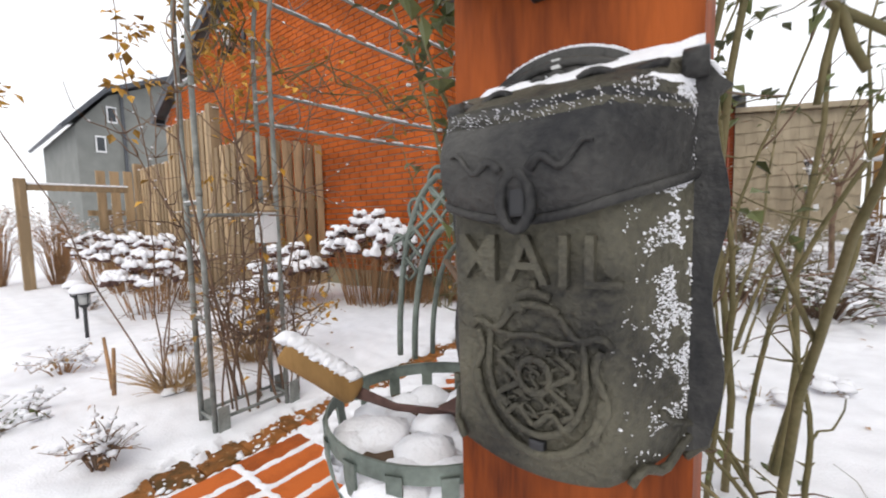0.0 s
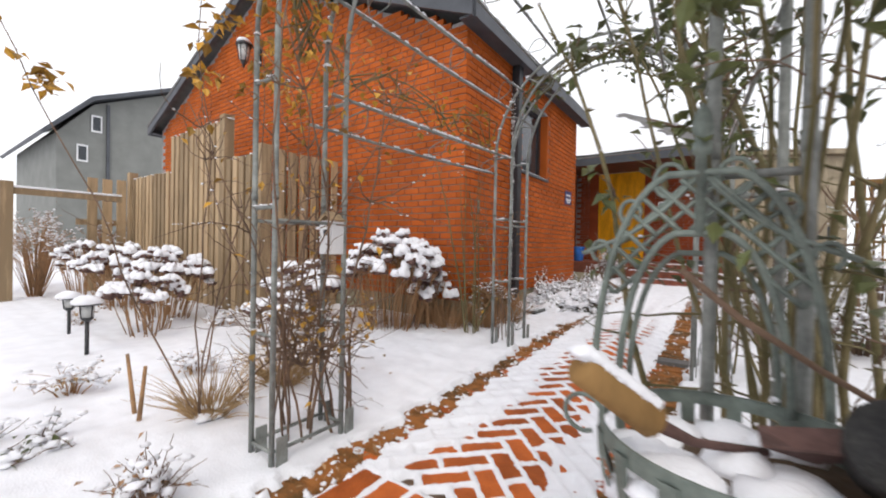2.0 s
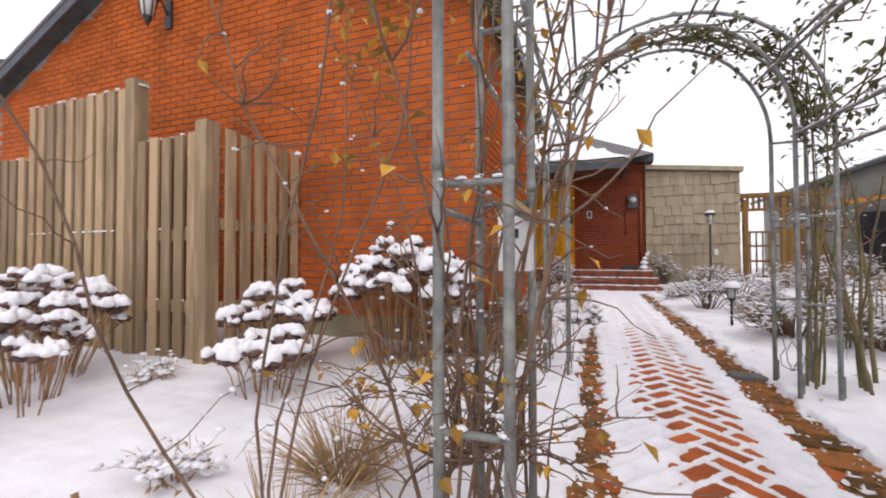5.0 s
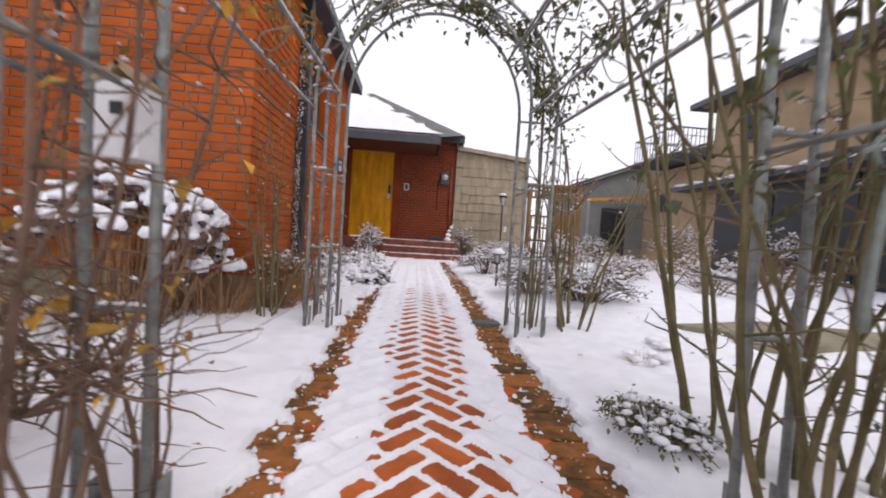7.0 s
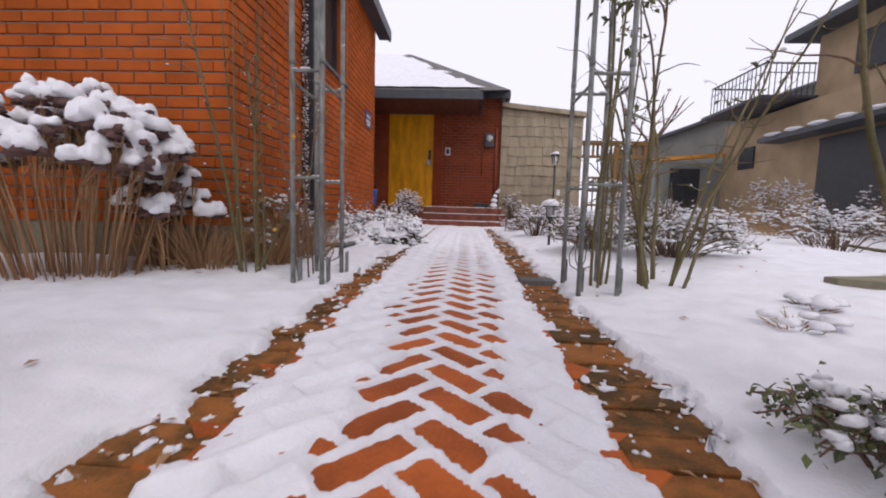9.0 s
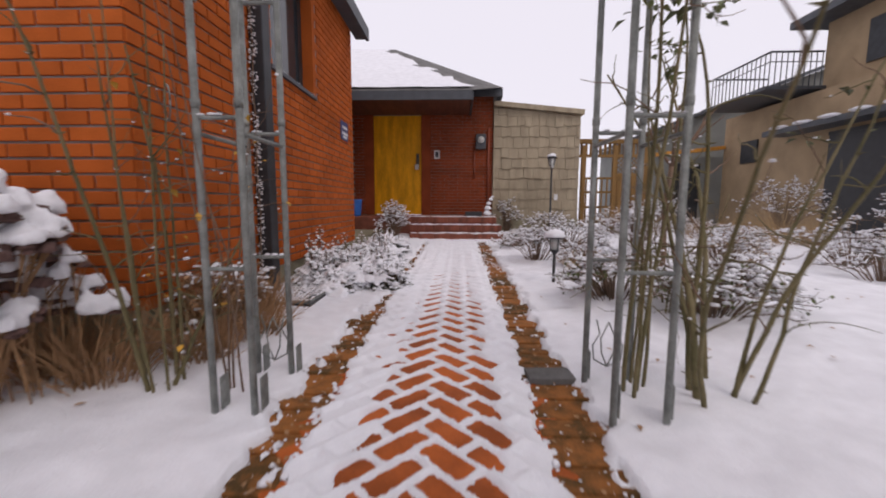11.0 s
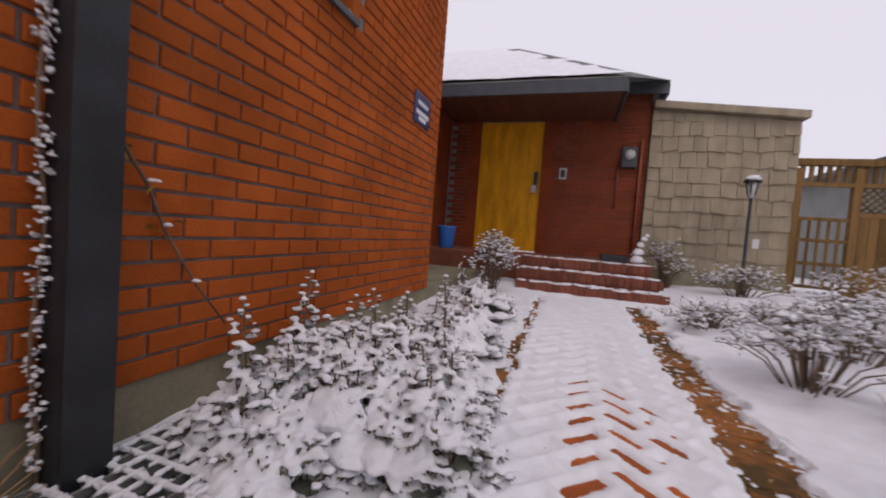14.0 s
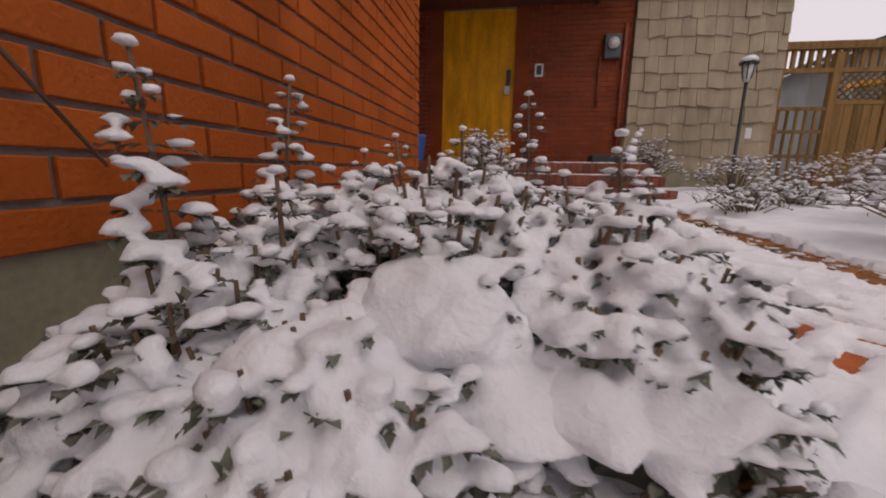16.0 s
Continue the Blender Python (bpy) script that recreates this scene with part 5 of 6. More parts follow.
part("lid_snow", sl, SNOW, lid_ob, "snow lying on the lid", True)
for x in (-HALF + 0.004, HALF - 0.004):
    tubes("hinge", [([(x - 0.008, -0.012, 1.055), (x + 0.008, -0.012, 1.055)], 0.011)], CAST_DARK, mail, sides=10)
for s in (-1, 1):
    wave = [Vector((s * (0.03 + 0.06 * t), front_y(s * (0.03 + 0.06 * t), DEEP + 0.012) * 0.45, 1.053 + 0.004 * math.sin(t * 8))) for t in np.linspace(0, 1, 12)]
    tubes("scroll", [(wave, 0.0034)], CAST_DARK, lid_ob, sides=5)
crest = [Vector((x, -0.010, plate_top(x) - 0.012)) for x in np.linspace(-0.075, 0.075, 24)]
tubes("plate_bead", [(crest, 0.004)], CAST_DARK, mail, "raised scroll on the back plate", 6)
for k in range(7):
    a = -0.054 + 0.018 * k
    tubes("plate_curl", [([Vector((a + 0.008 * math.cos(q), -0.010, plate_top(a) - 0.027 + 0.008 * math.sin(q))) for q in np.linspace(0, 5, 12)], 0.0028)], CAST_DARK, mail, "", 5)
part("screw", boxes((-0.0045, 0.0045, -0.013, -0.008, 1.076, 1.085), bevel=0.0015), LAMP_GLASS, mail, "bright screw head")
# raised word
txt = bpy.data.curves.new("letters", "FONT")
txt.body, txt.size, txt.extrude, txt.align_x = "MAIL", 0.054, 0.004, "CENTER"
txt.space_character, txt.offset = 1.2, 0.0004
tmp = new("letters", txt)
tmp_mesh = bpy.data.meshes.new_from_object(tmp.evaluated_get(bpy.context.evaluated_depsgraph_get()))
bpy.data.objects.remove(tmp)
for q in tmp_mesh.vertices:
    x, z = q.co.x + 0.0065, q.co.y + 0.894
    q.co = Vector((x, front_y(x) - 0.0035 - q.co.z, z))
tmp_mesh.materials.append(CAST)
let = new("letters", tmp_mesh)
let.parent = mail
tagged(let, "raised cast capital letters")
# raised coat of arms
runs = []


def relief(path, r):
    runs.append(([Vector((CX + 1.15 * (x - CX), front_y(CX + 1.15 * (x - CX)) - 0.0005, z)) for x, z in path], r * 1.1))


CX, CZ = 0.009, 0.818
shield = [(-0.034, 0.034), (-0.018, 0.030), (0.0, 0.034), (0.018, 0.030), (0.034, 0.034)]
shield += [(0.036 * math.cos(a), -0.048 * math.sin(a) ** 1.1) for a in np.linspace(0.02, 3.12, 17)] + [(-0.034, 0.034)]
relief([(CX + x, CZ + z) for x, z in shield], 0.0028)
relief([(CX + x * 1.3, CZ + z * 1.25 - 0.004) for x, z in shield[5:22]], 0.0036)
relief([(CX + 0.012 * math.sin(a), CZ + 0.014 * math.cos(a)) for a in np.linspace(0, 6.28, 18)], 0.003)
for s in (-1, 1):
    relief([(CX + s * (0.006 + 0.045 * t), CZ + 0.052 - 0.022 * t + 0.006 * math.sin(9 * t)) for t in np.linspace(0, 1, 12)], 0.0032)
    relief([(CX + s * (0.045 - 0.004 * math.sin(8 * t)), CZ + 0.03 - 0.07 * t) for t in np.linspace(0, 1, 12)], 0.003)
    relief([(CX + s * (0.02 + 0.008 * math.sin(10 * t)), CZ - 0.03 + 0.05 * t) for t in np.linspace(0, 1, 12)], 0.0026)
    relief([(CX + s * 0.024 * t, CZ - 0.034 - 0.006 * math.cos(6 * t)) for t in np.linspace(0, 1, 8)], 0.0026)
    relief([(CX + s * (0.06 + 0.03 * t), 0.745 + 0.02 * t + 0.006 * math.sin(9 * t)) for t in np.linspace(0, 1, 10)], 0.0034)
    relief([(CX + s * (0.085 + 0.012 * math.sin(5 * t)), 0.752 + 0.045 * t) for t in np.linspace(0, 1, 10)], 0.003)
relief([(CX - 0.018 + 0.036 * t, CZ + 0.053 + 0.005 * math.sin(3.14 * t)) for t in np.linspace(0, 1, 8)], 0.0035)
relief([(CX - 0.012 + 0.024 * t, CZ + 0.064 + 0.004 * math.sin(3.14 * t)) for t in np.linspace(0, 1, 8)], 0.0035)
relief([(CX, CZ + 0.066), (CX, CZ + 0.078)], 0.003)
random.seed(3)
for i in range(60):
    x, z = CX + rnd(-0.026, 0.026), CZ + rnd(-0.034, 0.028)
    relief([(x, z), (x + rnd(-0.007, 0.007), z + rnd(-0.005, 0.005)), (x + rnd(-0.01, 0.01), z + rnd(-0.008, 0.008))], rnd(0.0009, 0.0016))
tubes("emblem", runs, CAST, mail, "raised ornamental shield with drapery", 6)
part("hole", boxes((0.004, 0.018, front_y(0) - 0.002, front_y(0) + 0.01, 0.752, 0.766), bevel=0.003), BLACK, mail, "dark round drain hole")
v, f = [], []
for i in range(9000):
    x = HALF - 0.004 - abs(random.gauss(0, 0.012))
    z = 1.04 - abs(random.gauss(0, 0.14))
    if noise.noise((x * 90, z * 50, 5)) + 0.35 * noise.noise((x * 300, z * 300, 5)) < 0.05 or z < 0.76:
        continue
    s = rnd(0.00025, 0.00065) * (1.8 if i % 18 == 0 else 1)
    lump(v, f, (x, front_y(x), z), (s * rnd(1, 2), s, s * rnd(1, 2.2)), rough=0.8, seed=i, rings=3, sides=5)
for i in range(420):
    x = rnd(-0.6 * HALF, HALF)
    lump(v, f, (x, front_y(x, DEEP + 0.012), 1.03 - abs(random.gauss(0, 0.02))), (0.0006, 0.0006, 0.0007), seed=i, rings=3, sides=5)
for i in range(200):
    x = rnd(-0.05, HALF + 0.01)
    lump(v, f, (x, -0.004, plate_top(x)), (0.004, 0.004, rnd(0.001, 0.004)), seed=i, rings=3, sides=5)
tagged(raw("frost", v, f, SNOW, mail, "frost and snow crystals along the edge", True), kind="stuff")

# ---- planter basket with its trellis back ----
PC = Vector((-0.40, 0.48, 0.0))
basket = empty("planter_basket", PC, "verdigris iron planter basket with arched trellis back, filled with snow", "planter")
RIM_Z, RIM_R = 0.635, 0.175
circ = [Vector((RIM_R * math.cos(a), RIM_R * math.sin(a), RIM_Z)) for a in np.linspace(0, 6.2832, 40)]
rimband = bmesh.new()
ra = [(rimband.verts.new(p + Vector((0, 0, -0.012))), rimband.verts.new(p + Vector((0, 0, 0.012))), rimband.verts.new(p * 0.975 + Vector((0, 0, 0.012 + RIM_Z * 0.025)))) for p in circ[:-1]]
for i in range(39):
    a, b_ = ra[i], ra[(i + 1) % 39]
    rimband.faces.new((a[0], b_[0], b_[1], a[1]))
    rimband.faces.new((a[1], b_[1], b_[2], a[2]))
part("rim", rimband, GREEN_IRON, basket)
for k in range(16):
    a = 2 * math.pi * k / 16
    st = bmesh.new()
    prev = None
    for i in range(11):
        t = i / 10
        r, z = RIM_R * math.cos(t * 1.45), RIM_Z - 0.21 * math.sin(t * 1.45)
        w = 0.011 * (1 - 0.5 * t)
        c, s = math.cos(a), math.sin(a)
        pts4 = [Vector(((r + o) * c - q * s, (r + o) * s + q * c, z)) for o, q in ((0, -w), (0.004, -w), (0.004, w), (0, w))]
        cur = [st.verts.new(p) for p in pts4]
        if prev:
            for m_ in range(4):
                st.faces.new((prev[m_], prev[(m_ + 1) % 4], cur[(m_ + 1) % 4], cur[m_]))
        prev = cur
    part("strap", st, GREEN_IRON, basket)
tubes("stem", [([(0, 0, 0.45), (0, 0, -0.02)], 0.012)], GREEN_IRON, basket)
for k in range(3):
    a = 2.1 * k + 0.5
    q = [Vector((0.02 + 0.05 * math.sin(t * 3.1) + 0.09 * t * t, 0, 0.42 - 0.42 * t)) for t in np.linspace(0, 1, 10)]
    tubes("leg", [([Matrix.Rotation(a, 4, "Z") @ p for p in q], 0.007)], GREEN_IRON, basket)
cl = [Vector((-RIM_R - 0.03 + 0.03 * math.cos(a), 0, RIM_Z - 0.01 + 0.03 * math.sin(a))) for a in np.linspace(-0.5, 5.2, 18)]
tubes("curl", [(cl, 0.004)], GREEN_IRON, basket, "small curled handle", 5)


def gothic(half, foot, peak, n=14):
    """A pointed arch of two bowed sides."""
    right_ = [(half * math.cos(t * 1.35) ** 0.8, foot + (peak - foot) * math.sin(t * 1.35) / math.sin(1.35)) for t in np.linspace(0, 1, n)]
    return [(-x, z) for x, z in right_] + [(x, z) for x, z in right_[::-1]]


BACK, SIDE = 0.15, -0.055
outer_, inner_ = gothic(0.17, RIM_Z, 1.03), gothic(0.125, RIM_Z, 0.925)
tubes("trellis_arch", [([Vector((x + SIDE, BACK, z)) for x, z in outer_], 0.007)], GREEN_IRON, basket)
tubes("trellis_arch", [([Vector((x + SIDE, BACK, z)) for x, z in inner_], 0.007)], GREEN_IRON, basket)
tubes("trellis_arch", [([Vector((x + SIDE, BACK + 0.05, z)) for x, z in gothic(0.115, RIM_Z, 0.89)], 0.006)], GREEN_IRON, basket)
runs = []
for k in range(-7, 8):
    for s in (-1, 1):
        seg = []
        for t in np.linspace(0, 0.36, 37):
            x, z = k * 0.045 + s * t, 0.72 + t
            def height(pts_, xx):
                zz = None
                for (xa, za), (xb, zb) in zip(pts_, pts_[1:]):
                    if xa <= xx <= xb and xb > xa:
                        zz = za + (zb - za) * (xx - xa) / (xb - xa)
                return zz
            ho, hi_ = height(outer_, x), height(inner_, x)
            ok = ho is not None and z < ho and (hi_ is None or z > hi_) and z > 0.8
            if ok:
                seg.append(Vector((x + SIDE, BACK + 0.002 * s, z)))
            elif len(seg) > 1:
                runs.append((seg, 0.0045))
                seg = []
        if len(seg) > 1:
            runs.append((seg, 0.0045))
tubes("lattice", runs, GREEN_IRON, basket, "crossed iron lattice", 4)
for s in (-1, 1):
    runs = []
    for (cx, cz, r, a0, a1) in ((0.06, 1.02, 0.03, -1.6, 3.2), (0.14, 0.965, 0.022, -1.6, 3.4), (0.205, 0.89, 0.02, -1.2, 3.4)):
        runs.append(([Vector((SIDE + s * 0.8 * (cx + r * math.cos(a)), BACK, cz + r * math.sin(a))) for a in np.linspace(a0, a1, 14)], 0.0045))
    runs.append(([Vector((SIDE + s * 0.165 * t, BACK, 1.03 - 0.13 * t - 0.02 * math.sin(t * 3.1))) for t in np.linspace(0, 1.2, 10)], 0.005))
    tubes("scroll", runs, GREEN_IRON, basket, "curled iron scroll", 5)
tubes("finial", [([(SIDE, BACK, 0.92), (SIDE, BACK, 1.06), (SIDE, BACK, 1.065), (SIDE, BACK, 1.08), (SIDE, BACK, 1.085), (SIDE, BACK, 1.105), (SIDE, BACK, 1.13), (SIDE, BACK, 1.15)], [0.009, 0.009, 0.017, 0.017, 0.011, 0.019, 0.015, 0.003])], GREEN_IRON, basket)
v, f = [], []
for i in range(22):
    a, r = rnd(0, 6.28), 0.15 * math.sqrt(random.random())
    lump(v, f, (r * math.cos(a), r * math.sin(a), 0.60 - 0.02 * rnd(0, 1)), rnd(0.035, 0.055), 0.6, seed=i, rings=5, sides=10)
for i in range(40):
    a, t = rnd(0, 6.28), rnd(0.35, 1.2)
    lump(v, f, (0.155 * math.cos(t) * math.cos(a), 0.155 * math.cos(t) * math.sin(a), 0.63 - 0.17 * math.sin(t)), 0.035, 0.8, seed=i)
tagged(raw("snow", v, f, SNOW, basket, "snow heaped in the basket", True), kind="stuff")
under = bmesh.new()
bmesh.ops.create_uvsphere(under, u_segments=20, v_segments=10, radius=0.15)
for q in under.verts:
    q.co = Vector((q.co.x, q.co.y, 0.60 + min(0, q.co.z)))
part("soil", under, SOIL, basket, "dark soil in the basket")
trowel = empty("garden_trowel", (-0.528, 0.358, 0.707), "old garden tool with a cork-coloured wooden grip lying in the planter", "garden tool")
tubes("grip", [([(-0.040, -0.041, 0.041), (-0.037, -0.038, 0.038), (0.0, 0.0, 0.0), (0.033, 0.033, -0.034), (0.037, 0.037, -0.038)], [0.019, 0.023, 0.023, 0.024, 0.017])], GATE_WOOD, trowel, "worn wooden grip", 10)
tubes("shaft", [([(0.037, 0.037, -0.038), (0.08, 0.08, -0.068), (0.16, 0.15, -0.085)], [0.010, 0.0065, 0.006])], SEED, trowel, "rusty shaft", 8)
blade = bmesh.new()
bv = [blade.verts.new(p) for p in ((0.15, 0.10, -0.06), (0.15, 0.17, -0.06), (0.26, 0.21, -0.05), (0.30, 0.17, -0.05), (0.26, 0.12, -0.05), (0.21, 0.15, -0.085))]
for i in range(5):
    blade.faces.new((bv[i], bv[(i + 1) % 5], bv[5]))
bl = part("blade", blade, SEED, trowel, "rusty bent blade")
m = bl.modifiers.new("thick", "SOLIDIFY")
m.thickness = 0.003
v, f = [], []
for i in range(14):
    t = i / 13
    lump(v, f, (-0.036 + 0.066 * t, -0.037 + 0.066 * t, 0.056 - 0.068 * t), (0.019, 0.019, 0.013), seed=i, rings=4, sides=8)
tagged(raw("snow", v, f, SNOW, trowel, "", True), kind="stuff")
cup = tubes("tin_cup", [([(-0.255, 0.50, 0.64), (-0.25, 0.47, 0.67), (-0.248, 0.455, 0.682)], [0.045, 0.055, 0.058])], CAST_DARK, None, "", 16)
tagged(cup, "dark tipped metal cup lying in the planter", "cup")
st = tubes("fallen_twig", [([(-0.48, 0.62, 0.86), (-0.4, 0.6, 0.79), (-0.3, 0.62, 0.72), (-0.1, 0.64, 0.6)], [0.006, 0.006, 0.005, 0.004])], TWIG)
tagged(st, "bare brown twig caught in the trellis", "twig")

dark_tile = part("edging_block", box(bmesh.new(), -0.10, 0.10, -0.06, 0.06, -0.03, 0.022, Matrix.Translation((-0.68, 3.09, 0.075)) @ Matrix.Rotation(0.06, 4, "Z"), 0.006), ROOF)
tagged(dark_tile, "dark grey-green block set into the path edging", "block")

patch = bmesh.new()
rim_pts = [(1.45 + 0.8 * math.cos(a) * (1 + 0.22 * math.sin(3 * a + 1) + 0.08 * math.sin(7 * a)), 2.7 + 0.36 * math.sin(a) * (1 + 0.25 * math.sin(2 * a) + 0.12 * math.sin(5 * a))) for a in np.linspace(0, 6.2832, 33)[:-1]]
up, dn = [patch.verts.new((x, y, 0.203)) for x, y in rim_pts], [patch.verts.new((x, y, 0.0)) for x, y in rim_pts]
patch.faces.new(up)
for i in range(32):
    patch.faces.new((dn[i], dn[(i + 1) % 32], up[(i + 1) % 32], up[i]))
ob = part("stone_slab", patch, CONCRETE)
tagged(ob, "flat bare tan stone slab showing through the snow", "slab")
random.seed(17)
grass_clump((0.05, 2.2, 0.10), 26, 0.10, 0.07, STRAW, "small dry tuft half buried in the snow", 1.1)
grass_clump((0.3, 2.45, 0.12), 20, 0.09, 0.05, STRAW, "small dry tuft half buried in the snow", 1.1)

# ---- lamps ----


def solar_lamp(at, h):
    base = empty("solar_lamp", at, "small black solar path lamp capped with snow", "lamp", "solar lamps")
    tubes("stake", [([(0, 0, -0.1), (0, 0, h * 0.62)], 0.013)], BLACK, base, sides=8)
    tubes("cup", [([(0, 0, h * 0.6), (0, 0, h * 0.66), (0, 0, h * 0.67)], [0.016, 0.04, 0.04])], BLACK, base, sides=12)
    tubes("glass", [([(0, 0, h * 0.67), (0, 0, h * 0.86)], [0.034, 0.045])], LAMP_GLASS, base, "ribbed clear lamp glass", 12)
    for k in range(4):
        a = k * 1.57 + 0.4
        tubes("bracket", [([(0.04 * math.cos(a), 0.04 * math.sin(a), h * 0.66), (0.05 * math.cos(a), 0.05 * math.sin(a), h * 0.87)], 0.004)], BLACK, base, sides=4)
    tubes("cap", [([(0, 0, h * 0.86), (0, 0, h * 0.88), (0, 0, h * 0.93)], [0.078, 0.08, 0.03])], BLACK, base, sides=18)
    v, f = [], []
    lump(v, f, (0, 0, h * 0.895), (0.088, 0.088, 0.06), rough=0.15, rings=6, sides=16)
    raw("snow", v, f, SNOW, base, "round cap of snow", True)


solar_lamp((-0.27, 4.75, 0.12), 0.5)
solar_lamp((-4.13, 0.66, 0.02), 0.46)
solar_lamp((-5.05, 0.75, 0.02), 0.4)
wall_lamp = empty("wall_lamp", (-6.2, GY, 3.7), "dark metal wall lantern with frosted panes on the gable", "lamp")
part("back_plate", boxes((-0.05, 0.05, -0.03, 0.01, -0.17, 0.17), bevel=0.008), BLACK, wall_lamp)
tubes("arm", [([(0, -0.02, -0.02), (0, -0.1, 0.10), (0, -0.2, 0.19), (0, -0.25, 0.13)], 0.012)], BLACK, wall_lamp, sides=6)
tubes("lantern", [([(0, -0.25, -0.16), (0, -0.25, -0.155), (0, -0.25, 0.06)], [0.03, 0.055, 0.09])], LAMP_GLASS, wall_lamp, "frosted lantern glass", 6)
for a in np.linspace(0, 5.236, 6):
    c, s = math.cos(a), math.sin(a)
    tubes("frame", [([(0.057 * c, -0.25 + 0.057 * s, -0.16), (0.092 * c, -0.25 + 0.092 * s, 0.06)], 0.007)], BLACK, wall_lamp, sides=4)
tubes("hood", [([(0, -0.25, 0.06), (0, -0.25, 0.075), (0, -0.25, 0.15)], [0.12, 0.12, 0.03])], BLACK, wall_lamp, sides=6)
tubes("finial", [([(0, -0.25, -0.26), (0, -0.25, -0.2), (0, -0.25, -0.15)], [0.008, 0.03, 0.055])], BLACK, wall_lamp, sides=6)
v, f = [], []
lump(v, f, (0, -0.25, 0.12), (0.1, 0.1, 0.06), rough=0.15, rings=5, sides=10)
raw("snow", v, f, SNOW, wall_lamp, "cap of snow", True)
lamp = empty("lamp_post", (0.80, 9.6, 0.2), "slim black garden lamp post with lantern head", "lamp")
tubes("pole", [([(0, 0, -0.1), (0, 0, 0.25), (0, 0, 0.26), (0, 0, 1.36)], [0.04, 0.035, 0.022, 0.018])], BLACK, lamp, sides=10)
tubes("lantern", [([(0, 0, 1.36), (0, 0, 1.4), (0, 0, 1.56)], [0.03, 0.045, 0.075])], LAMP_GLASS, lamp, "glass lantern", 6)
tubes("frame", [([(0.045 * math.cos(a), 0.045 * math.sin(a), 1.4), (0.076 * math.cos(a), 0.076 * math.sin(a), 1.56)], 0.006) for a in np.linspace(0, 5.236, 6)], BLACK, lamp, sides=4)
tubes("hood", [([(0, 0, 1.56), (0, 0, 1.58), (0, 0, 1.65)], [0.1, 0.1, 0.03])], BLACK, lamp, sides=6)
v, f = [], []
lump(v, f, (0, 0, 1.6), (0.095, 0.095, 0.06), rings=5, sides=10)
raw("snow", v, f, SNOW, lamp, "", True)
part("sign", boxes((0.06, 0.13, -0.03, -0.02, 0.72, 0.84)), WHITE_PAINT, lamp, "small white tag")

# ---- things on the house ----
dp = empty("downpipe", (-2.44, 4.17, 0.1), "square dark grey downpipe edged with snowy vine", "downpipe")
part("pipe", boxes((-0.046, 0.05, -0.055, 0.055, 0.06, 3.0), bevel=0.008), DARK_METAL, dp)
v, f = [], []
for i in range(460):
    lump(v, f, (-0.02 + rnd(-0.02, 0.03), -0.066 + rnd(-0.014, 0.006), rnd(0.12, 2.6)), rnd(0.003, 0.010), 0.8, 0.8, seed=i, rings=3, sides=6)
tagged(raw("snow", v, f, SNOW, dp, "", True), kind="stuff")
q = wander((-0.02, -0.066, 0.0), (0, 0, 1), 2.6, 30, 0.02)
tubes("vine", [([Vector((-0.02, -0.068 + 0.01 * math.sin(i), p.z)) for i, p in enumerate(q)], 0.005)], TWIG, dp)
vine = empty("wall_vine", (WX + 0.015, 4.25, 0.0), "thin brown vine with a few yellow leaves on the bricks", "vine")
va = [Vector((0, -0.06, 1.3)), Vector((0.01, -0.02, 1.1)), Vector((0, 0.02, 1.0)), Vector((0.012, 0.08, 0.9)), Vector((0.0, 0.14, 0.78)), Vector((0.01, 0.24, 0.61)), Vector((0.0, 0.37, 0.46))]
tubes("stem", [(va, [0.0065, 0.0065, 0.006, 0.0055, 0.005, 0.004, 0.003])], TWIG, vine, sides=6)
v, f = [], []
add_leaves(v, f, va[:5], 26, 0.042, 0.03)
raw("leaves", v, f, LEAF_OLD, vine, "yellowed leaves")
v, f = [], []
for i in range(10):
    lump(v, f, random.choice(va) + Vector((0.01, rnd(-0.02, 0.02), 0.01)), rnd(0.008, 0.016), 0.6, seed=i)
tagged(raw("snow", v, f, SNOW, vine, "", True), kind="stuff")
loop = tubes("wire_loop", [([(-2.425 + 0.055 * math.cos(a), 3.235 - 0.055 * math.cos(a), 1.29 + 0.08 * math.sin(a)) for a in np.linspace(0, 6.28, 24)], 0.004)], METAL)
tagged(loop, "thin wire loop hanging by the house corner", "wire")
plaque = empty("house_plaque", (WX, 6.3, 1.7), "small navy enamel plaque with white bars on the bricks", "sign")
part("plate", boxes((0.002, 0.012, -0.15, 0.15, -0.1, 0.12), bevel=0.003), NAVY, plaque)
for z, w in ((0.05, 0.1), (-0.02, 0.12), (-0.06, 0.07)):
    part("bar", boxes((0.0125, 0.0145, -w, w, z - 0.015, z + 0.015)), WHITE_PAINT, plaque)

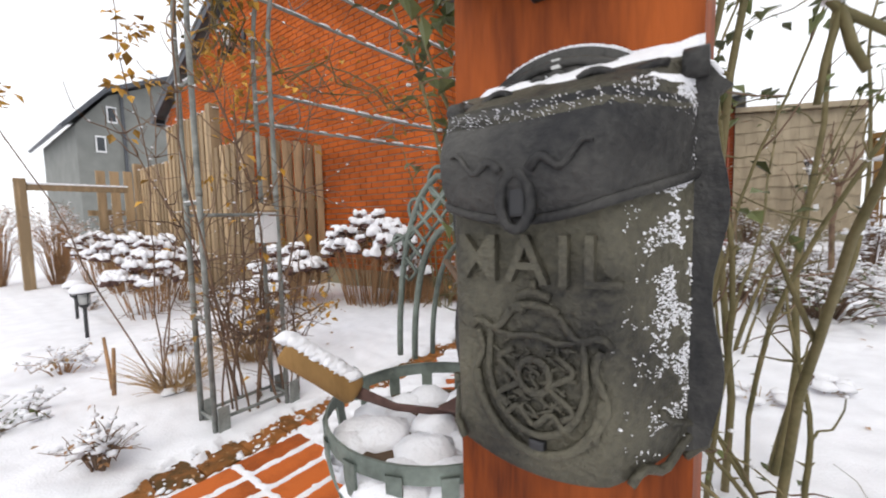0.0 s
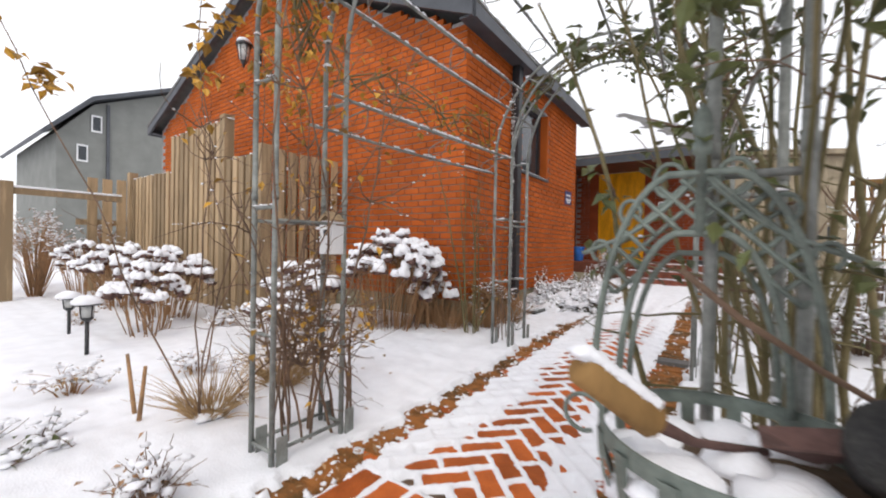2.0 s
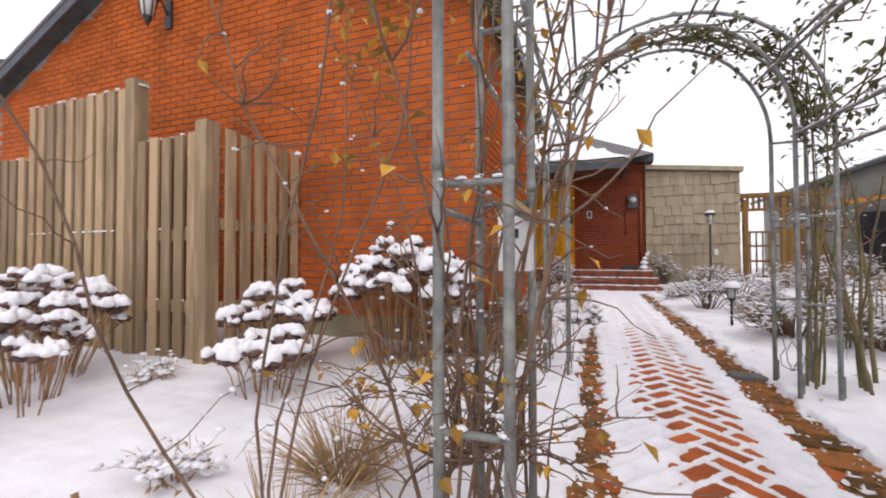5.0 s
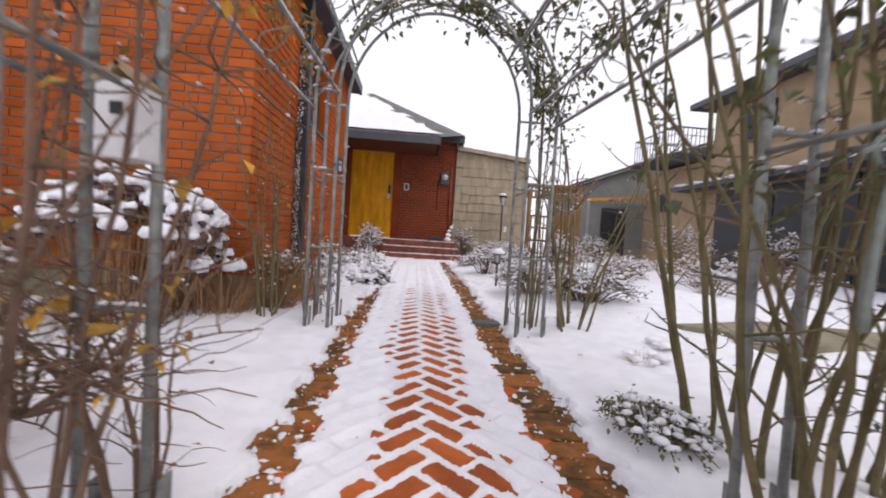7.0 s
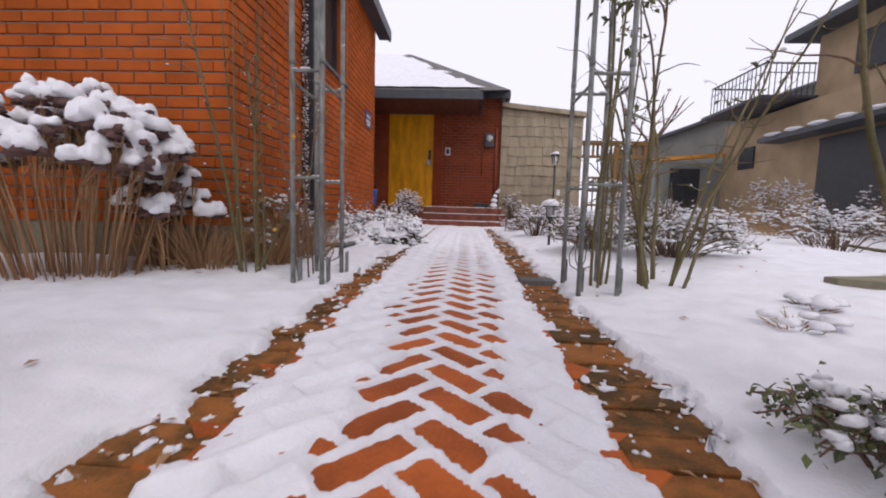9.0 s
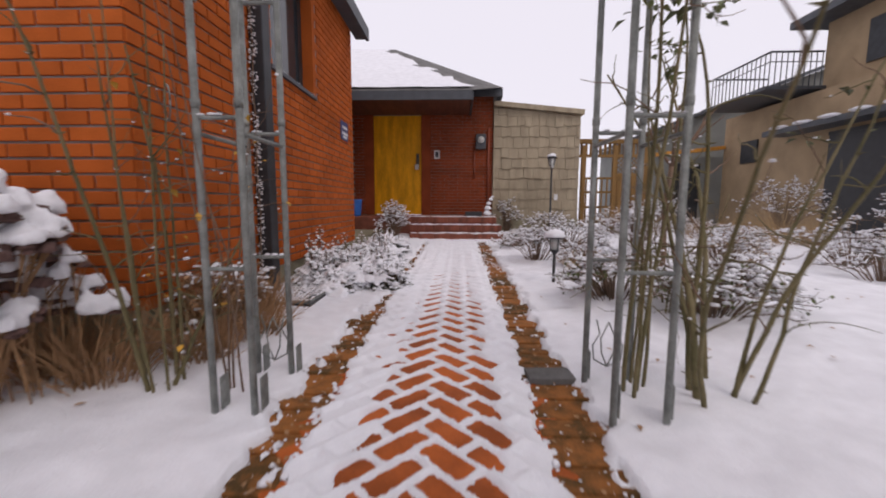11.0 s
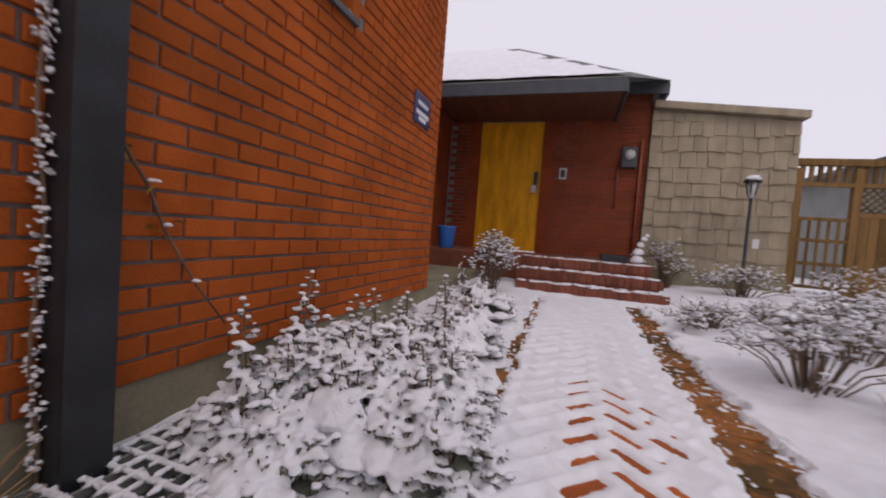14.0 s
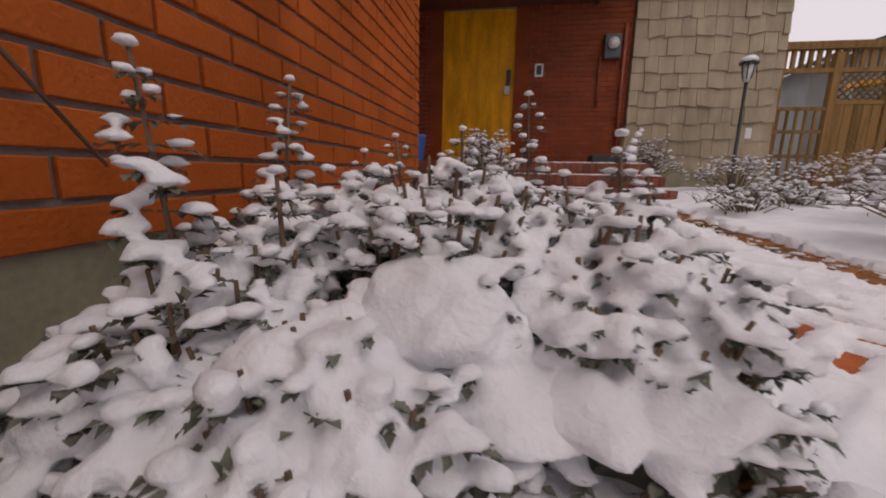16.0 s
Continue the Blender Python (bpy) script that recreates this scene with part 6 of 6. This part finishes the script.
grate = empty("drain_grate", (-2.25, 4.28, 0.185), "dark metal drain grate with snow between its bars", "grate")
# flat black sheet close under the bars, its colour standing for the shaft's shade
part("pit", boxes((-0.2, 0.19, -0.36, 0.36, -0.03, -0.012)), BLACK, grate, "black sheet painting in the shaded shaft")
for i in range(9):
    x = -0.2 + i * 0.0475
    part("bar", boxes((x, x + 0.007, -0.36, 0.36, -0.011, 0.012)), METAL, grate)
for i in range(13):
    y = -0.36 + i * 0.0588
    part("cross_bar", boxes((-0.2, 0.19, y, y + 0.007, -0.008, 0.014)), METAL, grate)
v, f = [], []
for i in range(620):
    if random.random() < 0.42:
        p, r = (-0.196 + random.randrange(9) * 0.0475, rnd(-0.35, 0.35), 0.012), (rnd(0.006, 0.012), rnd(0.015, 0.035), rnd(0.006, 0.011))
    else:
        p, r = (rnd(-0.19, 0.18), -0.357 + random.randrange(13) * 0.0588, 0.013), (rnd(0.015, 0.035), rnd(0.006, 0.013), rnd(0.006, 0.011))
    lump(v, f, p, r, rough=0.6, seed=i, rings=3, sides=6)
tagged(raw("snow", v, f, SNOW, grate, "", True), kind="stuff")

meter = empty("electric_meter", (-0.60, PY, 2.2), "grey electric meter box on the porch wall", "meter")
part("case", boxes((-0.11, 0.11, -0.12, -0.002, -0.16, 0.16), bevel=0.02), FASCIA, meter)
tubes("dial", [([(0, -0.118, 0.03), (0, -0.16, 0.03)], 0.075)], LAMP_GLASS, meter, "round glass dial", 16)
tubes("conduit", [([(0.17, -0.05, -1.5), (0.17, -0.05, 0.3)], 0.022)], COPPER, meter, "red-brown conduit", 8)
tubes("conduit", [([(-0.14, -0.04, -0.8), (-0.14, -0.04, -0.1)], 0.015)], COPPER, meter, "red-brown conduit", 8)
bell = empty("doorbell", (-1.57, PY, 1.93), "white framed black doorbell panel beside the door", "doorbell")
part("frame", boxes((-0.06, 0.06, -0.02, -0.001, -0.09, 0.09), bevel=0.004), WHITE_PAINT, bell)
part("screen", boxes((-0.035, 0.035, -0.026, -0.021, -0.06, 0.06)), BLACK, bell)
pl = empty("porch_light", (-1.95, PY, 2.9), "tiny grey lamp over the door", "lamp")
tubes("head", [([(0, -0.02, -0.02), (0, -0.1, -0.04)], [0.02, 0.035])], FASCIA, pl, sides=10)
binn = tubes("blue_bin", [([(-3.13, 9.2, PZ), (-3.13, 9.2, PZ + 0.02), (-3.13, 9.2, PZ + 0.3), (-3.13, 9.2, PZ + 0.33)], [0.1, 0.11, 0.135, 0.145])], BLUE, None, "", 20)
tagged(binn, "bright blue plastic bin standing on the porch", "bin")
tray = part("boot_tray", boxes((-0.95, -0.62, 9.15, 9.45, PZ + 0.002, PZ + 0.1), bevel=0.01), BLACK)
tagged(tray, "black box standing on the brick landing", "box")
v, f = [], []
for x, z, r in ((0, 0.05, 0.08), (0.01, 0.15, 0.07), (0.03, 0.25, 0.05), (0.07, 0.33, 0.045), (0.1, 0.38, 0.03)):
    lump(v, f, (-0.52 + x, 9.2, PZ + z), (r, r * 0.9, r), rough=0.3, seed=x, rings=6, sides=10)
orn2 = raw("porch_statue", v, f, SNOW, None, "", True)
tagged(orn2, "small white garden statue on the landing", "statue")
v, f = [], []
for x0, x1, y, z in ((-1.95, -0.36, 8.98, PZ), (-1.95, -0.36, 8.62, PZ - 0.135), (-1.9, -0.32, 8.26, PZ - 0.27)):
    for i in range(70):
        lump(v, f, (rnd(x0, x1), y + rnd(0.0, 0.3), z), (rnd(0.03, 0.08), rnd(0.03, 0.06), 0.012), seed=i, rings=3, sides=6)
ob = raw("step_snow", v, f, SNOW, None, "", True)
tagged(ob, "thin patches of snow on the brick steps", "snow", kind="stuff")

# ---- small standard tree ----
tree = empty("small_tree", (0.53, 4.57, 0.13), "small pruned standard rose tree with bare forked branches", "tree")
tr = [Vector((0, 0, -0.1)), Vector((0.01, 0, 0.3)), Vector((0.0, 0.01, 0.7)), Vector((0.03, 0, 1.0))]
tubes("trunk", [(tr, [0.024, 0.021, 0.019, 0.02])], TWIG, tree, sides=8)
random.seed(77)
for k in range(6):
    a = k * 1.05
    q = wander(tr[-1], (math.cos(a) * 0.9, math.sin(a) * 0.9, 0.7), rnd(0.35, 0.5), 6, 0.12, -0.12)
    runs = [(q, [0.012, 0.011, 0.010, 0.009, 0.008, 0.007, 0.006])]
    for j in (3, 5):
        runs.append((wander(q[j], (math.cos(a + rnd(-1, 1)), math.sin(a + rnd(-1, 1)), 1.2), rnd(0.12, 0.28), 4, 0.15), [0.007, 0.006, 0.005, 0.004, 0.003]))
    tubes("branch", runs, TWIG, tree, sides=6)
tubes("stake", [([(-0.16, 0.1, -0.1), (-0.16, 0.1, 1.0)], 0.009)], FASCIA, tree, "dark support stake")
v, f = [], []
for i in range(22):
    lump(v, f, (rnd(-0.2, 0.2), rnd(-0.2, 0.2), rnd(1.0, 1.2)), rnd(0.008, 0.014), 0.6, seed=i)
raw("snow", v, f, SNOW, tree, "", True)

# far pergola post
pg = empty("garden_trellis", (-8.0, 0.73, 0.0), "weathered pale wooden post and rail capped with snow", "fence")
part("post", boxes((-0.06, 0.06, -0.06, 0.06, -0.1, 1.62), bevel=0.006), FENCE, pg)
part("rail", boxes((-0.04, 0.04, 0.061, 1.2, 1.46, 1.54)), FENCE, pg)
part("snow", boxes((-0.05, 0.05, 0.061, 1.2, 1.541, 1.57), bevel=0.01), SNOW, pg)

# ---- pieces: bricks, pavers, edging, shingles ----


def piece_mesh(name, sx, sy, sz, mat, bevel):
    """A block with chamfered upper edges; its outer face looks up (+z)."""
    b, hx, hy = bevel, sx / 2, sy / 2
    vs = [(-hx, -hy, -sz), (hx, -hy, -sz), (hx, hy, -sz), (-hx, hy, -sz), (-hx, -hy, -b), (hx, -hy, -b), (hx, hy, -b), (-hx, hy, -b),
          (-hx + b, -hy + b, 0), (hx - b, -hy + b, 0), (hx - b, hy - b, 0), (-hx + b, hy - b, 0)]
    fs = [(0, 1, 5, 4), (1, 2, 6, 5), (2, 3, 7, 6), (3, 0, 4, 7), (4, 5, 9, 8), (5, 6, 10, 9), (6, 7, 11, 10), (7, 4, 8, 11), (8, 9, 10, 11)]
    me = bpy.data.meshes.new(name)
    me.from_pydata(vs, [], fs)
    me.materials.append(mat)
    return me


def place(name, me, m, parent):
    ob = new(name, me)
    ob.parent = parent
    ob.matrix_basis = Matrix.Translation(parent.location).inverted() @ m
    return ob


def joined(name, me, poses, mat, parent, label=""):
    vs, fs = [], []
    base_v = [v.co.copy() for v in me.vertices]
    base_f = [tuple(p.vertices) for p in me.polygons]
    for m in poses:
        n = len(vs)
        vs += [m @ v for v in base_v]
        fs += [tuple(n + i for i in p) for p in base_f]
    ob = raw(name, vs, fs, mat, parent, label)
    tagged(ob, kind="stuff")
    return at_home(ob, parent) if parent else ob


random.seed(91)
# side wall: pieces face +x
wall_brick = piece_mesh("brick", BRICK_L - JOINT, COURSE_Z - JOINT, 0.05, BRICK, 0.0025)
turn_x = Matrix(((0, 0, 1, 0), (1, 0, 0, 0), (0, 1, 0, 0), (0, 0, 0, 1)))
turn_y = Matrix(((1, 0, 0, 0), (0, 0, -1, 0), (0, 1, 0, 0), (0, 0, 0, 1)))
singles, rest = [], []
rows_n = int((EAVE_Z - BASE_Z) / COURSE_Z)
for j in range(rows_n):
    z = BASE_Z + (j + 0.5) * COURSE_Z
    n0 = int((WEND - GY) / BRICK_L) + 1
    for i in range(n0):
        y = GY + (i + (0.5 if j % 2 else 0.0) + 0.5) * BRICK_L + 0.005
        if y > WEND - BRICK_L * 0.4:
            continue
        if WIN[0] - 0.06 < y < WIN[1] + 0.06 and WIN[2] - 0.03 < z < WIN[3] + 0.03:
            continue
        m = Matrix.Translation((WX + rnd(-0.0012, 0.0012), y, z)) @ turn_x @ Matrix.Rotation(rnd(-0.004, 0.004), 4, "Z")
        (singles if 4.2 < y < 6.4 and 0 < z < 2.1 else rest).append(m)
for m in singles[:300]:
    place("brick", wall_brick, m, house)
joined("bricks", wall_brick, rest + singles[300:], BRICK, house, "red brick courses")
for y in (WIN[0] - 0.03, WIN[1] + 0.03):
    hp("brick_jamb", boxes((WX - 0.15, WX + 0.003, y - 0.035, y + 0.035, WIN[2], WIN[3])), BRICK, "cut bricks at the window edge")
# half bricks at the near corner and the far end
half_brick = piece_mesh("brick", BRICK_L / 2 - JOINT, COURSE_Z - JOINT, 0.05, BRICK, 0.0025)
poses = []
for j in range(rows_n):
    z = BASE_Z + (j + 0.5) * COURSE_Z
    if j % 2:
        poses.append(Matrix.Translation((WX, GY + BRICK_L * 0.25 + 0.005, z)) @ turn_x)
    poses.append(Matrix.Translation((WX, WEND - BRICK_L * 0.25, z)) @ turn_x)
joined("half_bricks", half_brick, poses, BRICK, house, "red half bricks")
# gable wall: pieces face -y
poses = []
for j in range(int((PEAK_Z - BASE_Z) / COURSE_Z)):
    z = BASE_Z + (j + 0.5) * COURSE_Z
    for i in range(40):
        x = WX - (i + (0.5 if j % 2 else 0.0) + 0.5) * BRICK_L + 0.005
        if x < HOUSE_L + 0.1 or rake(x) < z + 0.06:
            continue
        poses.append(Matrix.Translation((x, GY + rnd(-0.0012, 0.0012), z)) @ turn_y @ Matrix.Rotation(rnd(-0.004, 0.004), 4, "Z"))
short = [Matrix.Translation((WX - BRICK_L * 0.25 - 0.002, GY, BASE_Z + (j + 0.5) * COURSE_Z)) @ turn_y for j in range(1, rows_n, 2)]
joined("half_bricks", half_brick, short, BRICK, house, "red half bricks")
joined("gable_bricks", wall_brick, poses, BRICK, house, "red brick courses on the gable")
# porch wall
poses = []
porch_brick = piece_mesh("brick", BRICK_L - 0.008, COURSE_Z - 0.008, 0.05, PORCH_BRICK, 0.002)
for j in range(39):
    z = PZ + 0.01 + (j + 0.5) * COURSE_Z
    for i in range(18):
        x = PX1 - (i + (0.5 if j % 2 else 0.0) + 0.5) * BRICK_L
        if x < PX0 + 0.1 or (-3.09 < x < -1.82 and z < 2.8):
            continue
        poses.append(Matrix.Translation((x, PY, z)) @ turn_y)
joined("bricks", porch_brick, poses, PORCH_BRICK, porch, "dark red brick courses")
porch_half = piece_mesh("brick", BRICK_L / 2 - 0.008, COURSE_Z - 0.008, 0.05, PORCH_BRICK, 0.002)
joined("half_bricks", porch_half, [Matrix.Translation((PX1 - BRICK_L * 0.25, PY, PZ + 0.01 + (j + 0.5) * COURSE_Z)) @ turn_y for j in range(1, 39, 2)], PORCH_BRICK, porch, "dark red half bricks")
for x in (-3.09, -1.82):
    pp("brick_jamb", boxes((x - 0.1, x + 0.1, PY - 0.004, PY + 0.1, PZ + 0.002, 2.82)), PORCH_BRICK)

# paving in a chevron, single pieces
paver = piece_mesh("paver", COLUMN * math.sqrt(2) - 0.011, 0.1 - 0.011, 0.06, PAVER, 0.004)
for s in (0, 1):
    for k in range(3):
        d = (k + 0.5) * COLUMN
        if d > PATH_HALF + 0.02:
            continue
        for n in range(-7, 60):
            y = (n + 0.5) * COURSE + 0.07 * s - d
            if not (SLAB_Y1 + 0.03 < y < 5.6) or (k == 2 and y > 3.2):
                continue
            x = PATH_X + (d if s == 0 else -d)
            z = grade(y) + rnd(-0.002, 0.002)
            m = Matrix.Translation((x, y, z)) @ Matrix.Rotation(radians(-45 if s == 0 else 45) + rnd(-0.02, 0.02), 4, "Z") @ Matrix.Rotation(rnd(-0.012, 0.012), 4, "X")
            place("paver", paver, m, path_bed)
slab_piece = piece_mesh("slab", SLAB_W - 0.012, SLAB_L - 0.012, 0.06, PAVER, 0.005)
for i in range(6):
    for j in range(7):
        x, y = L_IN + (i + 0.5) * SLAB_W, SLAB_Y1 - (j + 0.5) * SLAB_L
        m = Matrix.Translation((x, y, grade(y) + rnd(-0.002, 0.002))) @ Matrix.Rotation(rnd(-0.02, 0.02), 4, "Z")
        place("slab", slab_piece, m, path_bed)
# edging stones on both sides
stones = [piece_mesh("edging_stone", 0.235, l, 0.07, EDGE_STONE, 0.004) for l in (0.105, 0.135, 0.17)]
lens = (0.105, 0.135, 0.17)
v, f = [], []
for lo, hi in ((L_OUT, L_IN), (R_IN, R_OUT)):
    y = PATH_Y0
    while y < 7.9:
        k = random.randrange(3)
        y += lens[k] / 2
        x = (lo + hi) / 2 + rnd(-0.012, 0.012)
        m = Matrix.Translation((x, y, grade(y) + 0.002 + rnd(-0.003, 0.003))) @ Matrix.Rotation(rnd(-0.025, 0.025), 4, "Z") @ Matrix.Rotation(rnd(-0.012, 0.012), 4, "X") @ Matrix.Diagonal(((hi - lo) / 0.235 * 0.97, 1, 1, 1))
        place("edging_stone", stones[k], m, path_bed)
        for _ in range(3):
            if noise.noise((x, y * 1.7, 4)) + 0.5 * smooth01(3, 7, y) > -0.05:
                lump(v, f, (rnd(lo, hi), y + rnd(-0.08, 0.08), grade(y) + 0.002), (rnd(0.008, 0.028), rnd(0.008, 0.028), rnd(0.003, 0.007)), rough=1.2, seed=y + x, rings=3, sides=9)
        y += lens[k] / 2 + 0.004
for lo, hi, inner in ((L_OUT, L_IN, 1), (R_IN, R_OUT, -1)):
    for i in range(900):
        y = PATH_Y0 + 0.2 + 8.8 * random.random()
        t = random.random() ** 2.2
        side = random.random() < 0.65
        x = (lo if (inner > 0) == side else hi)
        x += (1 if x == lo else -1) * (0.01 + 0.13 * t)
        r = rnd(0.003, 0.012) * (1.3 - t)
        lump(v, f, (x, y, grade(y) + 0.003), (r, r * rnd(0.7, 1.4), r * rnd(0.5, 0.9)), rough=0.8, seed=i, rings=3, sides=6)
ob = raw("edging_snow", v, f, SNOW, path_bed, "small patches of snow on the edging stones", True)
tagged(ob, kind="stuff")

# shingles on the shed, each row lapping the one below
for j in range(11):
    z0 = 0.5 + j * 0.225
    x = -0.33 - rnd(0, 0.1)
    while x < 1.5:
        w = rnd(0.13, 0.25)
        x0, x1 = max(x, -0.32), min(x + w - 0.006, 1.55)
        zt = min(z0 + 0.29, shed_top((x0 + x1) / 2) - 0.1)
        if x1 - x0 > 0.04 and zt > z0 + 0.08:
            bm = bmesh.new()
            la, lb = rnd(-0.028, 0.028), rnd(-0.028, 0.028)
            t = rnd(0.02, 0.045)
            q = [(x0, 10.315 - t, z0 + la), (x1, 10.315 - t, z0 + lb), (x1, 10.319, z0 + lb), (x0, 10.319, z0 + la)]
            lo4 = [bm.verts.new(p) for p in q]
            up4 = [bm.verts.new(p) for p in ((x0, 10.308, zt), (x1, 10.308, zt), (x1, 10.319, zt), (x0, 10.319, zt))]
            bm.faces.new(lo4[::-1]), bm.faces.new(up4)
            for i in range(4):
                bm.faces.new((lo4[i], lo4[(i + 1) % 4], up4[(i + 1) % 4], up4[i]))
            sp("shingle", bm, SHINGLE)
        x += w
# bricks on edge along the step fronts
soldier = piece_mesh("brick", 0.062, 0.10, 0.03, STEP_BRICK, 0.004)
poses = []
for x0, x1, y, z in ((-2.05, -0.37, 8.955, PZ - 0.06), (-1.97, -0.35, 8.597, PZ - 0.195), (-1.92, -0.31, 8.237, PZ - 0.33)):
    x = x0
    while x < x1:
        poses.append(Matrix.Translation((x + 0.03, y - 0.004, z)) @ turn_y)
        x += 0.07
joined("step_bricks", soldier, poses, STEP_BRICK, porch, "bricks set on edge along the steps")
